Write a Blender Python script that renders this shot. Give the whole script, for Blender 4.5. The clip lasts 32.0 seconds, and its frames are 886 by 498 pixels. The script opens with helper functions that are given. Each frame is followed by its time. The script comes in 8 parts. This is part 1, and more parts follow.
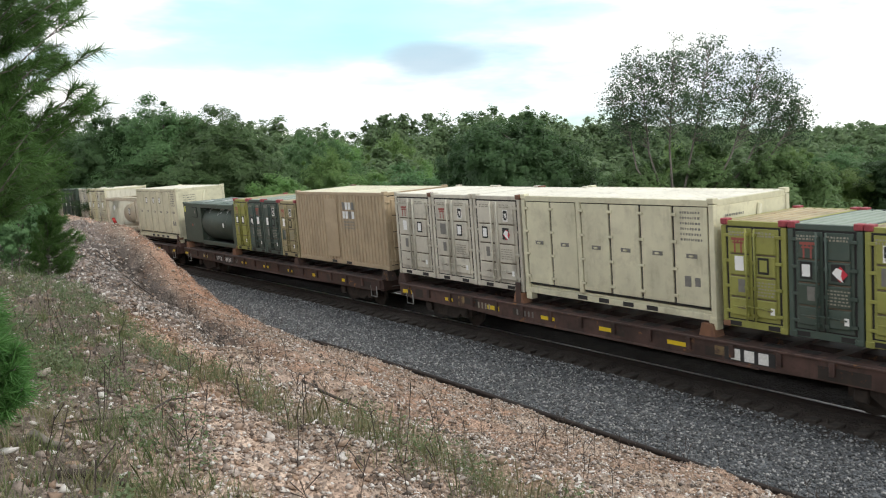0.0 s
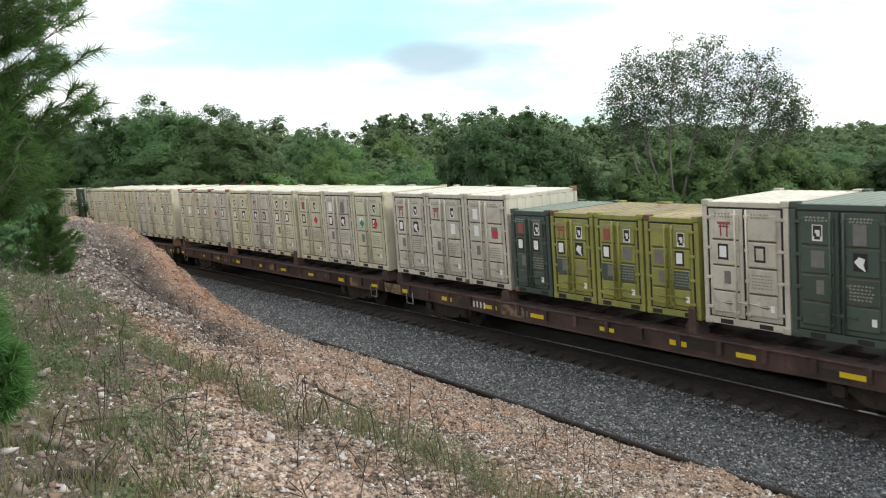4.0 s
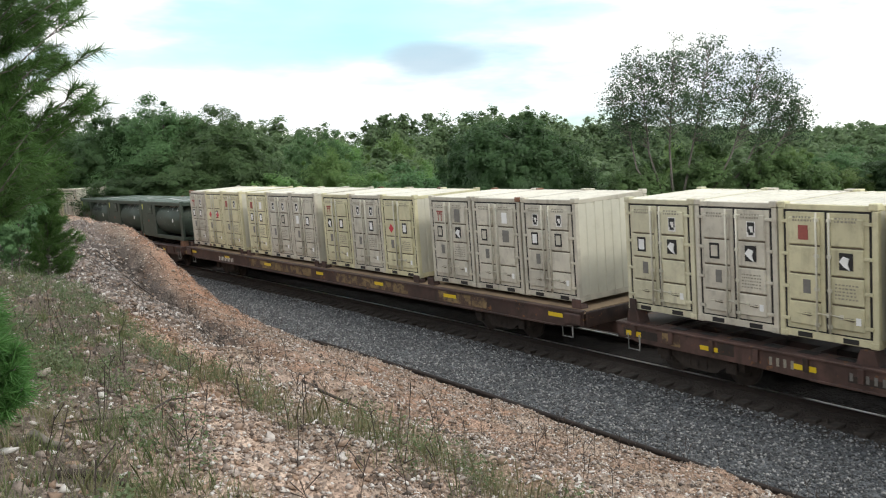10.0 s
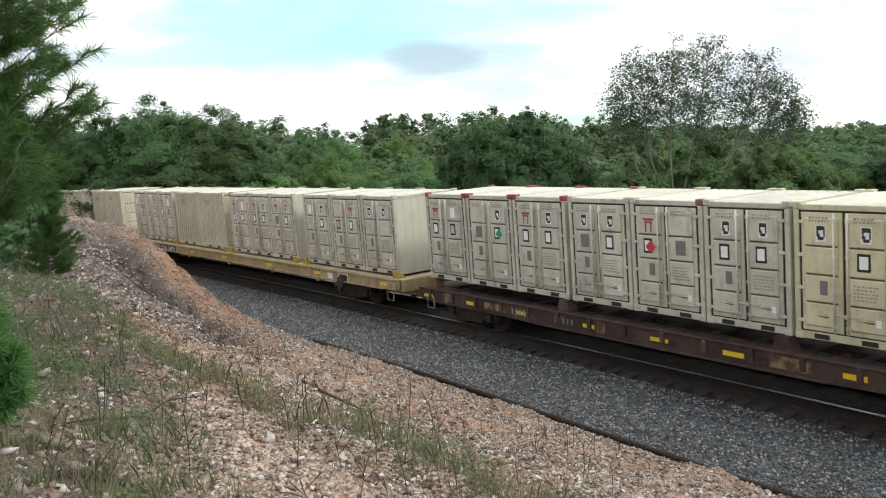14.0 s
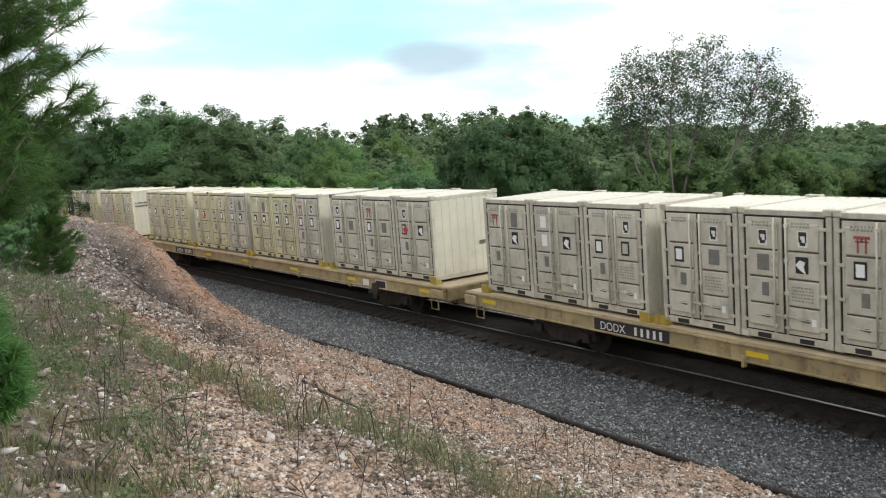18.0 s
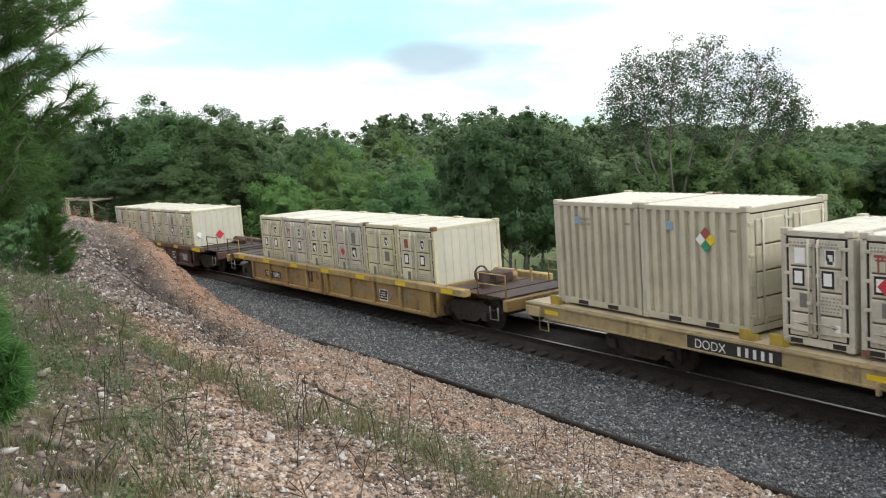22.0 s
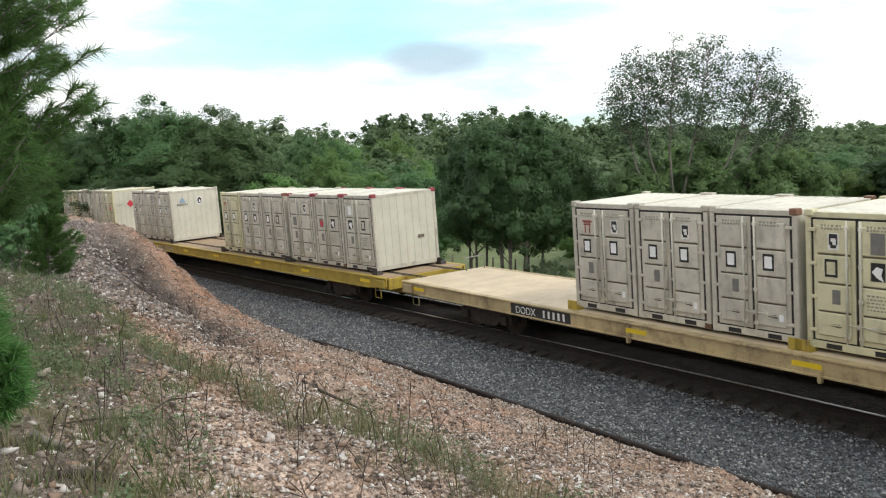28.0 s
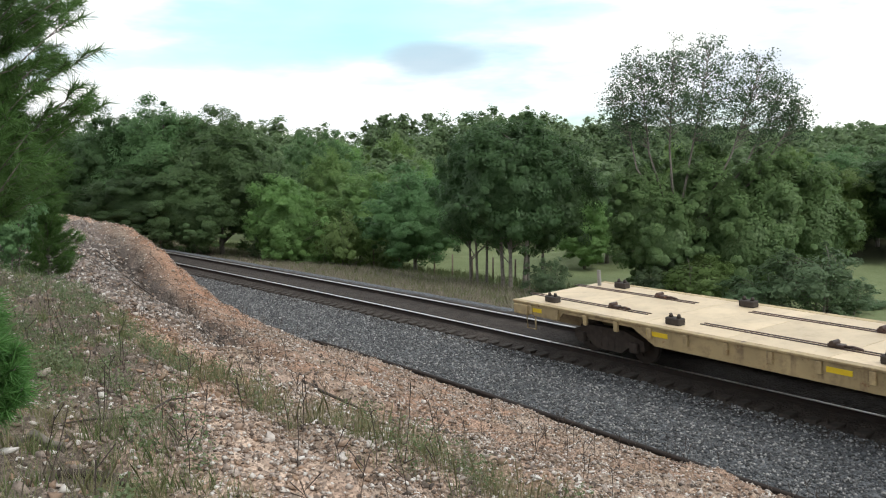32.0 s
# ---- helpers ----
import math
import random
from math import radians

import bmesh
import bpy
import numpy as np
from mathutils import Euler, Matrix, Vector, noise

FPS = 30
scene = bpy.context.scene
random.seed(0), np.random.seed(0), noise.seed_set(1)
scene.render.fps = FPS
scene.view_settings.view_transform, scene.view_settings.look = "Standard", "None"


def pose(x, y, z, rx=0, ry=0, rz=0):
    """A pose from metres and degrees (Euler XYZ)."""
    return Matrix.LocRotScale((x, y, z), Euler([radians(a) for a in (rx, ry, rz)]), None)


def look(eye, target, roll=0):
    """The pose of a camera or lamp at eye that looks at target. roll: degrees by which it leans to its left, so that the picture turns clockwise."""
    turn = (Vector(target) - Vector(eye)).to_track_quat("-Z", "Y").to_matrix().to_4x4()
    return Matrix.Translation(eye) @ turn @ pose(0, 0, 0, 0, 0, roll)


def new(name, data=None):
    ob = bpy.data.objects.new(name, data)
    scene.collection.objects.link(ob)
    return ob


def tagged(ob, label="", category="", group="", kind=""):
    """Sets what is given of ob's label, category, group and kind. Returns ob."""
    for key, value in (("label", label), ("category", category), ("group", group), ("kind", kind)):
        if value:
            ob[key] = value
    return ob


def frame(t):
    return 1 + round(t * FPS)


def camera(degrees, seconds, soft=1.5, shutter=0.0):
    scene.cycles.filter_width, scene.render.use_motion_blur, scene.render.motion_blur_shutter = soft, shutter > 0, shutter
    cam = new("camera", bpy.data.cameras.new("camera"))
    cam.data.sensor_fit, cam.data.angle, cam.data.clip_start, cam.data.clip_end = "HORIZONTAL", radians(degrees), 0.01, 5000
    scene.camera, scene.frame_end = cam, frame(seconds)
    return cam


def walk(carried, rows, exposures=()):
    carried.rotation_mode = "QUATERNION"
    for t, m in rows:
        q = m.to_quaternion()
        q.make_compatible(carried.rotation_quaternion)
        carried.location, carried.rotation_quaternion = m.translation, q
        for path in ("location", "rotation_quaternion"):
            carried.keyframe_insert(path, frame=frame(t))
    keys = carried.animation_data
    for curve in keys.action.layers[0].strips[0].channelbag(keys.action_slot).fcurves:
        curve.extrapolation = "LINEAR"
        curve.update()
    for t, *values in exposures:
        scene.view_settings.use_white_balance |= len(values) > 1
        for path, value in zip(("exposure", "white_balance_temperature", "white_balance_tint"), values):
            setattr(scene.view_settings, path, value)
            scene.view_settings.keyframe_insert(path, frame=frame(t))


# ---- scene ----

# ================= camera =================
EYE_H, PITCH, ROLL, FOV = 4.60, -5.673, -0.961, 51.80
cam = camera(FOV, 32.0, soft=1.1, shutter=0.04)
_look = look((0, 0, EYE_H), (0, math.cos(radians(PITCH)), EYE_H + math.sin(radians(PITCH))), ROLL)
walk(cam, [(0.0, _look), (32.0, _look)])

# ================= sky, sun =================
SUN_DIR = Vector((0.52, -0.50, 0.70)).normalized()      # towards the sun


def mixc(nt, fac, a, b, blend="MIX"):
    m = nt.nodes.new("ShaderNodeMix")
    m.data_type, m.blend_type = "RGBA", blend
    for sock, v in ((m.inputs[0], fac), (m.inputs[6], a), (m.inputs[7], b)):
        if isinstance(v, (int, float)):
            sock.default_value = v
        elif isinstance(v, tuple):
            sock.default_value = (*v[:3], 1)
        else:
            nt.links.new(v, sock)
    return m.outputs[2]


def math_node(nt, op, a, b=0.0):
    m = nt.nodes.new("ShaderNodeMath")
    m.operation = op
    for sock, v in ((m.inputs[0], a), (m.inputs[1], b)):
        if isinstance(v, (int, float)):
            sock.default_value = v
        else:
            nt.links.new(v, sock)
    return m.outputs[0]


def make_world():
    w = bpy.data.worlds.new("sky")
    scene.world = w
    w.use_nodes = True
    nt = w.node_tree
    nt.nodes.clear()
    out = nt.nodes.new("ShaderNodeOutputWorld")
    bg = nt.nodes.new("ShaderNodeBackground")
    sky = nt.nodes.new("ShaderNodeTexSky")
    sky.sky_type, sky.sun_disc = "NISHITA", False
    sky.sun_elevation = math.asin(SUN_DIR.z)
    sky.sun_rotation = math.atan2(SUN_DIR.x, SUN_DIR.y)
    tc = nt.nodes.new("ShaderNodeTexCoord")
    mp = nt.nodes.new("ShaderNodeMapping")
    mp.inputs["Scale"].default_value = (1.5, 1.5, 6.5)
    mp.inputs["Location"].default_value = (0.35, 0.25, 0.55)
    n = nt.nodes.new("ShaderNodeTexNoise")
    n.inputs["Scale"].default_value, n.inputs["Detail"].default_value, n.inputs["Roughness"].default_value = 1.7, 7, 0.55
    ramp = nt.nodes.new("ShaderNodeValToRGB")
    ramp.color_ramp.elements[0].position, ramp.color_ramp.elements[1].position = 0.30, 0.50
    cloud = nt.nodes.new("ShaderNodeTexNoise")
    cloud.inputs["Scale"].default_value, cloud.inputs["Detail"].default_value = 3.1, 5
    cr = nt.nodes.new("ShaderNodeValToRGB")
    cr.color_ramp.elements[0].position, cr.color_ramp.elements[1].position = 0.30, 0.55
    cr.color_ramp.elements[0].color, cr.color_ramp.elements[1].color = (8.2, 9.0, 10.0, 1), (13.5, 13.6, 13.4, 1)
    gain = nt.nodes.new("ShaderNodeMix")
    gain.data_type, gain.blend_type = "RGBA", "MULTIPLY"
    gain.inputs[0].default_value = 1.0
    gain.inputs[7].default_value = (1.15, 1.7, 1.75, 1)
    mix = nt.nodes.new("ShaderNodeMix")
    mix.data_type = "RGBA"
    lk = nt.links.new
    lk(tc.outputs["Generated"], mp.inputs["Vector"])
    lk(mp.outputs["Vector"], n.inputs["Vector"])
    lk(mp.outputs["Vector"], cloud.inputs["Vector"])
    lk(n.outputs["Fac"], ramp.inputs["Fac"])
    lk(cloud.outputs["Fac"], cr.inputs["Fac"])
    lk(sky.outputs["Color"], gain.inputs[6])
    lk(ramp.outputs["Color"], mix.inputs[0])
    lk(gain.outputs[2], mix.inputs[6])
    lk(cr.outputs["Color"], mix.inputs[7])
    # a wide opening in the clouds and one grey cloud before the bright ones, each at its bearing and height
    sp = nt.nodes.new("ShaderNodeSeparateXYZ")
    lk(tc.outputs["Generated"], sp.inputs[0])
    front = math_node(nt, "MAXIMUM", sp.outputs["Y"], 0.05)
    az, el = math_node(nt, "DIVIDE", sp.outputs["X"], front), math_node(nt, "DIVIDE", sp.outputs["Z"], front)

    def bank(ax, wx, ez, wz, soft_):
        a = math_node(nt, "DIVIDE", math_node(nt, "SUBTRACT", az, ax), wx)
        e = math_node(nt, "DIVIDE", math_node(nt, "SUBTRACT", el, ez), wz)
        r2 = math_node(nt, "ADD", math_node(nt, "MULTIPLY", a, a), math_node(nt, "MULTIPLY", e, e))
        r2 = math_node(nt, "ADD", r2, math_node(nt, "MULTIPLY", math_node(nt, "SUBTRACT", n.outputs["Fac"], 0.45), 5.0))
        q = nt.nodes.new("ShaderNodeMapRange")
        q.interpolation_type = "SMOOTHSTEP"
        q.inputs["From Min"].default_value, q.inputs["From Max"].default_value = 1.0 + soft_, 1.0 - soft_
        lk(r2, q.inputs["Value"])
        return q.outputs["Result"]
    col = mix.outputs[2]
    for ax, wx, ez, wz, soft_, tint, f in ((-0.15, 0.17, 0.145, 0.040, 0.9, (6.1, 10.6, 11.6), 0.85), (-0.27, 0.10, 0.112, 0.012, 0.9, (7.2, 10.8, 11.5), 0.6), (0.10, 0.12, 0.150, 0.016, 0.9, (7.4, 10.8, 11.6), 0.6), (-0.008, 0.050, 0.106, 0.017, 0.8, (5.6, 7.2, 8.4), 0.85)):
        col = mixc(nt, math_node(nt, "MULTIPLY", bank(ax, wx, ez, wz, soft_), f), col, tint)
    lk(col, bg.inputs["Color"])
    bg.inputs["Strength"].default_value = 0.085
    lk(bg.outputs["Background"], out.inputs["Surface"])


make_world()
_sun = bpy.data.lights.new("sun", "SUN")
_sun.energy, _sun.angle, _sun.color = 1.35, radians(14), (1.0, 0.955, 0.88)
sun = new("sun", _sun)
sun.matrix_world = look(SUN_DIR * 60, (0, 0, 0))
scene.view_settings.exposure = 0.28


# ================= materials =================
def noise_ramp(nt, coord, scale, lo, hi, detail=6, rough=0.6):
    n = nt.nodes.new("ShaderNodeTexNoise")
    n.inputs["Scale"].default_value, n.inputs["Detail"].default_value, n.inputs["Roughness"].default_value = scale, detail, rough
    r = nt.nodes.new("ShaderNodeMapRange")
    r.inputs["From Min"].default_value, r.inputs["From Max"].default_value = lo, hi
    nt.links.new(coord, n.inputs["Vector"])
    nt.links.new(n.outputs["Fac"], r.inputs["Value"])
    return r.outputs["Result"]


def base_mat(name, rough=0.6, metal=0.0, spec=0.5):
    mat = bpy.data.materials.new(name)
    mat.use_nodes = True
    nt = mat.node_tree
    b = nt.nodes["Principled BSDF"]
    b.inputs["Roughness"].default_value, b.inputs["Metallic"].default_value = rough, metal
    b.inputs["Specular IOR Level"].default_value = spec
    tc = nt.nodes.new("ShaderNodeTexCoord")
    return mat, nt, b, tc.outputs["Object"]


def bump(nt, b, height, strength=0.3, dist=0.01):
    bp = nt.nodes.new("ShaderNodeBump")
    bp.inputs["Strength"].default_value, bp.inputs["Distance"].default_value = strength, dist
    nt.links.new(height, bp.inputs["Height"])
    nt.links.new(bp.outputs["Normal"], b.inputs["Normal"])


def paint(name, col, dirt=(0.10, 0.075, 0.05), amount=0.35, rust=0.12, rough=0.55, vary=0.12, rust_col=(0.16, 0.055, 0.022), spot=9.0):
    """Weathered paint on steel: fading, blotches and runs of grime, rust freckles."""
    mat, nt, b, co = base_mat(name, rough)
    info = nt.nodes.new("ShaderNodeObjectInfo")
    off = nt.nodes.new("ShaderNodeVectorMath")
    off.operation = "ADD"
    rnd = math_node(nt, "MULTIPLY", info.outputs["Random"], 37.0)
    nt.links.new(co, off.inputs[0])
    nt.links.new(rnd, off.inputs[1])
    v = off.outputs["Vector"]
    st = nt.nodes.new("ShaderNodeMapping")
    st.inputs["Scale"].default_value = (2.6, 2.6, 0.5)
    nt.links.new(v, st.inputs["Vector"])
    fade = mixc(nt, noise_ramp(nt, v, 1.1, 0.35, 0.7), tuple(c * (1 - vary) for c in col), tuple(min(1, c * (1 + vary)) for c in col))
    bri = math_node(nt, "ADD", math_node(nt, "MULTIPLY", info.outputs["Random"], vary * 1.2), 1 - vary * 0.6)
    comb = nt.nodes.new("ShaderNodeCombineColor")
    for s in comb.inputs[:3]:
        nt.links.new(bri, s)
    fade = mixc(nt, 1.0, fade, comb.outputs["Color"], "MULTIPLY")
    runs = math_node(nt, "MULTIPLY", noise_ramp(nt, st.outputs["Vector"], 2.0, 0.52, 0.80, 5, 0.55), noise_ramp(nt, v, 1.7, 0.42, 0.62, 4))
    c1 = mixc(nt, math_node(nt, "MULTIPLY", runs, amount * 1.3), fade, dirt)
    blot = math_node(nt, "MULTIPLY", noise_ramp(nt, v, 3.3, 0.50, 0.75, 9, 0.68), amount * 0.75)
    c1 = mixc(nt, blot, c1, dirt)
    spots = math_node(nt, "MULTIPLY", noise_ramp(nt, v, spot, 0.60, 0.70, 9, 0.72), rust * 4)
    spots = math_node(nt, "MINIMUM", spots, 0.9)
    c2 = mixc(nt, spots, c1, rust_col)
    nt.links.new(c2, b.inputs["Base Color"])
    nt.links.new(math_node(nt, "ADD", math_node(nt, "MULTIPLY", spots, 0.3), rough), b.inputs["Roughness"])
    bump(nt, b, noise_ramp(nt, v, 14.0, 0.2, 0.8), 0.12, 0.008)
    return mat


def plain(name, col, rough=0.6, metal=0.0, vary=0.2, scale=8.0):
    mat, nt, b, co = base_mat(name, rough, metal)
    c = mixc(nt, noise_ramp(nt, co, scale, 0.3, 0.7), tuple(x * (1 - vary) for x in col), tuple(min(1, x * (1 + vary)) for x in col))
    nt.links.new(c, b.inputs["Base Color"])
    bump(nt, b, noise_ramp(nt, co, scale * 4, 0.3, 0.7), 0.15, 0.005)
    return mat


def leaf_mat(name, a, b_, c, rough=0.5, trans=0.3):
    mat, nt, b, co = base_mat(name, rough, 0.0, 0.3)
    g = nt.nodes.new("ShaderNodeNewGeometry")
    r = nt.nodes.new("ShaderNodeValToRGB")
    r.color_ramp.elements[0].color, r.color_ramp.elements[1].color = (*a, 1), (*c, 1)
    e = r.color_ramp.elements.new(0.5)
    e.color = (*b_, 1)
    nt.links.new(g.outputs["Random Per Island"], r.inputs["Fac"])
    info = nt.nodes.new("ShaderNodeObjectInfo")
    hsv = nt.nodes.new("ShaderNodeHueSaturation")
    nt.links.new(math_node(nt, "ADD", math_node(nt, "MULTIPLY", info.outputs["Random"], 0.4), 0.85), hsv.inputs["Value"])
    nt.links.new(math_node(nt, "ADD", math_node(nt, "MULTIPLY", info.outputs["Random"], 0.03), 0.487), hsv.inputs["Hue"])
    nt.links.new(r.outputs["Color"], hsv.inputs["Color"])
    nt.links.new(hsv.outputs["Color"], b.inputs["Base Color"])
    tr = nt.nodes.new("ShaderNodeBsdfTranslucent")
    nt.links.new(hsv.outputs["Color"], tr.inputs["Color"])
    mx = nt.nodes.new("ShaderNodeMixShader")
    mx.inputs[0].default_value = trans
    out = nt.nodes["Material Output"]
    nt.links.new(b.outputs["BSDF"], mx.inputs[1])
    nt.links.new(tr.outputs["BSDF"], mx.inputs[2])
    nt.links.new(mx.outputs["Shader"], out.inputs["Surface"])
    return mat


def ragged(name, col, under, scale=5.5):
    """Paint that has flaked off in ragged patches down to another colour."""
    mat, nt, b, co = base_mat(name, 0.7)
    info = nt.nodes.new("ShaderNodeObjectInfo")
    off = nt.nodes.new("ShaderNodeVectorMath")
    off.operation = "ADD"
    nt.links.new(co, off.inputs[0])
    nt.links.new(math_node(nt, "MULTIPLY", info.outputs["Random"], 41.0), off.inputs[1])
    v = off.outputs["Vector"]
    c = mixc(nt, noise_ramp(nt, v, 2.0, 0.35, 0.65), tuple(x * 0.7 for x in col), tuple(x * 1.15 for x in col))
    c = mixc(nt, noise_ramp(nt, v, scale, 0.44, 0.56, 9, 0.72), c, under)
    nt.links.new(c, b.inputs["Base Color"])
    bump(nt, b, noise_ramp(nt, v, 12.0, 0.3, 0.7), 0.15, 0.006)
    return mat


M = {}
M["rib_sand"] = paint("ribbed_sand_paint", (0.50, 0.465, 0.36), dirt=(0.15, 0.12, 0.09), amount=0.30, rust=0.05)
M["frame_tan"] = paint("tan_frame_paint", (0.48, 0.425, 0.32), dirt=(0.13, 0.10, 0.07), amount=0.5, rust=0.12)
M["beige"] = paint("beige_paint", (0.575, 0.545, 0.39), amount=0.42, rust=0.05)
M["sand"] = paint("sand_paint", (0.525, 0.490, 0.405), dirt=(0.14, 0.118, 0.10), amount=0.65, rust=0.07)
M["yellow_beige"] = paint("yellowed_beige_paint", (0.585, 0.545, 0.355), amount=0.42, rust=0.06)
M["end_pale"] = paint("pale_end_wall_paint", (0.55, 0.53, 0.44), dirt=(0.22, 0.19, 0.14), amount=0.22, rust=0.03, vary=0.07)
M["tan"] = paint("tan_paint", (0.40, 0.31, 0.20), amount=0.25, rust=0.04)
M["green"] = paint("dark_green_paint", (0.052, 0.078, 0.062), dirt=(0.10, 0.10, 0.085), amount=0.35, rust=0.05)
M["tank_green"] = paint("tank_green_paint", (0.044, 0.064, 0.047), dirt=(0.075, 0.085, 0.07), amount=0.3, rust=0.12, rust_col=(0.36, 0.38, 0.35), spot=3.2)
M["olive"] = paint("olive_yellow_paint", (0.27, 0.27, 0.065), dirt=(0.06, 0.065, 0.03), amount=0.4, rust=0.06)
M["camo_tan"] = paint("camouflage_tan_paint", (0.33, 0.28, 0.15), dirt=(0.05, 0.07, 0.035), amount=0.6, rust=0.08)
# Roof paint, paler than the walls.
M["roof_white"] = paint("pale_roof_paint", (0.66, 0.63, 0.53), amount=0.34, rust=0.05)
M["gasket"] = plain("black_rubber", (0.018, 0.017, 0.016), 0.8)
M["rust_brown"] = paint("rusty_brown_paint", (0.066, 0.036, 0.029), dirt=(0.016, 0.011, 0.009), amount=1.15, rust=0.34, vary=0.5, rust_col=(0.26, 0.125, 0.05), spot=4.0)
M["rust_patch"] = ragged("worn_ochre_paint", (0.24, 0.165, 0.075), (0.070, 0.040, 0.030), 3.5)
M["rust_post"] = paint("orange_rust", (0.19, 0.092, 0.052), dirt=(0.08, 0.04, 0.025), amount=0.8, rust=0.3, vary=0.35)
M["car_tan"] = paint("tan_railcar_paint", (0.41, 0.315, 0.165), dirt=(0.10, 0.065, 0.042), amount=1.0, rust=0.22, vary=0.2, spot=4.0)
M["car_yellow"] = paint("yellow_railcar_paint", (0.40, 0.285, 0.04), dirt=(0.12, 0.08, 0.04), amount=0.8, rust=0.25, spot=4.0)
M["well_tan"] = paint("ochre_well_car_paint", (0.34, 0.22, 0.085), dirt=(0.075, 0.047, 0.028), amount=1.0, rust=0.3, vary=0.22, spot=4.0)
M["well_brown"] = paint("brown_well_car_paint", (0.085, 0.047, 0.034), dirt=(0.03, 0.02, 0.016), amount=0.5, rust=0.25, vary=0.25)
M["well_rim"] = paint("ochre_rim_paint", (0.36, 0.255, 0.105), dirt=(0.09, 0.06, 0.04), amount=0.9, rust=0.25, vary=0.2, spot=4.0)
M["rim_brown"] = paint("worn_brown_rim_paint", (0.155, 0.092, 0.060), dirt=(0.05, 0.032, 0.024), amount=0.8, rust=0.3, vary=0.3, spot=4.0)
M["ochre_panel"] = paint("ochre_panel_paint", (0.31, 0.205, 0.085), dirt=(0.12, 0.06, 0.035), amount=0.7, rust=0.2, vary=0.15)
M["camo_roof"] = paint("rusty_camouflage_roof", (0.30, 0.235, 0.13), dirt=(0.13, 0.15, 0.075), amount=0.8, rust=0.3, vary=0.25, spot=2.5)
# Roof of the dark green containers, lighter than their sides.
M["green_roof"] = paint("lighter_green_roof_paint", (0.20, 0.245, 0.195), dirt=(0.09, 0.115, 0.08), amount=0.5, rust=0.1)
M["bare_flake"] = ragged("flaked_primer", (0.52, 0.53, 0.51), (0.30, 0.32, 0.30), 6.0)
M["deck_tan"] = paint("tan_deck_paint", (0.58, 0.47, 0.32), dirt=(0.22, 0.15, 0.09), amount=0.35, rust=0.08)
M["wood_deck"] = paint("worn_wooden_deck", (0.33, 0.235, 0.145), dirt=(0.10, 0.065, 0.04), amount=0.8, rust=0.05, rough=0.85)
M["reflector"] = plain("yellow_reflector", (0.70, 0.50, 0.02), 0.35, 0, 0.08)
M["white_mark"] = plain("white_stencil", (0.72, 0.71, 0.68), 0.6, 0, 0.15, 20)
M["black_mark"] = plain("black_stencil", (0.02, 0.02, 0.02), 0.6, 0, 0.2, 20)
M["black_panel"] = plain("black_panel_paint", (0.022, 0.022, 0.022), 0.55, 0, 0.3)
M["paper"] = plain("white_paper", (0.78, 0.78, 0.76), 0.7, 0, 0.06, 3)
M["plate_grey"] = plain("grey_plate", (0.16, 0.155, 0.14), 0.5, 0, 0.2)
M["faded_mark"] = plain("faded_grey_stencil", (0.27, 0.25, 0.20), 0.6, 0, 0.2, 25)
M["red_mark"] = plain("red_stencil", (0.29, 0.075, 0.06), 0.6, 0, 0.15, 20)
M["red_paint"] = plain("red_corner_paint", (0.27, 0.045, 0.055), 0.55, 0, 0.2)
M["blue_mark"] = plain("blue_sticker", (0.06, 0.10, 0.30), 0.5, 0, 0.15)
M["green_mark"] = plain("green_placard", (0.03, 0.26, 0.13), 0.5, 0, 0.1)
M["dark_steel"] = plain("dark_steel", (0.045, 0.036, 0.030), 0.7, 0.3, 0.3)
M["bogie"] = plain("grimy_cast_steel", (0.040, 0.030, 0.024), 0.8, 0.1, 0.35)
M["wheel_tread"] = plain("worn_wheel_steel", (0.30, 0.29, 0.28), 0.35, 0.9, 0.1)
M["galv"] = plain("dull_galvanised_steel", (0.27, 0.265, 0.25), 0.6, 0.4, 0.15)
M["red_ext"] = plain("red_extinguisher_paint", (0.5, 0.02, 0.02), 0.35, 0, 0.08)
M["rail_side"] = plain("rusty_rail_steel", (0.022, 0.015, 0.012), 0.9, 0.0, 0.3, 5)
M["rail_top"] = plain("polished_rail_head", (0.62, 0.61, 0.60), 0.34, 0.9, 0.06, 3)
M["tie"] = plain("creosoted_tie_wood", (0.036, 0.029, 0.024), 0.95, 0, 0.5, 6)
M["bark"] = plain("grey_bark", (0.17, 0.15, 0.13), 0.9, 0, 0.4, 9)
M["bark_orange"] = plain("torn_orange_wood", (0.45, 0.20, 0.08), 0.85, 0, 0.3, 9)
M["leaf"] = leaf_mat("oak_leaves", (0.102, 0.180, 0.072), (0.128, 0.220, 0.090), (0.160, 0.262, 0.115), trans=0.52)
M["leaf_light"] = leaf_mat("light_leaves", (0.145, 0.240, 0.075), (0.18, 0.285, 0.095), (0.22, 0.33, 0.12), trans=0.52)
M["leaf_dark"] = leaf_mat("dark_leaves", (0.058, 0.112, 0.044), (0.074, 0.138, 0.053), (0.096, 0.168, 0.068), trans=0.48)
M["leaf_grey"] = leaf_mat("greyish_leaves", (0.100, 0.158, 0.080), (0.126, 0.190, 0.098), (0.155, 0.225, 0.12), trans=0.48)
M["leaf_sparse"] = leaf_mat("dull_small_leaves", (0.060, 0.096, 0.052), (0.080, 0.125, 0.066), (0.110, 0.160, 0.088), trans=0.4)
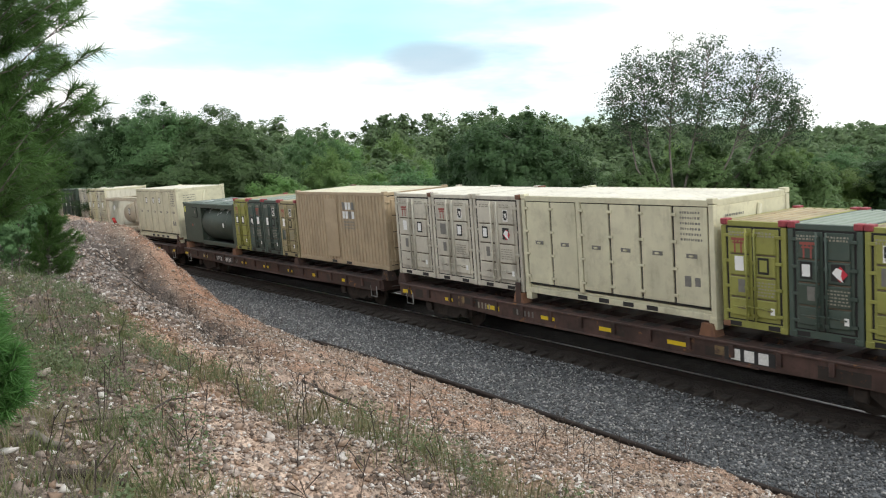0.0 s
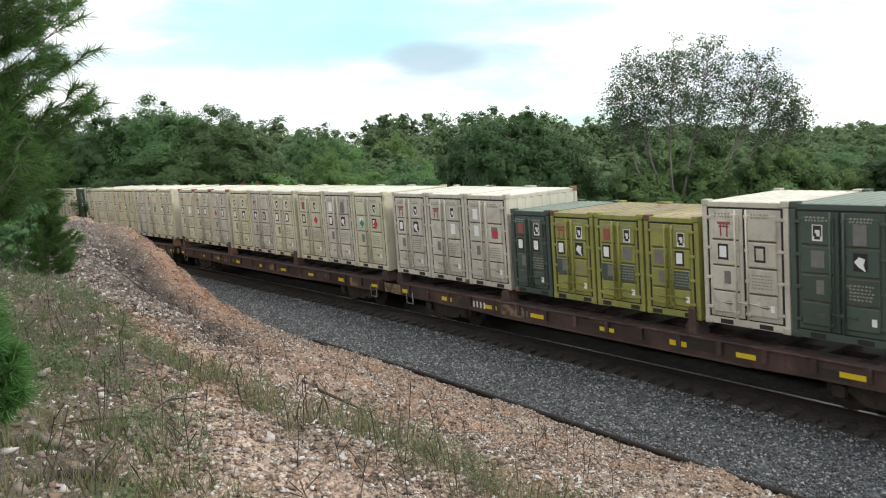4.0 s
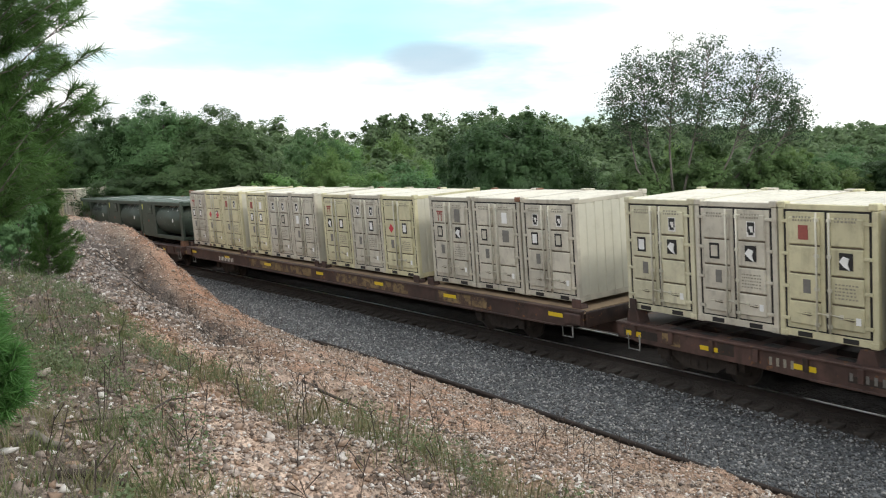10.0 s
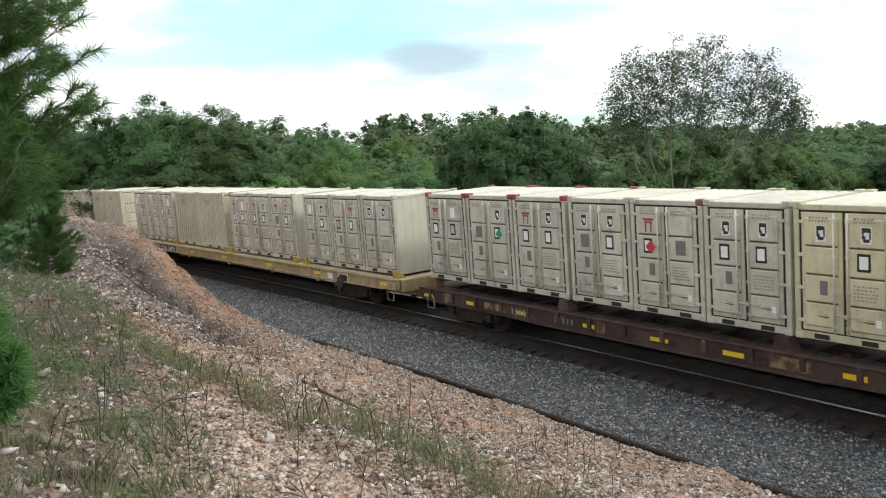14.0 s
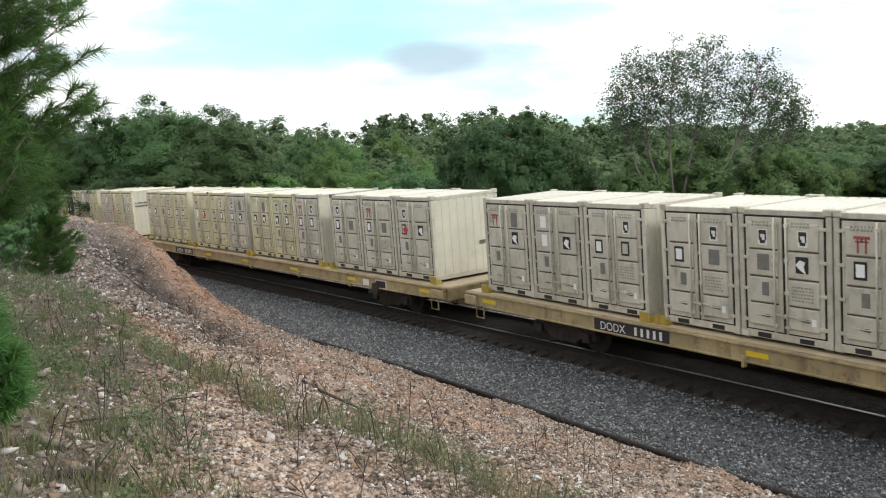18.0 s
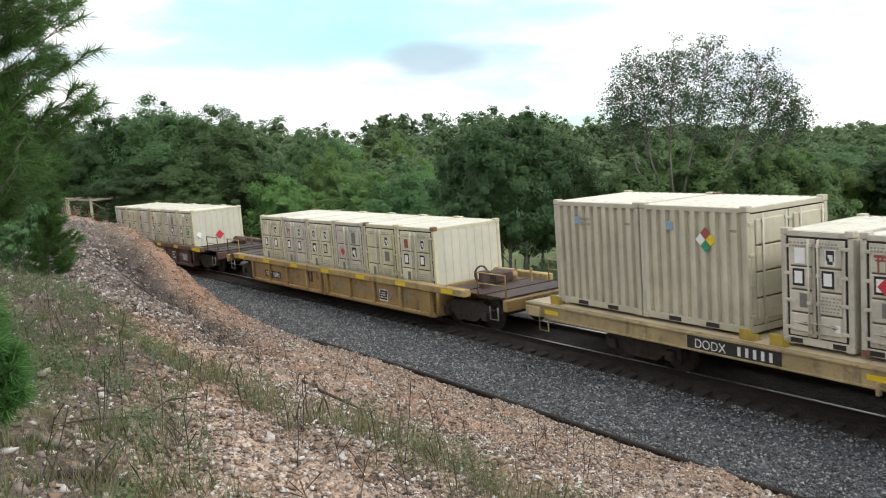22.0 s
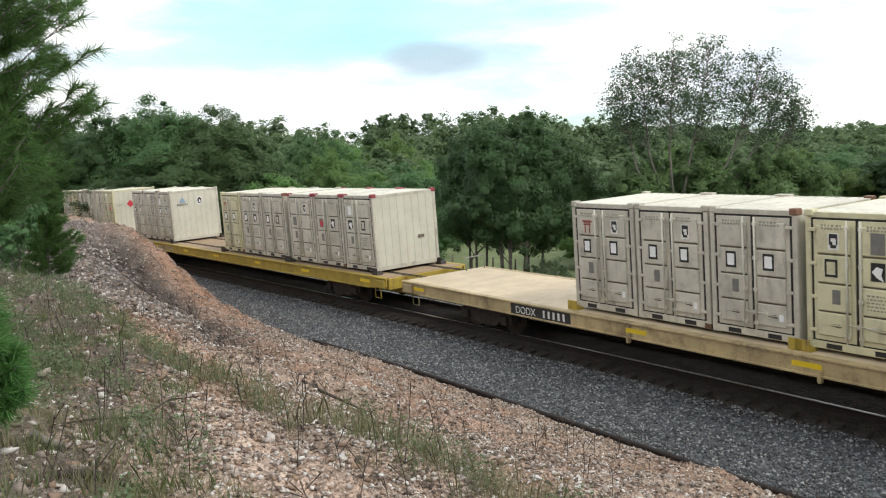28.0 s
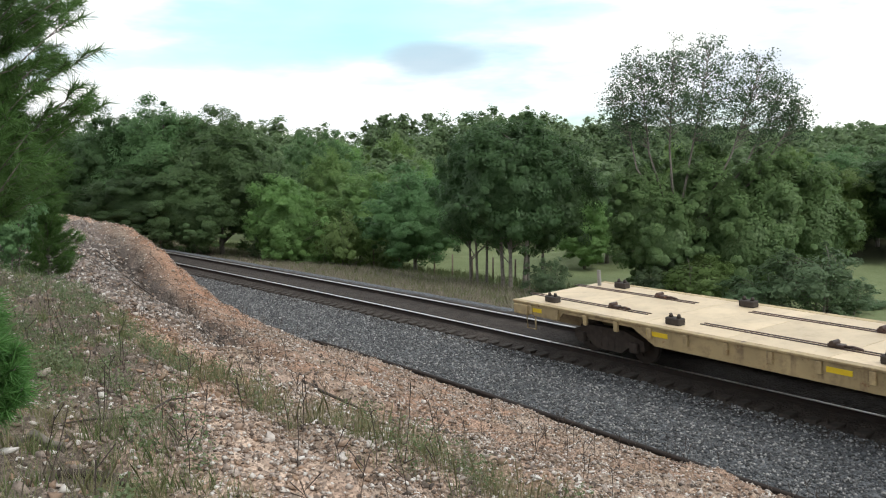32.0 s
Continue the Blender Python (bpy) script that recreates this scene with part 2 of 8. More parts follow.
M["leaf_soft"] = leaf_mat("soft_green_leaves", (0.140, 0.230, 0.092), (0.172, 0.272, 0.110), (0.212, 0.318, 0.138), trans=0.52)
M["needle"] = leaf_mat("pine_needles", (0.062, 0.132, 0.034), (0.095, 0.190, 0.050), (0.14, 0.25, 0.082), 0.45, 0.45)
M["needle_bright"] = leaf_mat("young_pine_needles", (0.065, 0.14, 0.036), (0.09, 0.18, 0.048), (0.13, 0.23, 0.07), 0.45, 0.5)
M["grass"] = leaf_mat("green_grass", (0.105, 0.155, 0.055), (0.165, 0.21, 0.085), (0.26, 0.28, 0.15), 0.6, 0.45)
M["straw"] = leaf_mat("dry_grass", (0.155, 0.134, 0.106), (0.23, 0.197, 0.155), (0.34, 0.30, 0.245), 0.7, 0.2)
M["weed_stalk"] = leaf_mat("half_dry_weed", (0.13, 0.13, 0.06), (0.20, 0.20, 0.10), (0.30, 0.26, 0.16), 0.7, 0.3)
M["dry_red"] = leaf_mat("reddish_dead_leaves", (0.14, 0.07, 0.045), (0.19, 0.095, 0.06), (0.24, 0.13, 0.085), 0.7, 0.2)
M["stem"] = plain("dark_dead_stem", (0.055, 0.042, 0.034), 0.9, 0, 0.3)
M["fence_wood"] = plain("weathered_post_wood", (0.20, 0.16, 0.12), 0.9, 0, 0.3)


def stone_mat(name, cols, rough=0.85, zoned=False):
    mat, nt, b, co = base_mat(name, rough, 0, 0.3)
    g = nt.nodes.new("ShaderNodeNewGeometry")
    r = nt.nodes.new("ShaderNodeValToRGB")
    els = r.color_ramp.elements
    els[0].color, els[1].color = (*cols[0], 1), (*cols[-1], 1)
    for i, c in enumerate(cols[1:-1]):
        e = els.new((i + 1) / (len(cols) - 1))
        e.color = (*c, 1)
    nt.links.new(g.outputs["Random Per Island"], r.inputs["Fac"])
    c = r.outputs["Color"]
    if zoned:
        for nm, tint in (("red", (0.34, 0.185, 0.110)), ("grey", (0.26, 0.235, 0.225))):
            at = nt.nodes.new("ShaderNodeAttribute")
            at.attribute_name = nm
            c = mixc(nt, math_node(nt, "MULTIPLY", at.outputs["Fac"], 0.55), c, tint)
    nt.links.new(mixc(nt, math_node(nt, "MULTIPLY", noise_ramp(nt, co, 22, 0.3, 0.7), 0.45), c, (0.10, 0.085, 0.07)), b.inputs["Base Color"])
    bump(nt, b, noise_ramp(nt, co, 30, 0.3, 0.7), 0.4, 0.01)
    return mat


M["ballast_stone"] = stone_mat("granite_ballast", [(0.036, 0.042, 0.048), (0.075, 0.084, 0.094), (0.115, 0.124, 0.135), (0.17, 0.178, 0.188), (0.46, 0.46, 0.45)])
M["bank_stone"] = stone_mat("pale_fieldstone", [(0.06, 0.050, 0.045), (0.17, 0.130, 0.105), (0.37, 0.245, 0.165), (0.34, 0.272, 0.230), (0.54, 0.470, 0.422), (0.86, 0.83, 0.79)], zoned=True)
M["fieldstone"] = stone_mat("rough_fieldstone", [(0.22, 0.17, 0.13), (0.40, 0.32, 0.25), (0.58, 0.52, 0.45)])


# ================= helpers =================
def part(name, bm, material, parent=None, label="", loc=None):
    me = bpy.data.meshes.new(name)
    bm.to_mesh(me)
    bm.free()
    me.materials.append(M[material])
    return put(name, me, parent, label, loc)


def put(name, me, parent=None, label="", loc=None):
    ob = new(name, me)
    if parent is not None:
        ob.parent = parent
    if loc is not None:
        ob.matrix_basis = loc if isinstance(loc, Matrix) else Matrix.Translation(loc)
    return tagged(ob, label)


def mesh_np(name, verts, faces, material, smooth=False):
    """verts (n,3); faces (m,k) all of k corners."""
    verts, faces = np.asarray(verts, np.float32), np.asarray(faces, np.int32)
    me = bpy.data.meshes.new(name)
    n, k = faces.shape
    me.vertices.add(len(verts))
    me.vertices.foreach_set("co", verts.ravel())
    me.loops.add(n * k)
    me.loops.foreach_set("vertex_index", faces.ravel())
    me.polygons.add(n)
    me.polygons.foreach_set("loop_start", np.arange(0, n * k, k, dtype=np.int32))
    me.update(calc_edges=True)
    if smooth:
        me.polygons.foreach_set("use_smooth", np.ones(n, bool))
    if material:
        me.materials.append(M[material])
    return me


def add_box(bm, x0, x1, y0, y1, z0, z1, bevel=0.0):
    v = [bm.verts.new((x, y, z)) for z in (z0, z1) for y in (y0, y1) for x in (x0, x1)]
    fs = [bm.faces.new([v[i] for i in f]) for f in ((0, 2, 3, 1), (4, 5, 7, 6), (0, 1, 5, 4), (2, 6, 7, 3), (0, 4, 6, 2), (1, 3, 7, 5))]
    if bevel > 0:
        es = list({e for f in fs for e in f.edges})
        bmesh.ops.bevel(bm, geom=es, offset=bevel, segments=1, affect="EDGES")
    return v


def box(*a, bevel=0.0):
    bm = bmesh.new()
    add_box(bm, *a, bevel=bevel)
    return bm


def add_tube(bm, pts, radii, sides=8, caps=True):
    """A tapered tube through pts."""
    rings = []
    pts = [Vector(p) for p in pts]
    for i, p in enumerate(pts):
        d = (pts[min(i + 1, len(pts) - 1)] - pts[max(i - 1, 0)]).normalized()
        a = d.orthogonal().normalized() if abs(d.z) < 0.99 else Vector((1, 0, 0))
        a = (a - d * a.dot(d)).normalized()
        b = d.cross(a)
        r = radii[i] if isinstance(radii, (list, tuple)) else radii
        rings.append([bm.verts.new(p + (a * math.cos(t) + b * math.sin(t)) * r) for t in [2 * math.pi * k / sides for k in range(sides)]])
    for r0, r1 in zip(rings, rings[1:]):
        for k in range(sides):
            f = bm.faces.new((r0[k], r0[(k + 1) % sides], r1[(k + 1) % sides], r1[k]))
            f.smooth = True
    if caps:
        bm.faces.new(rings[0][::-1])
        bm.faces.new(rings[-1])
    return bm


def tube(pts, radii, sides=8):
    return add_tube(bmesh.new(), pts, radii, sides)


def extrude_profile(bm, prof, x0, x1, axis="x"):
    """A closed profile of (a, b) pairs drawn along x (y, z profile) or along y (x, z profile)."""
    def pt(t, a, b):
        return (t, a, b) if axis == "x" else (a, t, b)
    A = [bm.verts.new(pt(x0, a, b)) for a, b in prof]
    B = [bm.verts.new(pt(x1, a, b)) for a, b in prof]
    n = len(prof)
    for i in range(n):
        bm.faces.new((A[i], A[(i + 1) % n], B[(i + 1) % n], B[i]))
    bm.faces.new(A[::-1])
    bm.faces.new(B)
    bmesh.ops.recalc_face_normals(bm, faces=bm.faces)
    return bm


# ================= the railway's line =================
LINE_X, LINE_Y, LINE_DIR = 4.855, 20.991, -0.9709
BEND_S = np.array([-110.0, -75, -50, -25, 0, 25, 45, 80])
BEND_K = np.array([0.0, 0.00046, 0.00046, -0.00002, -0.0016, -0.0089, -0.0050, 0.0])
GRADE, CREST, CANT = 0.00822, -0.000226, 0.0614
SPEED, GAIN = 14.523, 0.04575
_S0, _DS, _N = -620.0, 0.5, 2600
_s = _S0 + _DS * np.arange(_N)
_k = np.interp(_s, BEND_S, BEND_K, 0.0, 0.0)
_i0 = int(-_S0 / _DS)
_th = np.concatenate([[0], np.cumsum(0.5 * (_k[1:] + _k[:-1])) * _DS])
_th = _th - _th[_i0] + LINE_DIR
_mid = 0.5 * (_th[1:] + _th[:-1])
_X = np.concatenate([[0], np.cumsum(np.cos(_mid)) * _DS])
_Y = np.concatenate([[0], np.cumsum(np.sin(_mid)) * _DS])
_X, _Y = _X - _X[_i0] + LINE_X, _Y - _Y[_i0] + LINE_Y
_slope = np.where(_s < -75, (GRADE + CREST * -75) * np.clip((_s + 140) / 65, 0, 1), np.where(_s > 36, 0.0, GRADE + CREST * _s))
_Z = np.concatenate([[0], np.cumsum(0.5 * (_slope[1:] + _slope[:-1])) * _DS])
_Z -= _Z[_i0]


def line(s):
    return (np.interp(s, _s, _X), np.interp(s, _s, _Y), np.interp(s, _s, _Z), np.interp(s, _s, _th))


def from_line(s, lat, h, cant=True):
    """World points from the way along the line, the offset towards the camera's side and the height over the rail heads."""
    x, y, z, t = line(s)
    e = CANT if cant else 0.0
    off, up = lat * math.cos(e) + h * math.sin(e), h * math.cos(e) - lat * math.sin(e)
    return np.stack([x + off * np.sin(t), y - off * np.cos(t), z + up], -1)


def seat(s, b):
    """The pose of a car's body whose two bogies stand b before and behind s."""
    xa, ya, za, _ = line(s - b)
    xb, yb, zb, _ = line(s + b)
    t, p = math.atan2(yb - ya, xb - xa), math.atan2(zb - za, math.hypot(xb - xa, yb - ya))
    return Matrix.Translation(((xa + xb) / 2, (ya + yb) / 2, (za + zb) / 2)) @ Matrix.Rotation(t, 4, "Z") @ Matrix.Rotation(-p, 4, "Y") @ Matrix.Rotation(CANT, 4, "X")


def to_line(x, y):
    """Way along and offset for arrays of ground points."""
    s, lat = np.empty(len(x)), np.empty(len(x))
    sx, sy = _X[::4], _Y[::4]
    for i in range(0, len(x), 20000):
        px, py = x[i:i + 20000], y[i:i + 20000]
        k = np.argmin((px[:, None] - sx) ** 2 + (py[:, None] - sy) ** 2, axis=1)
        t = _th[::4][k]
        s[i:i + 20000] = _s[::4][k] + (px - sx[k]) * np.cos(t) + (py - sy[k]) * np.sin(t)
        lat[i:i + 20000] = (px - sx[k]) * np.sin(t) - (py - sy[k]) * np.cos(t)
    return s, lat


def smooth01(a, b, x):
    t = np.clip((x - a) / (b - a), 0, 1)
    return t * t * (3 - 2 * t)


# ================= ground =================
def value_noise(x, y, seed):
    def h(i, j):
        v = np.sin(i * 127.1 + j * 311.7 + seed * 74.7) * 43758.5453
        return v - np.floor(v)
    i, j = np.floor(x), np.floor(y)
    fx, fy = x - i, y - j
    fx, fy = fx * fx * (3 - 2 * fx), fy * fy * (3 - 2 * fy)
    return (h(i, j) * (1 - fx) + h(i + 1, j) * fx) * (1 - fy) + (h(i, j + 1) * (1 - fx) + h(i + 1, j + 1) * fx) * fy


def fbm(x, y, seed, octaves=4):
    v, a, f = 0.0, 0.5, 1.0
    for o in range(octaves):
        v = v + a * (value_noise(x * f, y * f, seed + o * 3) - 0.5)
        a, f = a * 0.55, f * 2.03
    return v


TOE = 4.05
GULLY_S, GULLY_L = [-18, -13, -9.5, -5, -1, 3.5, 7], [7.5, 7.2, 7.4, 8.6, 10.0, 10.6, 11.3]


BAND_S, BAND_L = [-6, -1.4, 3.2, 5.6, 8, 11], [11.0, 11.5, 12.2, 12.4, 13.3, 13.9]


def bank_tints(s, lat, x, y):
    """How red and how grey the earth and its stones are: bare red clay, grey shards along the gully, a pale trodden band."""
    n = fbm(x * 0.9, y * 0.9, 51) + 0.5
    n2 = fbm(x * 2.3, y * 2.3, 57) + 0.5
    gl, bl = np.interp(s, GULLY_S, GULLY_L), np.interp(s, BAND_S, BAND_L)
    flank = smooth01(-9.5, -14, s) * smooth01(7.1, 6.2, lat)
    band = np.exp(-((lat - bl) / 0.5) ** 2) * smooth01(-4, -1, s) * (1 - 0.7 * smooth01(6.2, 7.6, s))
    slope = 0.6 * smooth01(0.3, -0.5, lat - gl) * smooth01(9, 4, s) * smooth01(0.42, 0.62, n) * smooth01(4.3, 5.5, lat)
    red = np.clip(np.maximum(np.maximum(flank, 1.1 * band), slope) * (0.55 + 0.7 * n2), 0, 1)
    shards = smooth01(-0.6, 0.5, lat - gl) * smooth01(1.0, -6.0, s) * (1 - 0.6 * smooth01(12.0, 13.4, lat))
    trodden = 0.25 * np.exp(-((lat - bl) / 0.55) ** 2) * smooth01(6.0, 7.6, s)
    grey = np.clip(np.maximum(shards, trodden) * (0.5 + 0.8 * n) * (1 - band), 0, 1)
    return red, grey


def ground_z(x, y, s=None, lat=None, rough=True):
    if s is None:
        s, lat = to_line(x, y)
    z0 = np.interp(s, _s, _Z)
    near = -0.66 + 0.345 * (np.clip(lat, TOE, 13.2) - TOE) + 0.16 * (np.clip(lat, 13.2, 17) - 13.2)
    crest = 2.75 + 0.35 * smooth01(-22, -40, s)
    steep = np.minimum(-0.60 + 1.42 * (lat - TOE), crest + 0.04 * (lat - 7))
    steep = np.where(steep > crest - 0.5, crest - 0.5 + (steep - crest + 0.5) * 0.62, steep)
    w = smooth01(-10.5, -20, s + 0.35 * (lat - 6))
    w = w * (1 - 0.75 * smooth01(9.5, 13, lat) * smooth01(-34, -24, s))
    prof = near + w * np.maximum(steep - near, 0)
    if rough:
        amp = smooth01(TOE - 0.2, TOE + 1.0, lat) * (1 - smooth01(40, 70, lat))
        prof = prof + amp * (0.46 * fbm(x * 0.55, y * 0.55, 3) + 0.20 * (1 - 2 * np.abs(fbm(x * 1.5, y * 1.5, 23, 3)) - 0.6) + 0.26 * fbm(x * 2.9, y * 2.9, 8, 5))
        gully = np.exp(-((lat - np.interp(s, GULLY_S, GULLY_L)) / 0.45) ** 2) * smooth01(-20, -16, s) * (1 - smooth01(0, 4, s))
        prof = prof - amp * 0.34 * gully
    fl = -lat
    far = np.interp(fl, [0, 2.6, 4.2, 7, 12, 20, 45, 62, 110, 200, 500], [-0.75, -0.75, -0.95, -1.25, -1.75, -2.2, -2.3, -1.6, 5.0, 9.0, 12.0])
    if rough:
        far = far + 0.25 * smooth01(3.5, 7, fl) * fbm(x * 0.4, y * 0.4, 21)
    out = np.where(lat > TOE, prof, np.where(lat > 0, -0.80, far))
    out = np.where(lat > 60, 3.2, out)
    return z0 * np.clip(1 - (np.abs(lat) - 40) / 60, 0, 1) + out


def rubble(s, l, x, y):
    """Broken rock between the gully and the trodden band."""
    return smooth01(-0.2, 0.5, l - np.interp(s, GULLY_S, GULLY_L)) * smooth01(1.0, -3.0, s) * smooth01(0.25, 0.5, fbm(x * 0.7, y * 0.7, 93) + 0.5)


def polar_ground():
    radii = [0.4]
    while radii[-1] < 3200:
        r = radii[-1]
        radii.append(r * (1.011 if 2.5 < r < 60 else (1.03 if r < 160 else 1.12)))
    ang = np.concatenate([np.linspace(-34, 34, 330), np.linspace(36, 324, 90)])
    ang = np.radians(ang)
    R, A = np.meshgrid(np.array(radii), ang, indexing="ij")
    x, y = (R * np.sin(A)).ravel(), (R * np.cos(A)).ravel()
    s, lat = to_line(x, y)
    z = ground_z(x, y, s, lat)
    nr, na = R.shape
    i = np.arange(nr - 1)[:, None] * na
    j = np.arange(na)[None, :]
    j1 = (j + 1) % na
    f = np.stack([i + j, i + na + j, i + na + j1, i + j1], -1).reshape(-1, 4)
    v = np.stack([x, y, z], -1)
    c = len(v)
    v = np.vstack([v, [[0, 0, ground_z(np.zeros(1), np.zeros(1))[0]]]])
    me = mesh_np("ground", v, f[:, ::-1], None, True)
    bm = bmesh.new()
    bm.from_mesh(me)
    bm.verts.ensure_lookup_table()
    for k in range(na):
        bm.faces.new((bm.verts[c], bm.verts[(k + 1) % na], bm.verts[k])).smooth = True
    bm.normal_update()
    bmesh.ops.recalc_face_normals(bm, faces=bm.faces)
    bm.to_mesh(me)
    bm.free()
    # Darkens earth for shade in gully and rubble, and for the brown mound top.
    shade_soil = 0.9 * np.exp(-((lat - np.interp(s, GULLY_S, GULLY_L)) / 0.75) ** 2) * smooth01(-21, -17, s) * (1 - smooth01(-2, 2.5, s))
    shade_soil = np.maximum(shade_soil, 0.75 * smooth01(-12.5, -16, s) * smooth01(7.2, 8.0, lat) * smooth01(0.3, 0.6, fbm(x * 0.8, y * 0.8, 88) + 0.5))
    shade_soil = np.maximum(shade_soil, 0.75 * rubble(s, lat, x, y))
    red, grey = bank_tints(s, lat, x, y)
    for nm, val in (("way", s), ("lat", lat), ("shade_soil", shade_soil), ("red", red), ("grey", grey), ("pale", np.exp(-((lat - np.interp(s, BAND_S, BAND_L)) / 0.45) ** 2) * smooth01(1, 4, s)), ("weed", smooth01(0.35, 0.95, lat - np.interp(s, BAND_S, BAND_L)))):
        at = me.attributes.new(nm, "FLOAT", "POINT")
        at.data.foreach_set("value", np.append(val, 0.0).astype(np.float32))
    return me


def ground_material():
    mat, nt, b, co = base_mat("earth_and_grass", 0.92, 0, 0.2)

    def attr(nm):
        a = nt.nodes.new("ShaderNodeAttribute")
        a.attribute_name = nm
        return a.outputs["Fac"]

    def rng(v, a, c):
        r = nt.nodes.new("ShaderNodeMapRange")
        r.interpolation_type = "SMOOTHSTEP"
        r.inputs["From Min"].default_value, r.inputs["From Max"].default_value = a, c
        nt.links.new(v, r.inputs["Value"])
        return r.outputs["Result"]
    lat, way = attr("lat"), attr("way")
    clay = mixc(nt, noise_ramp(nt, co, 0.55, 0.35, 0.65), (0.28, 0.192, 0.142), (0.36, 0.272, 0.222))
    clay = mixc(nt, noise_ramp(nt, co, 3.1, 0.48, 0.66), clay, (0.13, 0.095, 0.07))
    vor = nt.nodes.new("ShaderNodeTexVoronoi")
    vor.inputs["Scale"].default_value = 17
    nt.links.new(co, vor.inputs["Vector"])
    peb = nt.nodes.new("ShaderNodeValToRGB")
    peb.color_ramp.elements[0].color, peb.color_ramp.elements[1].color = (0.10, 0.075, 0.057, 1), (0.48, 0.41, 0.34, 1)
    nt.links.new(vor.outputs["Color"], peb.inputs["Fac"])
    clay = mixc(nt, math_node(nt, "MULTIPLY", noise_ramp(nt, co, 1.3, 0.40, 0.60), 0.8), clay, peb.outputs["Color"])
    clay = mixc(nt, math_node(nt, "MULTIPLY", attr("red"), 0.85), clay, mixc(nt, noise_ramp(nt, co, 5.0, 0.35, 0.65), (0.28, 0.140, 0.083), (0.37, 0.215, 0.140)))
    clay = mixc(nt, math_node(nt, "MULTIPLY", attr("grey"), 0.8), clay, mixc(nt, noise_ramp(nt, co, 6.0, 0.35, 0.65), (0.17, 0.150, 0.145), (0.30, 0.265, 0.255)))
    clay = mixc(nt, math_node(nt, "MULTIPLY", attr("pale"), 0.75), clay, mixc(nt, noise_ramp(nt, co, 7.0, 0.35, 0.65), (0.36, 0.265, 0.205), (0.52, 0.43, 0.36)))
    # Darker soil under the weeds, with the shade among them in its colour.
    weed_soil_shade = math_node(nt, "MULTIPLY", attr("weed"), noise_ramp(nt, co, 1.6, 0.30, 0.52))
    clay = mixc(nt, math_node(nt, "MULTIPLY", weed_soil_shade, 0.8), clay, mixc(nt, noise_ramp(nt, co, 9.0, 0.35, 0.65), (0.068, 0.060, 0.050), (0.145, 0.126, 0.108)))
    grass = mixc(nt, noise_ramp(nt, co, 0.35, 0.35, 0.65), (0.13, 0.175, 0.075), (0.19, 0.235, 0.115))
    grass = mixc(nt, math_node(nt, "MULTIPLY", noise_ramp(nt, co, 6.0, 0.4, 0.75), 0.45), grass, (0.26, 0.24, 0.14))
    verge = mixc(nt, noise_ramp(nt, co, 2.0, 0.35, 0.65), (0.24, 0.20, 0.145), (0.19, 0.19, 0.10))
    grass = mixc(nt, rng(lat, -10.5, -5.5), grass, verge)
    # The grass turns darker from the wood's edge on.
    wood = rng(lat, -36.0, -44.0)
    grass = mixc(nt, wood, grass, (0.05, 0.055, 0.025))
    grit = nt.nodes.new("ShaderNodeTexVoronoi")
    grit.inputs["Scale"].default_value = 62
    nt.links.new(co, grit.inputs["Vector"])
    gr = nt.nodes.new("ShaderNodeValToRGB")
    gr.color_ramp.elements[0].color, gr.color_ramp.elements[1].color = (0.38, 0.36, 0.35, 1), (1.75, 1.71, 1.66, 1)
    gsep = nt.nodes.new("ShaderNodeSeparateColor")
    nt.links.new(grit.outputs["Color"], gsep.inputs["Color"])
    nt.links.new(gsep.outputs[1], gr.inputs["Fac"])
    clay = mixc(nt, 0.8, clay, gr.outputs["Color"], "MULTIPLY")
    # Painted shade and dark soil join the earth's colour.
    shade_soil = nt.nodes.new("ShaderNodeAttribute")
    shade_soil.attribute_name = "shade_soil"
    clay = mixc(nt, math_node(nt, "MULTIPLY", shade_soil.outputs["Fac"], noise_ramp(nt, co, 2.2, 0.12, 0.48)), clay, (0.055, 0.048, 0.044))
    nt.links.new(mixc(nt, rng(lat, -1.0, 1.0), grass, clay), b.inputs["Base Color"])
    h = math_node(nt, "ADD", math_node(nt, "MULTIPLY", vor.outputs["Distance"], -0.8), noise_ramp(nt, co, 9, 0.2, 0.8))
    bump(nt, b, h, 0.6, 0.05)
    return mat


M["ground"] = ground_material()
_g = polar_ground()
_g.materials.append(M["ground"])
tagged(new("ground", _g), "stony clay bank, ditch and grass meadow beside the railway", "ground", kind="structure")


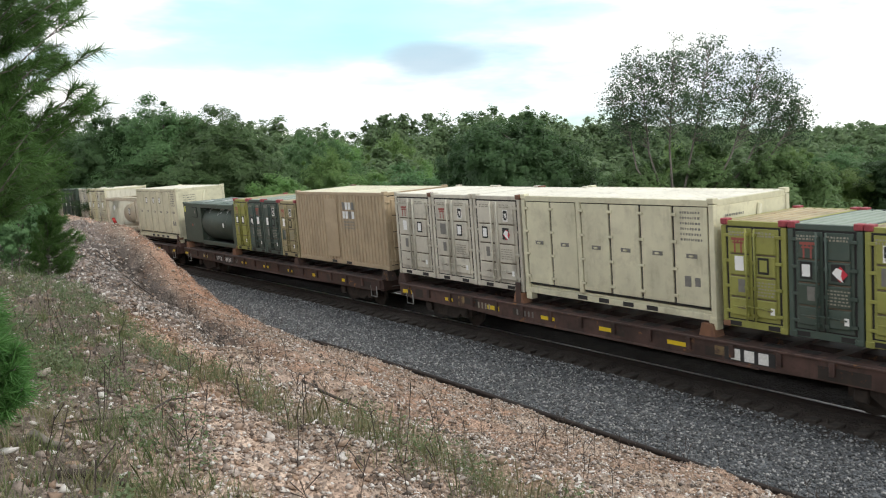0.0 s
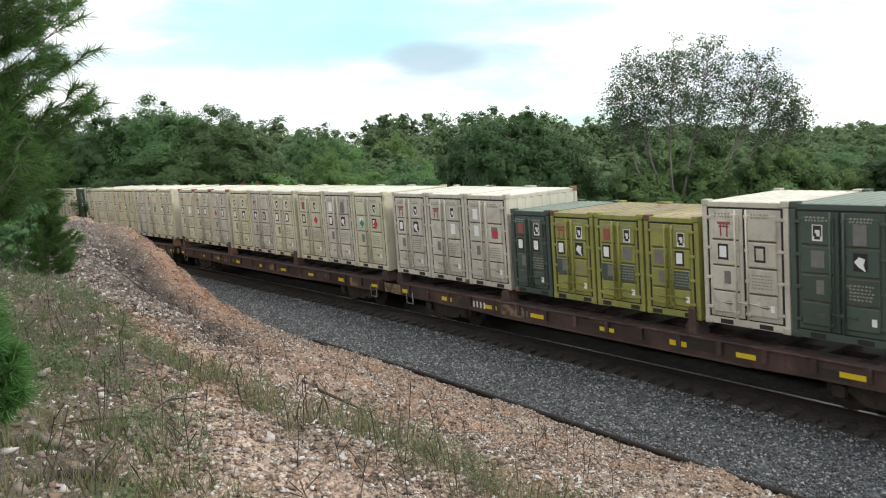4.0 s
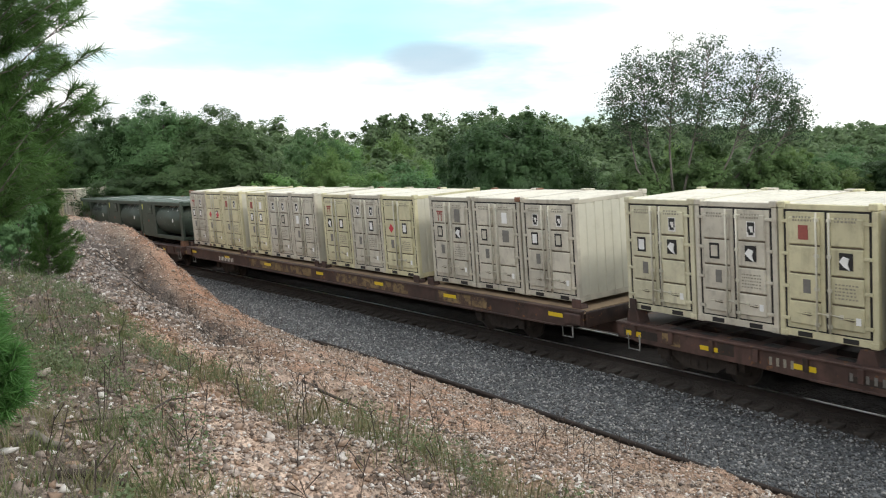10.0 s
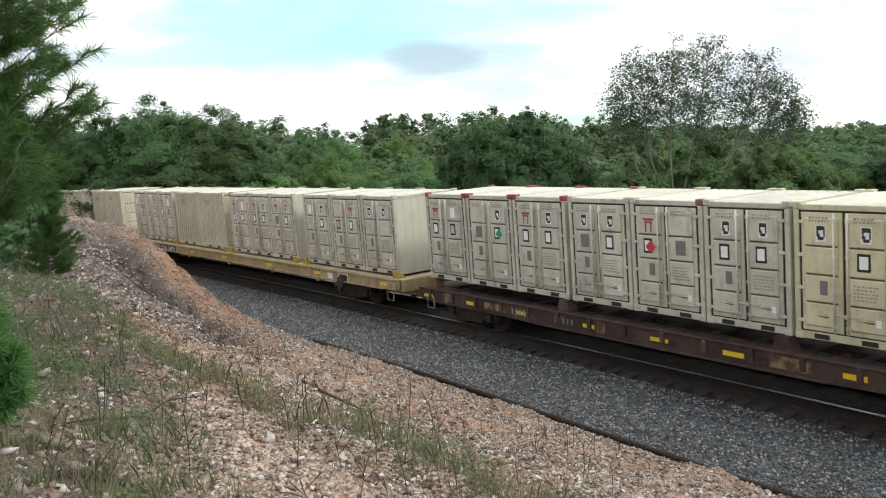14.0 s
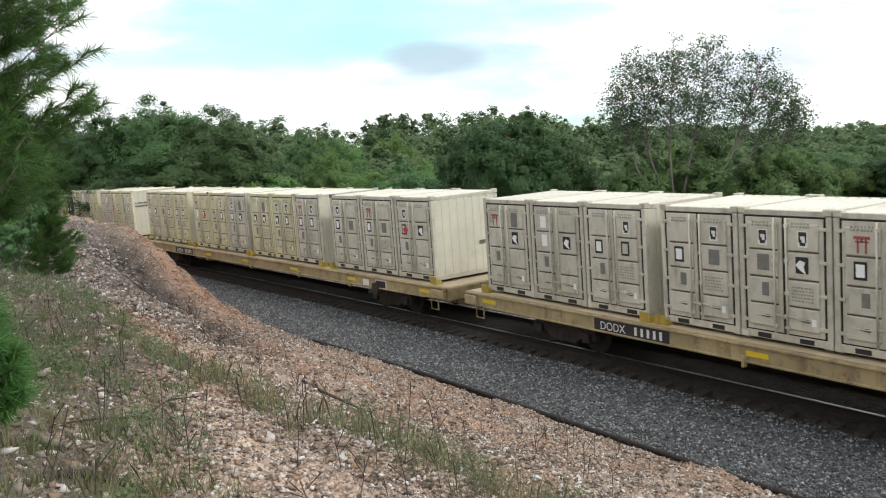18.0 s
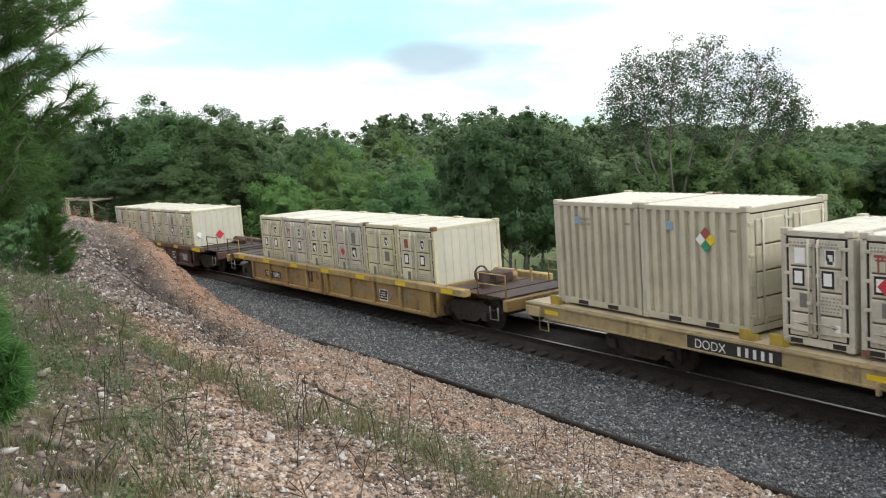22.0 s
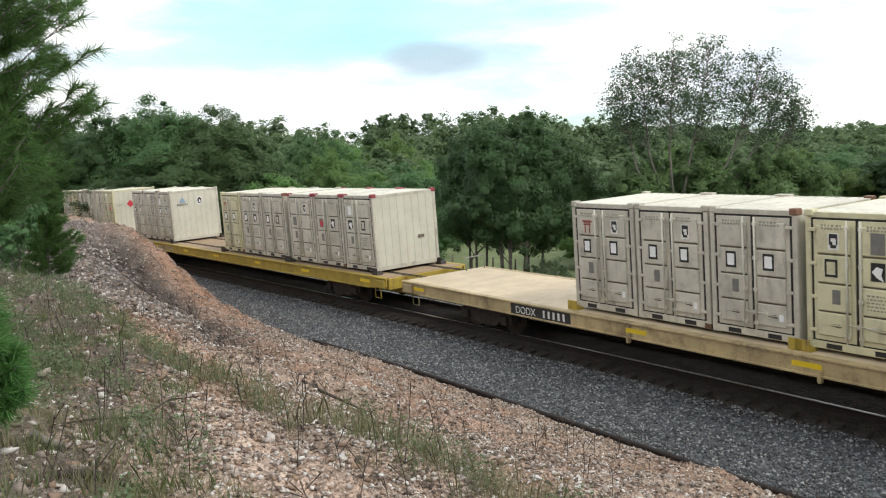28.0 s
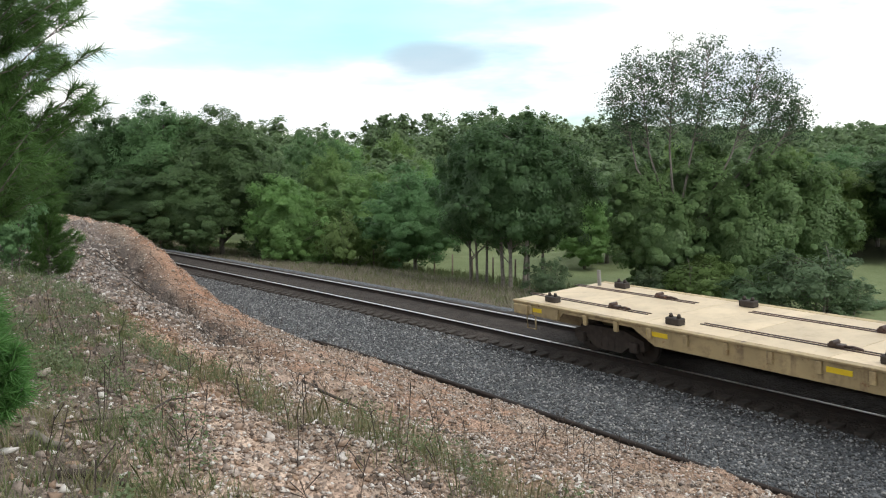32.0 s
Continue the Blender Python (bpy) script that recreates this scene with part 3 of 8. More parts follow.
# ---- ballast bed ----
def ballast_bed():
    ss = np.concatenate([np.arange(-300, -80, 6), np.arange(-80, 40, 0.25), np.arange(40, 301, 6)])
    lats = np.array([-4.6, -4.0, -3.4, -2.8, -2.3, -1.9, -1.4, -1.17, -1.0, -0.4, 0, 0.4, 1.0, 1.17, 1.4, 1.9, 2.3, 2.7, 3.1, 3.5, 3.9, 4.3])
    hs = np.interp(lats, [-4.6, -2.2, -1.6, -1.17, -1.0, 1.0, 1.17, 1.6, 2.1, 4.0, 4.3], [-1.25, -0.25, -0.19, -0.186, -0.138, -0.138, -0.235, -0.250, -0.295, -0.60, -0.80])
    S, L = np.meshgrid(ss, lats, indexing="ij")
    P = from_line(S.ravel(), L.ravel(), 0 * S.ravel(), False)
    n = fbm(P[:, 0] * 2.2, P[:, 1] * 2.2, 5, 3) * 0.05
    cant = -np.clip(L.ravel(), -2.3, 2.3) * math.sin(CANT) * np.clip(1.6 - np.abs(L.ravel()) / 4, 0, 1)
    P[:, 2] = np.interp(S.ravel(), _s, _Z) + np.tile(hs, len(ss)) + cant + n
    a, c = S.shape
    i, j = np.arange(a - 1)[:, None] * c, np.arange(c - 1)[None, :]
    f = np.stack([i + j, i + c + j, i + c + j + 1, i + j + 1], -1).reshape(-1, 4)
    return P, f, L.ravel()


def ballast_material():
    mat, nt, b, co = base_mat("ballast_gravel", 0.9, 0, 0.25)
    v = nt.nodes.new("ShaderNodeTexVoronoi")
    v.inputs["Scale"].default_value = 19
    nt.links.new(co, v.inputs["Vector"])
    r = nt.nodes.new("ShaderNodeValToRGB")
    r.color_ramp.elements[0].color, r.color_ramp.elements[1].color = (0.026, 0.030, 0.035, 1), (0.20, 0.21, 0.222, 1)
    sep = nt.nodes.new("ShaderNodeSeparateColor")
    nt.links.new(v.outputs["Color"], sep.inputs["Color"])
    nt.links.new(sep.outputs[0], r.inputs["Fac"])
    c = mixc(nt, math_node(nt, "MULTIPLY", noise_ramp(nt, co, 0.5, 0.35, 0.65), 0.5), r.outputs["Color"], (0.085, 0.09, 0.096))
    a = nt.nodes.new("ShaderNodeAttribute")
    a.attribute_name = "lat"
    rr = nt.nodes.new("ShaderNodeMapRange")
    rr.interpolation_type = "SMOOTHSTEP"
    rr.inputs["From Min"].default_value, rr.inputs["From Max"].default_value = 2.0, 1.65
    wob = math_node(nt, "ADD", math_node(nt, "ABSOLUTE", a.outputs["Fac"]), math_node(nt, "MULTIPLY", noise_ramp(nt, co, 2.0, 0.3, 0.7), 0.25))
    nt.links.new(wob, rr.inputs["Value"])
    oily = mixc(nt, noise_ramp(nt, co, 3.0, 0.3, 0.7), (0.026, 0.021, 0.018), (0.060, 0.050, 0.043))
    c = mixc(nt, rr.outputs["Result"], c, oily)
    nt.links.new(c, b.inputs["Base Color"])
    bump(nt, b, math_node(nt, "MULTIPLY", v.outputs["Distance"], -1.0), 0.9, 0.04)
    return mat


M["ballast"] = ballast_material()
_bp, _bf, _bl = ballast_bed()
_bm = mesh_np("ballast_bed", _bp, _bf, "ballast", True)
_bm.attributes.new("lat", "FLOAT", "POINT").data.foreach_set("value", _bl.astype(np.float32))
tagged(new("ballast_bed", _bm), "grey crushed granite ballast bed under the track", "ballast", kind="structure")

# ---- rails, ties ----
RAIL = [(-0.070, -0.171), (0.070, -0.171), (0.070, -0.160), (0.012, -0.140), (0.009, -0.045), (0.036, -0.035), (0.036, -0.004), (0.030, 0.0), (-0.030, 0.0), (-0.036, -0.004), (-0.036, -0.035), (-0.009, -0.045), (-0.012, -0.140), (-0.070, -0.160)]


def sweep(ss, lat0, h0, prof, cant=True):
    n = len(prof)
    V = np.vstack([from_line(ss, lat0 + a + 0 * ss, h0 + b + 0 * ss, cant)[None] for a, b in prof])      # n x S x 3
    V = V.transpose(1, 0, 2)
    S = len(ss)
    i, j = np.arange(S - 1)[:, None] * n, np.arange(n)[None, :]
    f = np.stack([i + j, i + (j + 1) % n, i + n + (j + 1) % n, i + n + j], -1).reshape(-1, 4)
    return V.reshape(-1, 3), f


_ss = np.concatenate([np.arange(-320, -90, 5.0), np.arange(-90, 50, 1.0), np.arange(50, 321, 5.0)])
track = tagged(new("railway_track"), "railway track of two polished steel rails on wooden ties", "railway track", kind="structure")
for _lat in (-0.7525, 0.7525):
    v, f = sweep(_ss, _lat, 0.0, RAIL)
    _r = put("rail", mesh_np("rail", v, f, "rail_side"), track)
    v, f = sweep(_ss, _lat, 0.0, [(-0.031, 0.0015), (0.031, 0.0015), (0.0375, -0.006), (0.0375, -0.022 if _lat < 0 else -0.006), (-0.0375, -0.022 if _lat > 0 else -0.006), (-0.0375, -0.006)])
    put("rail_head", mesh_np("rail_head", v, f, "rail_top"), _r, "polished running surface")


def old_rail():
    ss = np.arange(-9.5, 40, 0.5)
    lat = TOE - 0.04 + 0.06 * np.sin(ss * 0.35)
    P = from_line(ss, lat, -0.615 + 0 * ss, False)
    n = [(0, 0.08), (0.05, 0.06), (0.05, 0.02), (0.02, 0.0), (0.02, -0.06), (0.075, -0.085), (-0.075, -0.085), (-0.02, -0.06), (-0.02, 0.0), (-0.05, 0.02), (-0.05, 0.06)]
    t = np.interp(ss, _s, _th)
    V = np.stack([P + np.stack([a * np.sin(t), -a * np.cos(t), b + 0 * t], -1) for a, b in n], 1)
    k = len(n)
    i, j = np.arange(len(ss) - 1)[:, None] * k, np.arange(k)[None, :]
    f = np.stack([i + j, i + (j + 1) % k, i + k + (j + 1) % k, i + k + j], -1).reshape(-1, 4)
    return mesh_np("spare_rail", V.reshape(-1, 3), f, "rail_side")


tagged(new("spare_rail", old_rail()), "long rusty spare rail lying at the foot of the ballast", "rail")


# ================= train: shared pieces =================
CACHE = {}


def piece(name, key, build, material, parent, label="", loc=None):
    """A part whose mesh is shared by all that are alike."""
    k = (key, material)
    if k not in CACHE:
        bm = build()
        me = bpy.data.meshes.new(name)
        bm.to_mesh(me)
        bm.free()
        me.materials.append(M[material])
        if name == "door":
            me.materials.append(M["seam"])
        CACHE[k] = me
    ob = put(name, CACHE[k], parent, label, loc)
    if name in ("stencil", "number_marking", "graffiti", "emblem", "deck_slot_row"):
        tagged(ob, kind="stuff")
    return ob


def decal(parent, name, x, z, w, h, material, y, label="", t=0.004):
    """A thin plate on a wall that faces the camera's side."""
    w, h = round(w, 3), round(h, 3)
    return piece(name, ("plate", w, h, t), lambda: box(-w / 2, w / 2, -t, 0, -h / 2, h / 2), material, parent, label, (x, y, z))


def bars(rows, w, h, rng, fill=0.6):
    """Unreadable writing: rows of short bars in a w x h field."""
    bm = bmesh.new()
    rh = h / rows
    for r in range(rows):
        x = -w / 2
        while x < w / 2 - 0.03:
            l = rng.uniform(0.022, 0.055)
            l = min(l, w / 2 - x)
            z = h / 2 - (r + 0.5) * rh
            add_box(bm, x, x + l, -0.003, 0, z - rh * fill / 2, z + rh * fill / 2)
            x += l + rng.uniform(0.02, 0.036)
    return bm


def gate_mark():
    bm = bmesh.new()
    for a in ((-0.15, 0.15, 0.09, 0.14), (-0.12, 0.12, 0.03, 0.06), (-0.09, -0.055, -0.15, 0.09), (0.055, 0.09, -0.15, 0.09), (-0.02, 0.02, 0.05, 0.1)):
        add_box(bm, a[0], a[1], -0.003, 0, a[2], a[3])
    return bm


def shield(w, h):
    bm = bmesh.new()
    pts = [(w / 2 * math.cos(t), h / 2 * (0.25 + 0.75 * math.sin(t))) for t in [math.pi * k / 8 for k in range(9)]]
    pts += [(-w / 2, -h * 0.25), (-w * 0.2, -h / 2), (w * 0.2, -h / 2), (w / 2, -h * 0.25)]
    return extrude_profile(bm, pts, -0.003, 0, "y")


def shield_mark():
    """A black shield with a pale blot left open in it."""
    bm = bmesh.new()
    for x0, x1, z0, z1 in ((-0.08, 0.08, 0.09, 0.13), (-0.08, -0.045, -0.06, 0.09), (0.05, 0.08, -0.06, 0.09), (-0.055, 0.055, -0.115, -0.06), (-0.045, 0.05, 0.055, 0.09), (-0.045, -0.015, -0.06, -0.005)):
        add_box(bm, x0, x1, -0.003, 0, z0, z1)
    return bm


def diamond(r):
    bm = bmesh.new()
    return extrude_profile(bm, [(r, 0), (0, r), (-r, 0), (0, -r)], -0.003, 0, "y")


def corrugated(length, z0, z1, pitch=0.28, depth=0.036, face=-1):
    """A ribbed steel sheet in the x-z plane."""
    bm = bmesh.new()
    n = max(2, int(round(length / pitch)))
    p = length / n
    xs, ys = [], []
    for i in range(n):
        x = -length / 2 + i * p
        for a, d in ((0.0, 0), (0.44, 0), (0.51, 1), (0.91, 1)):
            xs.append(x + a * p)
            ys.append(-face * depth * d)
    xs.append(length / 2)
    ys.append(0)
    prof = list(zip(xs, ys)) + [(length / 2, -face * (depth + 0.02)), (-length / 2, -face * (depth + 0.02))]
    A = [bm.verts.new((x, y, z0)) for x, y in prof]
    B = [bm.verts.new((x, y, z1)) for x, y in prof]
    k = len(prof)
    for i in range(k):
        bm.faces.new((A[i], A[(i + 1) % k], B[(i + 1) % k], B[i]))
    bm.faces.new(A[::-1])
    bm.faces.new(B)
    bmesh.ops.recalc_face_normals(bm, faces=bm.faces)
    return bm


def frame_bm(W, D, H, post=0.11, rail=0.10):
    bm = bmesh.new()
    for sx in (-1, 1):
        for sy in (-1, 1):
            x, y = sx * (W / 2 - post / 2), sy * (D / 2 - post / 2)
            add_box(bm, x - post / 2, x + post / 2, y - post / 2, y + post / 2, 0.10, H - 0.10, 0.012)
    for sy in (-1, 1):
        y = sy * (D / 2 - 0.05)
        add_box(bm, -W / 2 + post, W / 2 - post, y - 0.04, y + 0.04, H - rail - 0.01, H - 0.012, 0.008)
        add_box(bm, -W / 2 + post, W / 2 - post, y - 0.04, y + 0.04, 0.012, 0.15, 0.008)
    for sx in (-1, 1):
        x = sx * (W / 2 - 0.05)
        add_box(bm, x - 0.04, x + 0.04, -D / 2 + post, D / 2 - post, H - rail - 0.01, H - 0.012, 0.008)
        add_box(bm, x - 0.04, x + 0.04, -D / 2 + post, D / 2 - post, 0.012, 0.15, 0.008)
    return bm


def roof_bm(W, D, H):
    """A roof sheet with low ribs across, as one skin."""
    n = max(3, int(W / 0.24))
    p = (W - 0.06) / n
    prof = [(-W / 2 + 0.02, H - 0.06), (-W / 2 + 0.02, H - 0.026)]
    for i in range(n):
        x = -W / 2 + 0.03 + i * p
        prof += [(x + 0.15 * p, H - 0.026), (x + 0.28 * p, H - 0.010), (x + 0.72 * p, H - 0.010), (x + 0.85 * p, H - 0.026)]
    prof += [(W / 2 - 0.02, H - 0.026), (W / 2 - 0.02, H - 0.06)]
    return extrude_profile(bmesh.new(), prof, -D / 2 + 0.10, D / 2 - 0.10, "y")


def door_bm(w, h, flat=False, hinge=-1):
    """A pressed steel door: a slab with raised swages, a rolled edge and hinges. Its face looks along -y."""
    bm = bmesh.new()
    add_box(bm, -w / 2, w / 2, -0.012, 0.03, 0, h, 0.006)
    if not flat:
        # four pressed fields; dark strips paint the shade and dirt of the grooves
        cuts = (0.035, 0.245, 0.480, 0.720, 0.965)
        for a, c in zip(cuts, cuts[1:]):
            add_box(bm, -w * 0.40, w * 0.40, -0.056, -0.008, h * a + 0.016, h * c - 0.016, 0.018)
        for a in cuts[1:4]:
            add_box(bm, -w * 0.385, w * 0.385, -0.024, -0.010, h * a - 0.015, h * a + 0.015)
        for f in bm.faces:
            q = f.calc_center_median()
            if -0.026 < q.y < -0.009 and abs(q.x) < w * 0.39 and min(abs(q.z - h * a) for a in cuts[1:4]) < 0.0155:
                f.material_index = 1
        add_box(bm, -0.16, 0.16, -0.070, -0.05, h * 0.135, h * 0.135 + 0.022, 0.006)
    for z in (0.08, 0.36, 0.64, 0.92):
        add_box(bm, hinge * w / 2 - 0.075, hinge * w / 2 + 0.075, -0.046, -0.012, h * z - 0.03, h * z + 0.03, 0.006)
    return bm


def lockbar_bm(h, grip=False):
    bm = tube([(0, -0.076, 0.0), (0, -0.076, h)], 0.021, 6)
    if grip:
        add_tube(bm, [(0, -0.076, h * 0.16), (0.16, -0.085, h * 0.16 - 0.01), (0.24, -0.075, h * 0.16 - 0.03)], 0.012, 5)
        add_box(bm, 0.18, 0.25, -0.070, -0.012, h * 0.16 - 0.06, h * 0.16 + 0.02)
    for z in (0.06, 0.36, 0.64, 0.94):
        add_box(bm, -0.038, 0.038, -0.09, -0.012, h * z - 0.03, h * z + 0.03)
    return bm


def corner_bm():
    bm = box(-0.082, 0.082, -0.082, 0.082, -0.059, 0.059, bevel=0.012)
    add_box(bm, -0.03, 0.03, -0.086, -0.080, -0.035, 0.035)
    return bm


RUSTY = random.Random(8)


def corners(c, W, D, H, material, base=None):
    for sx in (-1, 1):
        for sy in (-1, 1):
            for z in (0.059, H - 0.030):
                if sy > 0 and z < 1:
                    continue
                paint_ = material
                if material in ("red_paint", "blue_mark") and z < 1:
                    paint_ = base or "rust_post"
                piece("corner_casting", "corner", corner_bm, paint_ if paint_ in ("red_paint", "blue_mark") or RUSTY.random() > 0.10 else "rust_post", c, "" if paint_ not in ("red_paint", "blue_mark") else "corner casting in a different paint", (sx * (W / 2 - 0.078), sy * (D / 2 - 0.075), z))


THINGS = []          # (object, car index, place ahead of the car's centre, height)


def small_container(W, H, colour, rng, corner=None, kind="tricon", extra=()):
    """A short steel box with double doors on its long side."""
    D = 2.438
    words = {"beige": "pale beige", "sand": "grey-sand", "yellow_beige": "yellowish beige", "green": "dark green", "olive": "olive-yellow camouflage", "camo_tan": "tan and green camouflage"}[colour]
    c = tagged(new("shipping_container"), "short %s steel container with double doors and labels" % words, "container", "short shipping containers on the train")
    y = -D / 2
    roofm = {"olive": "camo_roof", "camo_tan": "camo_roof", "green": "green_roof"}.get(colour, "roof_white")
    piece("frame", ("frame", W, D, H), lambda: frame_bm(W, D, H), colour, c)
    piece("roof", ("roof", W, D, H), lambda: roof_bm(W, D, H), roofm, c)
    piece("floor", ("cfloor", W, D), lambda: box(-W / 2 + 0.09, W / 2 - 0.09, -D / 2 + 0.09, D / 2 - 0.09, 0.04, 0.14), "dark_steel", c)
    for sx in (-1, 1):
        piece("end_wall", ("endw", D, H, sx), lambda: corrugated(D - 0.20, 0.12, H - 0.10, 0.27, 0.018, -1), "end_pale" if colour in ("beige", "sand", "yellow_beige") else colour, c, "", Matrix.Translation((sx * (W / 2 - 0.012), 0, 0)) @ Matrix.Rotation(math.pi / 2 * sx, 4, "Z"))
    piece("back_wall", ("backw", W, H), lambda: corrugated(W - 0.20, 0.12, H - 0.10, 0.27, 0.030, -1), colour, c, "", Matrix.Translation((0, D / 2 - 0.012, 0)) @ Matrix.Rotation(math.pi, 4, "Z"))
    piece("gasket", ("gask", W, H), lambda: box(-W / 2 + 0.10, W / 2 - 0.10, y + 0.020, y + 0.075, 0.15, H - 0.108), "gasket", c)
    dw, dh = (W - 0.37) / 2, H - 0.325
    for i, sx in enumerate((-1, 1)):
        m = Matrix.Translation((sx * (dw / 2 + 0.025), y + 0.014, 0.178))
        d = piece("door", ("door", W, H, sx), lambda: door_bm(dw, dh, False, sx), colour, c, "", m)
        for j, bx in ((0, 0.34 if sx < 0 else 0.40),):
            piece("lock_bar", ("bar", H, j), lambda: lockbar_bm(dh, j == 0), "bar_paint" if colour in ("beige", "sand", "yellow_beige") else colour, d, "", (bx * dw * (1 if sx < 0 else -1), 0, 0))
        if kind == "plainbox":
            continue
        if colour in ("olive", "green", "camo_tan") and rng.random() < 0.55:
            decal(d, "paint_patch", 0.0, dh * 0.36, dw * 0.76, dh * 0.20, "green" if colour != "green" else "tank_green", -0.0575, "dark green camouflage patch", 0.003)
        # labels and markings, one set for each pressed field
        ly = -0.060
        piece("stencil", ("top", rng.randint(0, 3)), lambda: bars(2, 0.42, 0.11, rng), "faded_mark", d, "faded stencilled lines", (0, ly, dh * 0.945))
        # A flat dark shape draws the shade of the handle recess.
        piece("grip_recess", "griprec", lambda: extrude_profile(bmesh.new(), [(-0.13, 0.02), (0.10, 0.035), (0.14, 0.0), (0.10, -0.03), (-0.06, -0.012)], -0.004, 0, "y"), "seam", d, "flat dark shape for the handle recess shade", (0.02, ly, dh * 0.135))
        if sx < 0:
            decal(d, "vent_plate", 0.06, dh * 0.375, 0.15, 0.25, "plate_grey", ly, "grey data plate")
        else:
            if rng.random() < 0.65:
                piece("stencil", ("low", rng.randint(0, 3)), lambda: bars(5, 0.44, 0.30, rng, 0.45), "faded_mark", d, "faded stencilled lines", (0, ly, dh * 0.36))
            decal(d, "sticker", 0.28 * dw, dh * 0.13, 0.09, 0.13, "paper", ly, "small white sticker")
        r = rng.random()
        if r < 0.56:
            f = decal(d, "label_frame", -0.03, dh * 0.61, 0.24, 0.31, "gasket", ly, "black label holder")
            decal(f, "paper_sheet", 0.0, 0.0, 0.16, 0.22, "paper" if rng.random() < 0.7 else colour, -0.004, "sheet in the label holder")
        elif r < 0.64:
            decal(d, "paper_sheet", 0.02, dh * 0.62, 0.20, 0.28, "paper", ly, "white paper sheet")
        elif r < 0.74:
            decal(d, "data_plate", 0.02, dh * 0.61, 0.26, 0.30, "plate_grey", ly, "bare grey plate")
        elif r < 0.84:
            f = decal(d, "label_frame", 0.0, dh * 0.61, 0.26, 0.30, "gasket", ly, "black label holder")
            piece("torn_paper", "torn", lambda: torn_paper(), "paper", f, "torn white paper", (rng.uniform(-0.03, 0.03), -0.006, -0.02))
        elif r < 0.92 and sx > 0:
            decal(d, "data_plate", -0.02, dh * 0.83, 0.25, 0.36, "plate_grey", ly, "grey backing plate with a rounded top")
            f = decal(d, "label_frame", -0.02, dh * 0.61, 0.25, 0.31, "gasket", ly, "black label holder")
            piece("torn_paper", "torn", lambda: torn_paper(), "paper", f, "torn white paper", (0.0, -0.006, -0.02))
            continue
        r = rng.random()
        if sx < 0 and r < 0.40 or r < 0.05:
            if rng.random() < 0.25:
                decal(d, "unit_marking", 0.0, dh * 0.83, 0.20, 0.26, "red_mark", ly, "faded red painted square")
            else:
                piece("unit_marking", "gate", gate_mark, "red_mark", d, "red stencilled marking", (0.0, ly, dh * 0.82))
        elif r < 0.60:
            s_ = decal(d, "unit_marking", 0.02, dh * 0.83, 0.20, 0.29, "white_mark", ly, "white plate with a black shield", 0.003)
            piece("emblem", "shield", shield_mark, "black_mark", s_, "black shield shape", (0, -0.003, 0))
        elif r < 0.68:
            decal(d, "paper_sheet", 0.0, dh * 0.83, 0.21, 0.28, "paper", ly, "white paper sheet")
        if rng.random() < (0.14 if extra else 0.04):
            piece("hazard_placard", "diamond14", lambda: diamond(0.14), "placard_red" if rng.random() < 0.75 else "green_mark", d, "diamond hazard placard", (0.05, ly - 0.0085, dh * 0.60))
    # Flat black plates on the bottom rail paint the shade inside the fork pockets.
    for sx in (-1, 1):
        decal(c, "fork_pocket", sx * 0.45, 0.075, 0.30, 0.09, "gasket", y + 0.012, "black plate for the shade in a fork pocket")
    def on_end(y_, z_):
        return Matrix.Translation((W / 2 + 0.004, y_, z_)) @ Matrix.Rotation(math.pi / 2, 4, "Z")
    if "end" in extra:
        piece("hazard_placard", "diamondE", lambda: diamond(0.21), "placard_red", c, "diamond hazard placard", on_end(0.05, 1.22))
        piece("torn_paper", "tornE", lambda: torn_paper(1.4), "paper", c, "torn white paper", on_end(-0.95, 1.28))
    if "end_red" in extra:
        piece("hazard_placard", "diamondE", lambda: diamond(0.21), "placard_red", c, "diamond hazard placard", on_end(-0.25, 1.62))
        piece("torn_paper", "tornF", lambda: torn_paper(1.3), "paper", c, "torn white paper", on_end(0.12, 1.62))
        piece("stencil", "endtx", lambda: bars(2, 0.40, 0.18, rng, 0.4), "faded_mark", c, "faded stencilled lines", on_end(-0.85, 1.60))
    if "end_green" in extra:
        for nm_, mt_, z_ in (("diamondG", "green_mark", 1.88), ("diamondY", "pale_yellow", 1.50)):
            piece("hazard_placard", nm_, lambda: diamond(0.20), mt_, c, "diamond hazard placard", on_end(0.42, z_))
        piece("torn_paper", "tornG", lambda: torn_paper(1.5), "paper", c, "torn white paper", on_end(0.45, 1.12))
        piece("stencil", "endty", lambda: bars(2, 0.70, 0.32, rng, 0.5), "black_mark", c, "black stencilled lines", on_end(-0.72, 1.68))
    if "end_shield" in extra:
        q_ = piece("unit_marking", "endsh", lambda: shield(0.28, 0.42), "white_mark", c, "white plate with a black shield", on_end(0.24, 1.88))
        piece("emblem", "shieldbig", lambda: shield(0.20, 0.30), "black_mark", q_, "black shield shape", (0, -0.003, 0))
        piece("emblem", "shieldspot", lambda: shield(0.09, 0.15), "white_mark", q_, "pale blot", (0.01, -0.006, -0.03))
        piece("emblem", "endtri", lambda: extrude_profile(bmesh.new(), [(-0.17, -0.10), (0.17, -0.10), (0.0, 0.18)], -0.003, 0, "y"), "pale_blue", c, "pale blue triangle", on_end(-0.62, 1.94))
        piece("stencil", "endtz", lambda: bars(1, 0.55, 0.12, rng, 0.7), "plate_grey", c, "grey stencilled line", on_end(-0.62, 1.75))
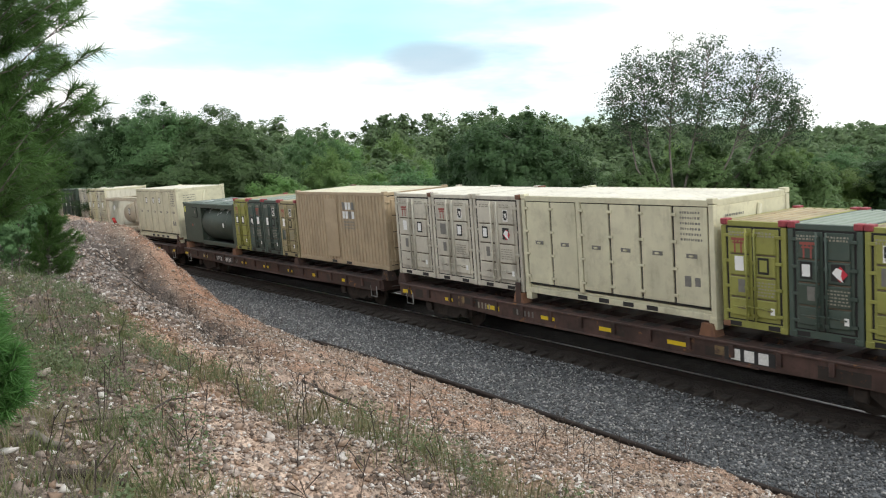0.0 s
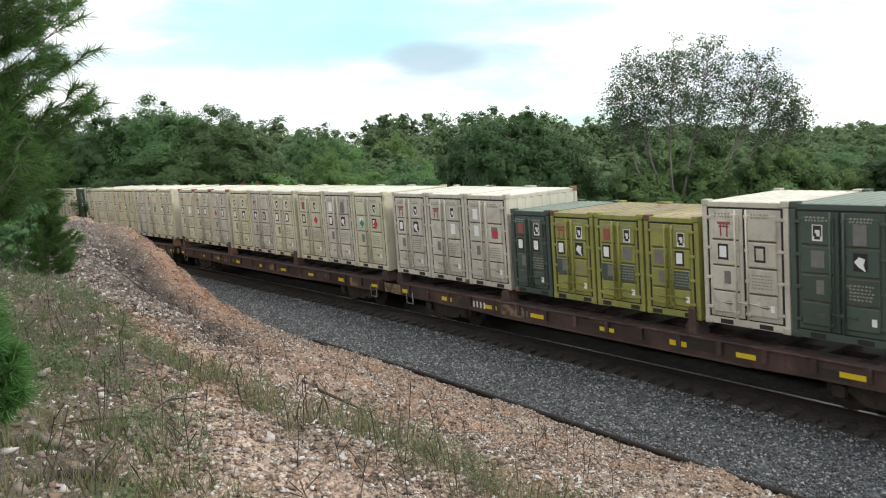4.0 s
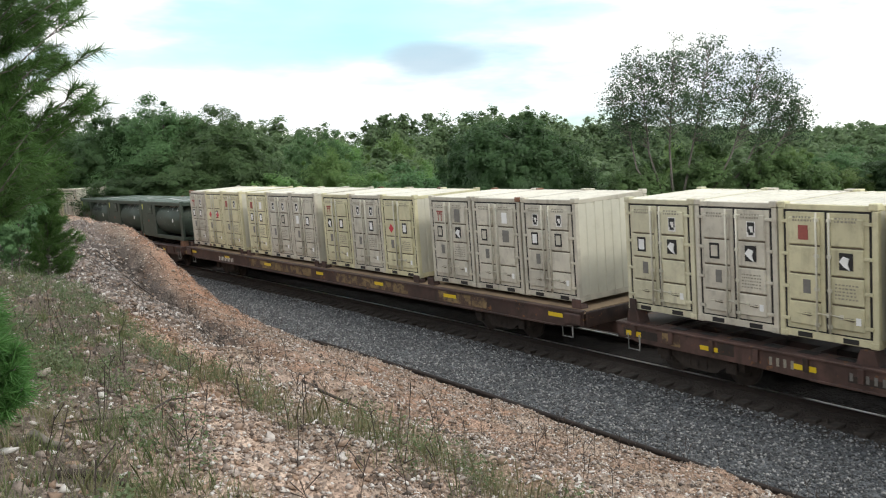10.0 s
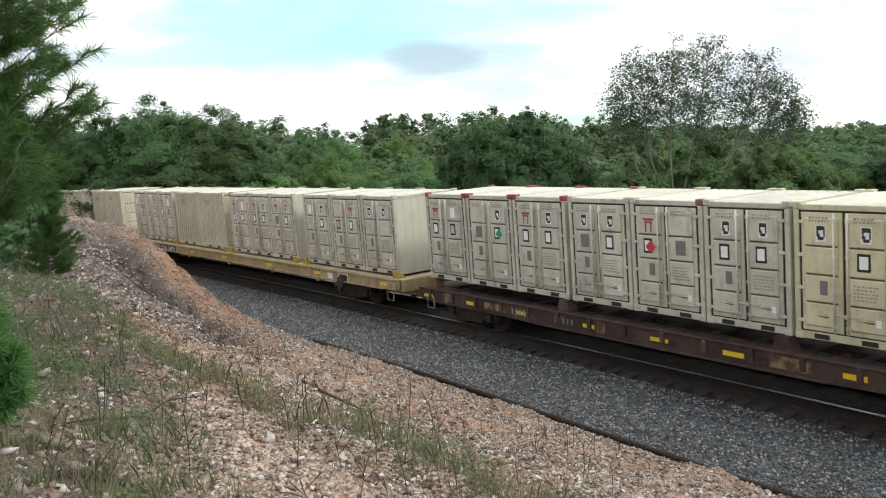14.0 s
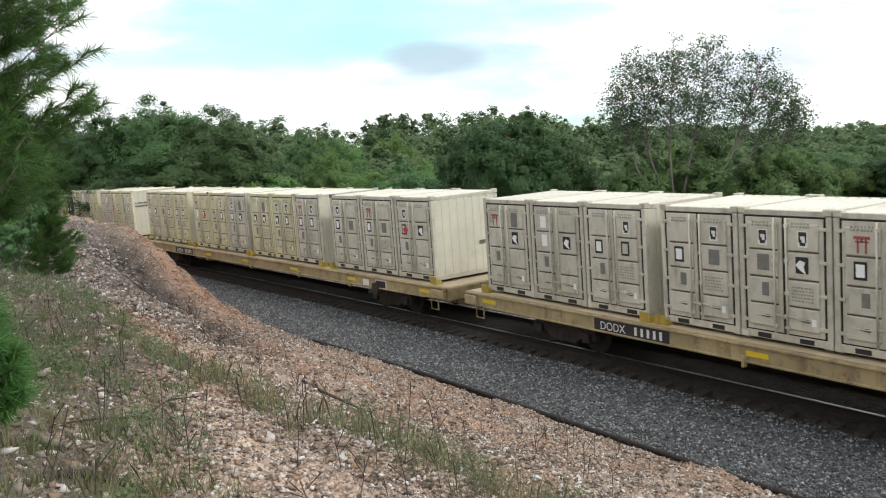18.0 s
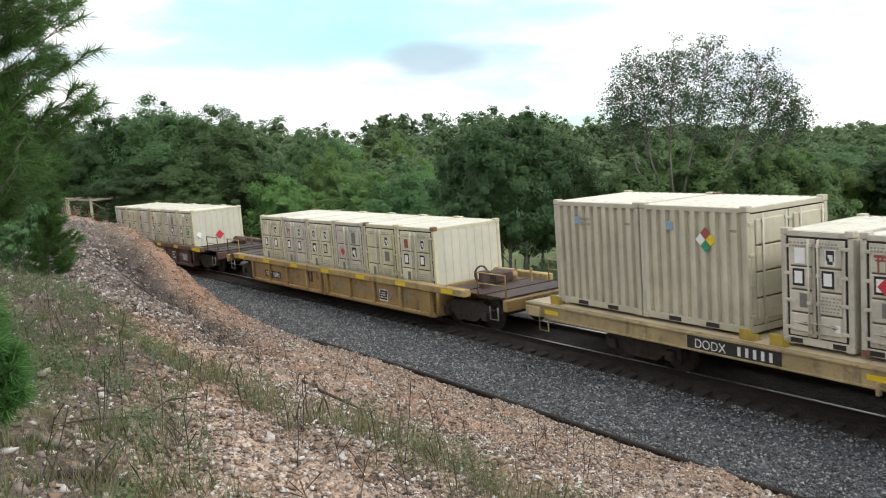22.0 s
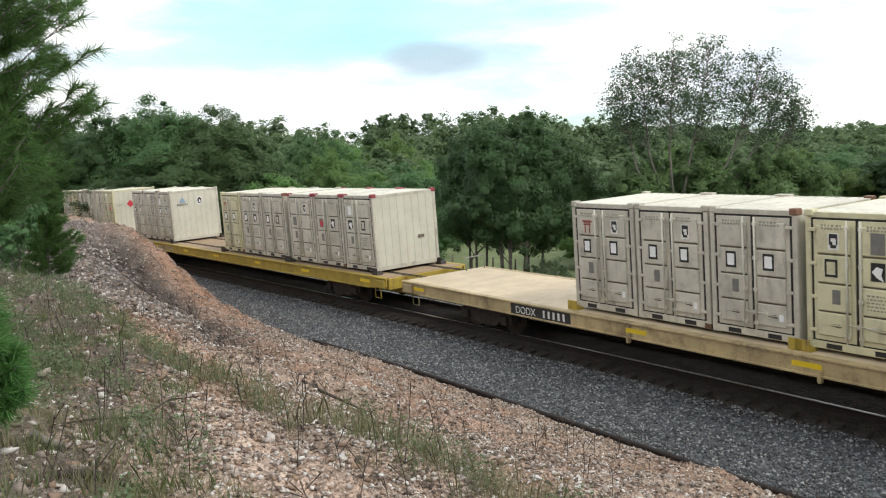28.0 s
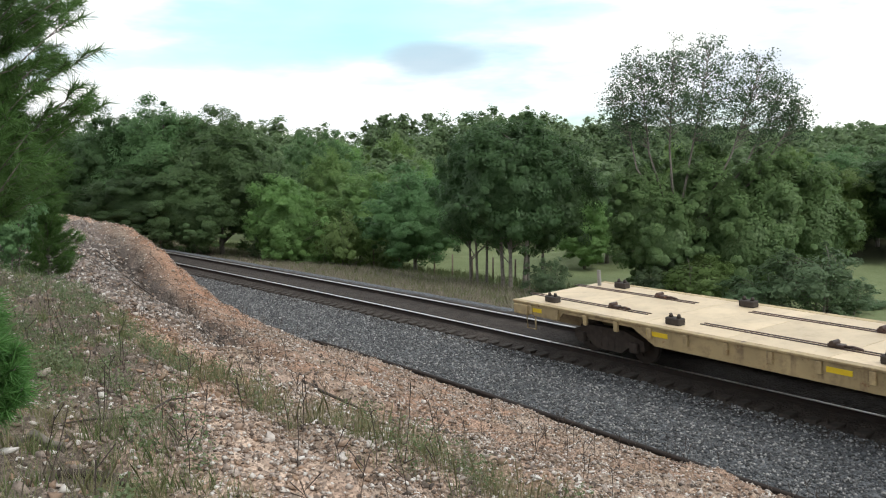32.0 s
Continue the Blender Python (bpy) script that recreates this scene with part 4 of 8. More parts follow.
    if "end_gate" in extra:
        piece("unit_marking", "gate", gate_mark, "red_mark", c, "red stencilled marking", on_end(-0.1, 1.85))
    if "end_label" in extra:
        decal(c, "vent_plate", 0, 0, 0.22, 0.10, "seam", 0, "small rusty end plate").matrix_basis = on_end(0.55, 0.95)
    corners(c, W, D, H, corner or colour, colour)
    return c


def torn_paper(k=1.0):
    return extrude_profile(bmesh.new(), [(-0.10 * k, 0.02 * k), (-0.02 * k, 0.11 * k), (0.09 * k, 0.08 * k), (0.06 * k, -0.02 * k), (0.10 * k, -0.13 * k), (-0.01 * k, -0.07 * k)], -0.012, 0, "y")


def placard_set(c, x, z, mats, y, r=0.17):
    for i, mname in enumerate(mats):
        dx, dz = ((0, r), (r, 0), (0, -r), (-r, 0))[i]
        piece("hazard_placard", ("diamond", r), lambda: diamond(r * 0.95), mname, c, "diamond hazard placard", (x + dx, y, z + dz))


def ribbed_container(L, H, colour, rng, doors_end=True, placards=False, name="shipping_container", doorway=False):
    """A steel box with ribbed long sides; its doors are on the end that leads."""
    D = 2.438
    c = tagged(new(name), "%s steel shipping container with ribbed sides" % {"sand": "grey-sand", "tan": "tan brown", "beige": "pale beige"}[colour], "container", "ribbed shipping containers on the train")
    y = -D / 2
    colour = "rib_sand" if colour == "sand" else colour
    piece("frame", ("frame", L, D, H), lambda: frame_bm(L, D, H), colour, c)
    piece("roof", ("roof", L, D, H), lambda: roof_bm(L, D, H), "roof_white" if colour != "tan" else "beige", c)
    piece("floor", ("cfloor", L, D), lambda: box(-L / 2 + 0.09, L / 2 - 0.09, -D / 2 + 0.09, D / 2 - 0.09, 0.04, 0.14), "dark_steel", c)
    piece("side_wall", ("rib", L, H), lambda: corrugated(L - 0.2, 0.14, H - 0.10, 0.27 if not doorway else 0.20, 0.080 if not doorway else 0.030), colour, c, "", (0, y + 0.012, 0))
    piece("side_wall", ("rib", L, H), lambda: corrugated(L - 0.2, 0.14, H - 0.10, 0.27, 0.036), colour, c, "", Matrix.Translation((0, -y - 0.012, 0)) @ Matrix.Rotation(math.pi, 4, "Z"))
    piece("end_wall", ("endw", D, H, -1), lambda: corrugated(D - 0.20, 0.12, H - 0.10, 0.27, 0.030, -1), colour, c, "", Matrix.Translation((-(L / 2 - 0.012), 0, 0)) @ Matrix.Rotation(-math.pi / 2, 4, "Z"))
    m0 = Matrix.Translation((L / 2 - 0.02, 0, 0)) @ Matrix.Rotation(math.pi / 2, 4, "Z")
    piece("gasket", ("gaske", H), lambda: box(-D / 2 + 0.11, D / 2 - 0.11, 0.02, 0.05, 0.14, H - 0.11), "gasket", c, "", m0)
    dw, dh = (D - 0.27) / 2, H - 0.31
    for sx in (-1, 1):
        d = piece("door", ("doorE", H), lambda: door_bm(dw, dh), colour, c, "", m0 @ Matrix.Translation((sx * (dw / 2 + 0.018), 0, 0.17)))
        for bx in (-0.25, 0.38):
            piece("lock_bar", ("bar", H), lambda: lockbar_bm(dh), "bar_paint" if colour != "tan" else colour, d, "", (bx * dw, 0, 0))
        if rng.random() < 0.7:
            decal(d, "paper_sheet", -0.05, dh * 0.6, 0.2, 0.26, "paper", -0.030, "white paper sheet")
        decal(d, "sticker", 0.25, dh * 0.2, 0.09, 0.13, "paper", -0.030, "small white sticker")
    if doorway:
        decal(c, "side_door", -0.45, 1.22, 0.85, 1.95, colour, y + 0.008, "flush side door", 0.03)
        for i in range(4):
            for j in range(2):
                decal(c, "paper_sheet", 0.42 + 0.20 * i, 1.98 - 0.30 * j, 0.15, 0.24, "paper" if (i + j) % 3 else "plate_grey", y - 0.004, "taped paper sheet")
        piece("stencil", ("wide", 1), lambda: bars(3, 0.7, 0.30, rng), "faded_mark", c, "faded stencilled lines", (0.75, y - 0.004, 1.35))
    if not doorway:
        decal(c, "sticker", -0.55, H - 0.42, 0.20, 0.18, "pale_blue", y - 0.004, "faded pale blue sticker")
        decal(c, "sticker", L / 2 - 0.32, H - 0.45, 0.16, 0.05, "faded_mark", y - 0.004, "small faded marking")
    if placards:
        placard_set(c, 0.40, 1.78, ("red_mark", "reflector", "green_mark", "paper"), y - 0.006, 0.13)
    else:
        piece("stencil", ("side", 2), lambda: bars(2, 0.35, 0.22, rng), "faded_mark", c, "faded stencilled lines", (-0.3, y - 0.004, H - 0.45))
    # The fork pockets are only black plates that draw their shade.
    for sx in (-1, 1):
        decal(c, "fork_pocket", sx * 0.5, 0.075, 0.34, 0.09, "gasket", y + 0.012, "black plate for the shade in a fork pocket")
    corners(c, L, D, H, colour)
    return c


def cabinet_container(L, H, rng):
    """A beige 20-foot store with six tall flat doors on its side."""
    D = 2.438
    y = -D / 2
    c = tagged(new("cabinet_container"), "pale beige steel container with six tall flat side doors", "container", "cabinet containers on the train")
    piece("frame", ("frame", L, D, H), lambda: frame_bm(L, D, H, 0.13, 0.13), "beige", c)
    piece("roof", ("roof", L, D, H), lambda: roof_bm(L, D, H), "roof_white", c)
    piece("floor", ("cfloor", L, D), lambda: box(-L / 2 + 0.09, L / 2 - 0.09, -D / 2 + 0.09, D / 2 - 0.09, 0.04, 0.20), "beige", c)
    for sx in (-1, 1):
        piece("end_wall", "flatend", lambda: box(-0.02, 0.02, -D / 2 + 0.12, D / 2 - 0.12, 0.12, H - 0.10), "beige", c, "", (sx * (L / 2 - 0.035), 0, 0))
    piece("end_brace", "ebrace", lambda: tube([(0.02, -0.75, 0.25), (0.02, -0.35, H - 0.2)], 0.05, 6), "beige", c, "", (L / 2, 0.55, 0))
    piece("back_wall", ("backw", L, H), lambda: corrugated(L - 0.20, 0.12, H - 0.10, 0.27, 0.030, -1), "beige", c, "", Matrix.Translation((0, D / 2 - 0.012, 0)) @ Matrix.Rotation(math.pi, 4, "Z"))
    piece("gasket", ("gask", L, H), lambda: box(-L / 2 + 0.12, L / 2 - 0.12, y + 0.05, y + 0.08, 0.24, H - 0.13), "gasket", c)
    n, post = 6, 0.14
    xs = []
    x = -L / 2 + 0.14
    w = (L - 0.28 - post) / n
    for i in range(n):
        if i == 2:
            piece("post", "cpost", lambda: box(-post / 2, post / 2, -0.015, 0.05, 0.2, H - 0.1, bevel=0.01), "beige", c, "", (x + post / 2, y + 0.015, 0))
            x += post
        d = piece("door", ("cabdoor", round(w, 3)), lambda: door_bm(w - 0.062, H - 0.44, True), "beige", c, "", (x + w / 2, y + 0.025, 0.28))
        h = decal(d, "door_handle", 0.02, (H - 0.42) * 0.50, 0.28, 0.09, "plate_grey", -0.013, "recessed grey handle plate", 0.006)
        decal(h, "grip", 0, 0, 0.10, 0.035, "beige", -0.006, "", 0.03)
        if i in (1, 2, 3) and L > 6.03:
            f = decal(d, "label_frame", 0, (H - 0.42) * 0.78, 0.24, 0.30, "gasket", -0.013, "black label holder")
            decal(f, "paper_sheet", 0, 0, 0.16, 0.22, "paper", -0.004, "white paper sheet")
        if i == 5:
            piece("stencil", "cabtext", lambda: bars(6, w * 0.60, 0.66, rng, 0.42), "plate_grey", d, "black stencilled lines", (0.02, -0.013, (H - 0.42) * 0.80))
            decal(d, "data_plate", -0.1, (H - 0.42) * 0.24, 0.16, 0.22, "plate_grey", -0.013, "grey data plate")
            decal(d, "data_plate", 0.15, (H - 0.42) * 0.24, 0.14, 0.18, "plate_grey", -0.013, "grey data plate")
        x += w
    piece("stencil", "cabend", lambda: bars(6, 0.62, 0.66, rng, 0.40), "plate_grey", c, "black stencilled lines", Matrix.Translation((L / 2 - 0.010, -0.55, H - 0.62)) @ Matrix.Rotation(math.pi / 2, 4, "Z"))
    for sx in (-1, 1):
        for sy in (-1, 1):
            piece("leg", "cleg", lambda: box(-0.10, 0.10, -0.10, 0.10, -0.16, 0.02, bevel=0.015), "beige", c, "", (sx * (L / 2 - 0.1), sy * (D / 2 - 0.1), 0.0))
    # Four black plates give the shade of open fork pockets.
    for px in (-0.9, -0.2, 0.55, 1.25):
        decal(c, "fork_pocket", px, 0.09, 0.32, 0.10, "gasket", y + 0.012, "black plate for the shade in a fork pocket")
    corners(c, L, D, H, "beige")
    return c


def text_mesh(body, size):
    cu = bpy.data.curves.new("lettering", "FONT")
    cu.body, cu.size, cu.extrude, cu.align_x = body, size, 0.001, "CENTER"
    ob = new("lettering", cu)
    me = bpy.data.meshes.new_from_object(ob.evaluated_get(bpy.context.evaluated_depsgraph_get()))
    bpy.data.objects.remove(ob)
    bpy.data.curves.remove(cu)
    return me


def ring_bm(r0, r1, z0, z1, n=28, axis_x=True):
    bm = bmesh.new()
    rows = []
    for t in [2 * math.pi * k / n for k in range(n)]:
        c, s_ = math.cos(t), math.sin(t)
        rows.append([bm.verts.new((x, r * c, r * s_)) for r, x in ((r0, z0), (r1, z0), (r1, z1), (r0, z1))])
    for k in range(n):
        a, b = rows[k], rows[(k + 1) % n]
        for i in range(4):
            bm.faces.new((a[i], a[(i + 1) % 4], b[(i + 1) % 4], b[i]))
    bmesh.ops.recalc_face_normals(bm, faces=bm.faces)
    return bm


def barrel_bm(L, r, n=28, dish=0.28):
    bm = bmesh.new()
    prof = [(-L / 2, 0.02), (-L / 2 + 0.03, r * 0.55), (-L / 2 + 0.10, r * 0.82), (-L / 2 + dish, r), (0, r), (L / 2 - dish, r), (L / 2 - 0.10, r * 0.82), (L / 2 - 0.03, r * 0.55), (L / 2, 0.02)]
    rings = []
    for x, rr in prof:
        rings.append([bm.verts.new((x, rr * math.cos(2 * math.pi * k / n), rr * math.sin(2 * math.pi * k / n))) for k in range(n)])
    for a, b in zip(rings, rings[1:]):
        for k in range(n):
            f = bm.faces.new((a[k], a[(k + 1) % n], b[(k + 1) % n], b[k]))
            f.smooth = True
    bm.faces.new(rings[0])
    bm.faces.new(rings[-1])
    bmesh.ops.recalc_face_normals(bm, faces=bm.faces)
    return bm


def flake_bm(rng, x0, x1, r):
    """A ragged sheet on the upper side of a barrel of radius r, its lower edge torn."""
    bm = bmesh.new()
    n = 9
    cols = []
    for i in range(n):
        x = x0 + (x1 - x0) * i / (n - 1)
        lo = 62 - rng.uniform(0, 34) * (1 if 0 < i < n - 1 else 0.1)
        cols.append([bm.verts.new((x, -r * math.cos(radians(a)), r * math.sin(radians(a)))) for a in (lo, (lo + 74) / 2, 74)])
    for a, b in zip(cols, cols[1:]):
        for j in range(2):
            bm.faces.new((a[j], b[j], b[j + 1], a[j + 1]))
    return bm


def blot_bm(rng, w, d):
    """A flat ragged blot."""
    bm = bmesh.new()
    n = 14
    vs = []
    for i in range(n):
        k = rng.uniform(0.45, 1.0)
        vs.append(bm.verts.new((w * k * math.cos(2 * math.pi * i / n), d * k * math.sin(2 * math.pi * i / n), 0)))
    bm.faces.new(vs)
    return bm


def water_tank(L, rng, lettered=False):
    """A dark green water tank unit: a closed cabinet and a barrel in an open bay under one flat roof."""
    D, H = 2.438, 1.83
    y = -D / 2
    c = tagged(new("water_tank_unit"), "dark green water tank in a boxed steel frame, scuffed paint", "tank", "green water tanks on the train")
    xc = -L / 2 + L * 0.36
    piece("cabinet", "wcab", lambda: box(-L / 2 + 0.01, xc, y + 0.01, -y - 0.01, 0.04, H - 0.06, bevel=0.012), "tank_green", c)
    bm = bmesh.new()
    for yy in (y + 0.05, -y - 0.05):
        add_box(bm, xc, L / 2, yy - 0.045, yy + 0.045, 0.0, 0.17, 0.01)
        add_box(bm, xc, L / 2, yy - 0.045, yy + 0.045, H - 0.20, H - 0.06, 0.01)
        add_box(bm, L / 2 - 0.34, L / 2, yy - 0.045, yy + 0.045, 0.17, H - 0.20, 0.01)
    add_box(bm, L / 2 - 0.12, L / 2, y + 0.1, -y - 0.1, 0, 0.15)
    add_box(bm, L / 2 - 0.12, L / 2, y + 0.1, -y - 0.1, H - 0.2, H - 0.06)
    add_box(bm, -L / 2, xc, y + 0.1, -y - 0.1, 0, 0.10)
    part("frame", bm, "tank_green", c)
    # Two black sheets are added to darken the bay as its shade would.
    part("bay_liner", box(xc, L / 2 - 0.3, -0.02, 0.02, 0.1, H - 0.1), "gasket", c, "black sheet for the shade inside the bay", (0, 0.55, 0))
    part("bay_floor", box(xc, L / 2 - 0.02, y + 0.06, -y - 0.06, 0.02, 0.06), "gasket", c, "black sheet for the shade under the barrel")
    piece("barrel", "wbar", lambda: barrel_bm(L * 0.70, 0.80, 32, 0.14), "tank_green", c, "", (L / 2 - L * 0.39, y + 0.83, 0.92))
    bm = bmesh.new()
    add_box(bm, -L / 2, L / 2, y, -y, H - 0.06, H, 0.01)
    for a, b in ((-0.42, -0.16), (-0.10, 0.14), (0.19, 0.44)):
        add_box(bm, L * a, L * b, y + 0.2, -y - 0.2, H, H + 0.022)
    part("roof", bm, "tank_roof", c, "flat panelled roof")
    for k in range(3):
        x0 = L * (-0.10 + 0.17 * k) + rng.uniform(-0.2, 0.2)
        part("bare_patch", flake_bm(rng, x0, x0 + rng.uniform(0.5, 1.1), 0.806), "bare_flake", c, "pale primer where the paint has flaked", (0, y + 0.83, 0.92))
        part("bare_patch", blot_bm(rng, rng.uniform(0.25, 0.6), rng.uniform(0.15, 0.4)), "bare_flake", c, "pale patch on the roof", (L * (-0.3 + 0.3 * k) + rng.uniform(-0.5, 0.5), rng.uniform(-0.6, 0.6), H + 0.024))
    decal(c, "red_spot", -L / 2 + L * 0.17, H * 0.45, 0.13, 0.10, "red_mark", y + 0.008, "small red spot")
    # A larger black plate behind the hatch paints the shade of its recess.
    decal(c, "hatch_seal", -L / 2 + L * 0.235, H - 0.42, 0.68, 0.48, "gasket", y + 0.009, "black plate for the shaded recess round the hatch", 0.01)
    decal(c, "hatch", -L / 2 + L * 0.235, H - 0.42, 0.62, 0.42, "tank_green", y - 0.002, "small square hatch", 0.03)
    decal(c, "gauge", -L / 2 + L * 0.255, H - 0.40, 0.12, 0.12, "plate_grey", y - 0.033, "round gauge")
    decal(c, "caution_label", -L / 2 + 0.20, H - 0.30, 0.15, 0.26, "pale_yellow", y + 0.008, "pale yellow label")
    for sx in (-1, 1):
        piece("ladder_rung", "rung", lambda: tube([(0, -0.3, 0), (0, 0.3, 0)], 0.016, 5), "tank_green", c, "", (L / 2 + 0.02, -0.6, 0.75 + 0.35 * sx))
    piece("emblem", "wdot", lambda: shield(0.15, 0.2), "white_mark", c, "round white spot", (L * 0.27, -1.196, 0.92))
    if lettered:
        for body, a in (("POTABLE WATER", 22.0), ("ONLY", 2.0)):
            me = text_mesh(body, 0.27)
            a = radians(a)
            me.materials.append(M["black_mark"])
            put("lettering", me, c, "black stencilled words", Matrix.Translation((L * 0.03, -0.389 - 0.812 * math.cos(a) - 0.095 * math.sin(a), 0.92 + 0.812 * math.sin(a) - 0.095 * math.cos(a))) @ Matrix.Rotation(math.pi / 2 - a, 4, "X"))
    corners(c, L, D, H, "tank_green")
    return c


def fuel_tank(L, rng):
    """A tan tank barrel in an open 20-foot frame."""
    D, H = 2.438, 1.92
    y = -D / 2
    c = tagged(new("fuel_tank_frame"), "tan fuel tank barrel inside an open steel frame", "tank", "framed fuel tanks on the train")
    piece("frame", "fframe", lambda: frame_bm(L, D, H, 0.15, 0.13), "frame_tan", c)
    piece("barrel", "fbar", lambda: barrel_bm(L * 0.76, 0.60, 32, 0.22), "tan_tank", c, "", (L * 0.045, 0, 0.97))
    for yy in (-0.95, 0.95):
        piece("lower_beam", "flob", lambda: box(-L / 2 + 0.15, L / 2 - 0.15, -0.05, 0.05, 0.26, 0.38, bevel=0.01), "frame_tan", c, "", (0, yy, 0))
    piece("end_plate", "fepl", lambda: box(-0.02, 0.02, -0.5, 0.5, 0.4, 0.95, bevel=0.008), "frame_tan", c, "", (L * 0.455, 0, 0))
    for x in (-0.17, 0.14, 0.36):
        piece("saddle_strap", "fstrap", lambda: ring_bm(0.604, 0.635, -0.04, 0.04), "tan_tank", c, "", (L * x, 0, 0.97))
        piece("saddle", "fsad", lambda: box(-0.08, 0.08, -0.95, 0.95, 0.1, 0.42, bevel=0.01), "frame_tan", c, "", (L * x, 0, 0))
    for yy in (-0.55, 0.55):
        piece("walkway", "fwalk", lambda: box(-L / 2 + 0.12, L / 2 - 0.12, -0.19, 0.19, H - 0.035, H - 0.005), "frame_tan", c, "", (0, yy, 0))
    for z in (0.45, 0.75, 1.05, 1.35, 1.65):
        piece("ladder_rung", "frung", lambda: box(-0.17, 0.17, -0.02, 0.02, -0.015, 0.015), "frame_tan", c, "", (L / 2 - 0.42, y + 0.04, z))
    piece("ladder_rail", "frail", lambda: box(-0.02, 0.02, -0.025, 0.025, 0.15, H - 0.1), "frame_tan", c, "", (L / 2 - 0.60, y + 0.04, 0))
    for a in (-1, 1):
        piece("end_brace", ("fbrace", a), lambda: tube([(0, -1.08, 0.15 if a > 0 else H - 0.2), (0, -0.35, 1.05 if a > 0 else H - 0.75)], 0.035, 6), "frame_tan", c, "", (L / 2 - 0.1, 0, 0))
    piece("pipe", "fpipe", lambda: tube([(-0.9, 0, 0), (0.9, 0, 0)], 0.05, 8), "frame_tan", c, "", (-L / 2 + 1.1, y + 0.12, 0.30))
    e = piece("fire_extinguisher", "fext", lambda: barrel_bm(0.55, 0.09, 12, 0.08), "red_ext", c, "red fire extinguisher", Matrix.Translation((-L / 2 + 0.55, y + 0.22, 0.58)) @ Matrix.Rotation(radians(38), 4, "Y"))
    piece("fire_extinguisher", "fext", lambda: barrel_bm(0.55, 0.09, 12, 0.08), "red_ext", c, "red fire extinguisher", Matrix.Translation((L / 2 + 0.02, y + 0.32, 0.62)) @ Matrix.Rotation(radians(90), 4, "Y"))
    f = decal(c, "label_frame", -0.12 * L, 1.12, 0.26, 0.40, "gasket", -0.60, "black label holder")
    decal(f, "paper_sheet", 0, 0, 0.17, 0.30, "paper", -0.004, "white paper sheet")
    piece("hazard_placard", ("diamond", 0.2), lambda: diamond(0.2), "paper", c, "diamond hazard placard", (-L / 2 + 0.55, y + 0.30, 1.35))
    corners(c, L, D, H, "frame_tan")
    return c


M["pale_blue"] = plain("faded_blue_sticker", (0.24, 0.33, 0.42), 0.6, 0, 0.15)
# Brown of the door grooves: their dirt and their shade in one colour.
M["seam"] = plain("groove_shade_and_dirt", (0.13, 0.105, 0.075), 0.85, 0, 0.4, 7)
M["placard_red"] = plain("red_placard", (0.52, 0.03, 0.05), 0.5, 0, 0.1)
M["grime"] = paint("black_grime", (0.022, 0.017, 0.014), dirt=(0.06, 0.035, 0.022), amount=0.6, rust=0.3, vary=0.4)
M["pale_yellow"] = plain("pale_yellow_label", (0.55, 0.56, 0.12), 0.6, 0, 0.1)
M["tank_roof"] = paint("chalky_green_roof", (0.10, 0.135, 0.112), dirt=(0.24, 0.27, 0.24), amount=0.6, rust=0.16, rust_col=(0.6, 0.62, 0.6), spot=2.0)
M["bar_paint"] = paint("pale_bar_paint", (0.56, 0.535, 0.44), amount=0.3, rust=0.1)
M["tan_tank"] = paint("tan_tank_paint", (0.47, 0.415, 0.31), dirt=(0.26, 0.19, 0.13), amount=0.3, rust=0.03, rough=0.42)


# ================= train: cars =================
WHEELS = []          # (wheelset, car index)


def wheelset_bm():
    bm = bmesh.new()
    for sy in (-1, 1):
        add = barrel_bm(0.13, 0.42, 24, 0.02)
        tmp = bpy.data.meshes.new("t")
        bmesh.ops.rotate(add, verts=add.verts, cent=(0, 0, 0), matrix=Matrix.Rotation(math.pi / 2, 3, "Z"))
        bmesh.ops.translate(add, verts=add.verts, vec=(0, sy * 0.7525, 0))
        add.to_mesh(tmp)
        add.free()
        bm.from_mesh(tmp)
        bpy.data.meshes.remove(tmp)
        for k in range(3):
            a = 2 * math.pi * k / 3
            add_box(bm, 0.22 * math.cos(a) - 0.05, 0.22 * math.cos(a) + 0.05, sy * 0.83 - 0.01, sy * 0.83 + 0.01, 0.22 * math.sin(a) - 0.05, 0.22 * math.sin(a) + 0.05)
    add_tube(bm, [(0, -1.05, 0), (0, 1.05, 0)], 0.085, 10)
    return bm


def bogie_bm():
    bm = bmesh.new()
    for sy in (-1, 1):
        prof = [(-1.15, 0.36), (-1.15, 0.58), (-0.55, 0.74), (0.55, 0.74), (1.15, 0.58), (1.15, 0.36), (0.72, 0.42), (0.42, 0.22), (-0.42, 0.22), (-0.72, 0.42)]
        extrude_profile(bm, prof, sy * 1.0 - 0.09, sy * 1.0 + 0.09, "y")
        for k in (-0.22, 0, 0.22):
            add_tube(bm, [(k, sy * 1.0, 0.28), (k, sy * 1.0, 0.66)], 0.10, 8)
        for k in (-0.875, 0.875):
            add_box(bm, k - 0.13, k + 0.13, sy * 1.12 - 0.05, sy * 1.12 + 0.05, 0.30, 0.54, 0.02)
    add_box(bm, -0.22, 0.22, -1.05, 1.05, 0.45, 0.68, 0.02)
    return bm


def step_bm():
    bm = bmesh.new()
    add_tube(bm, [(-0.17, 0, 0), (-0.17, 0, -0.34), (0.17, 0, -0.34), (0.17, 0, 0)], 0.022, 6)
    return bm


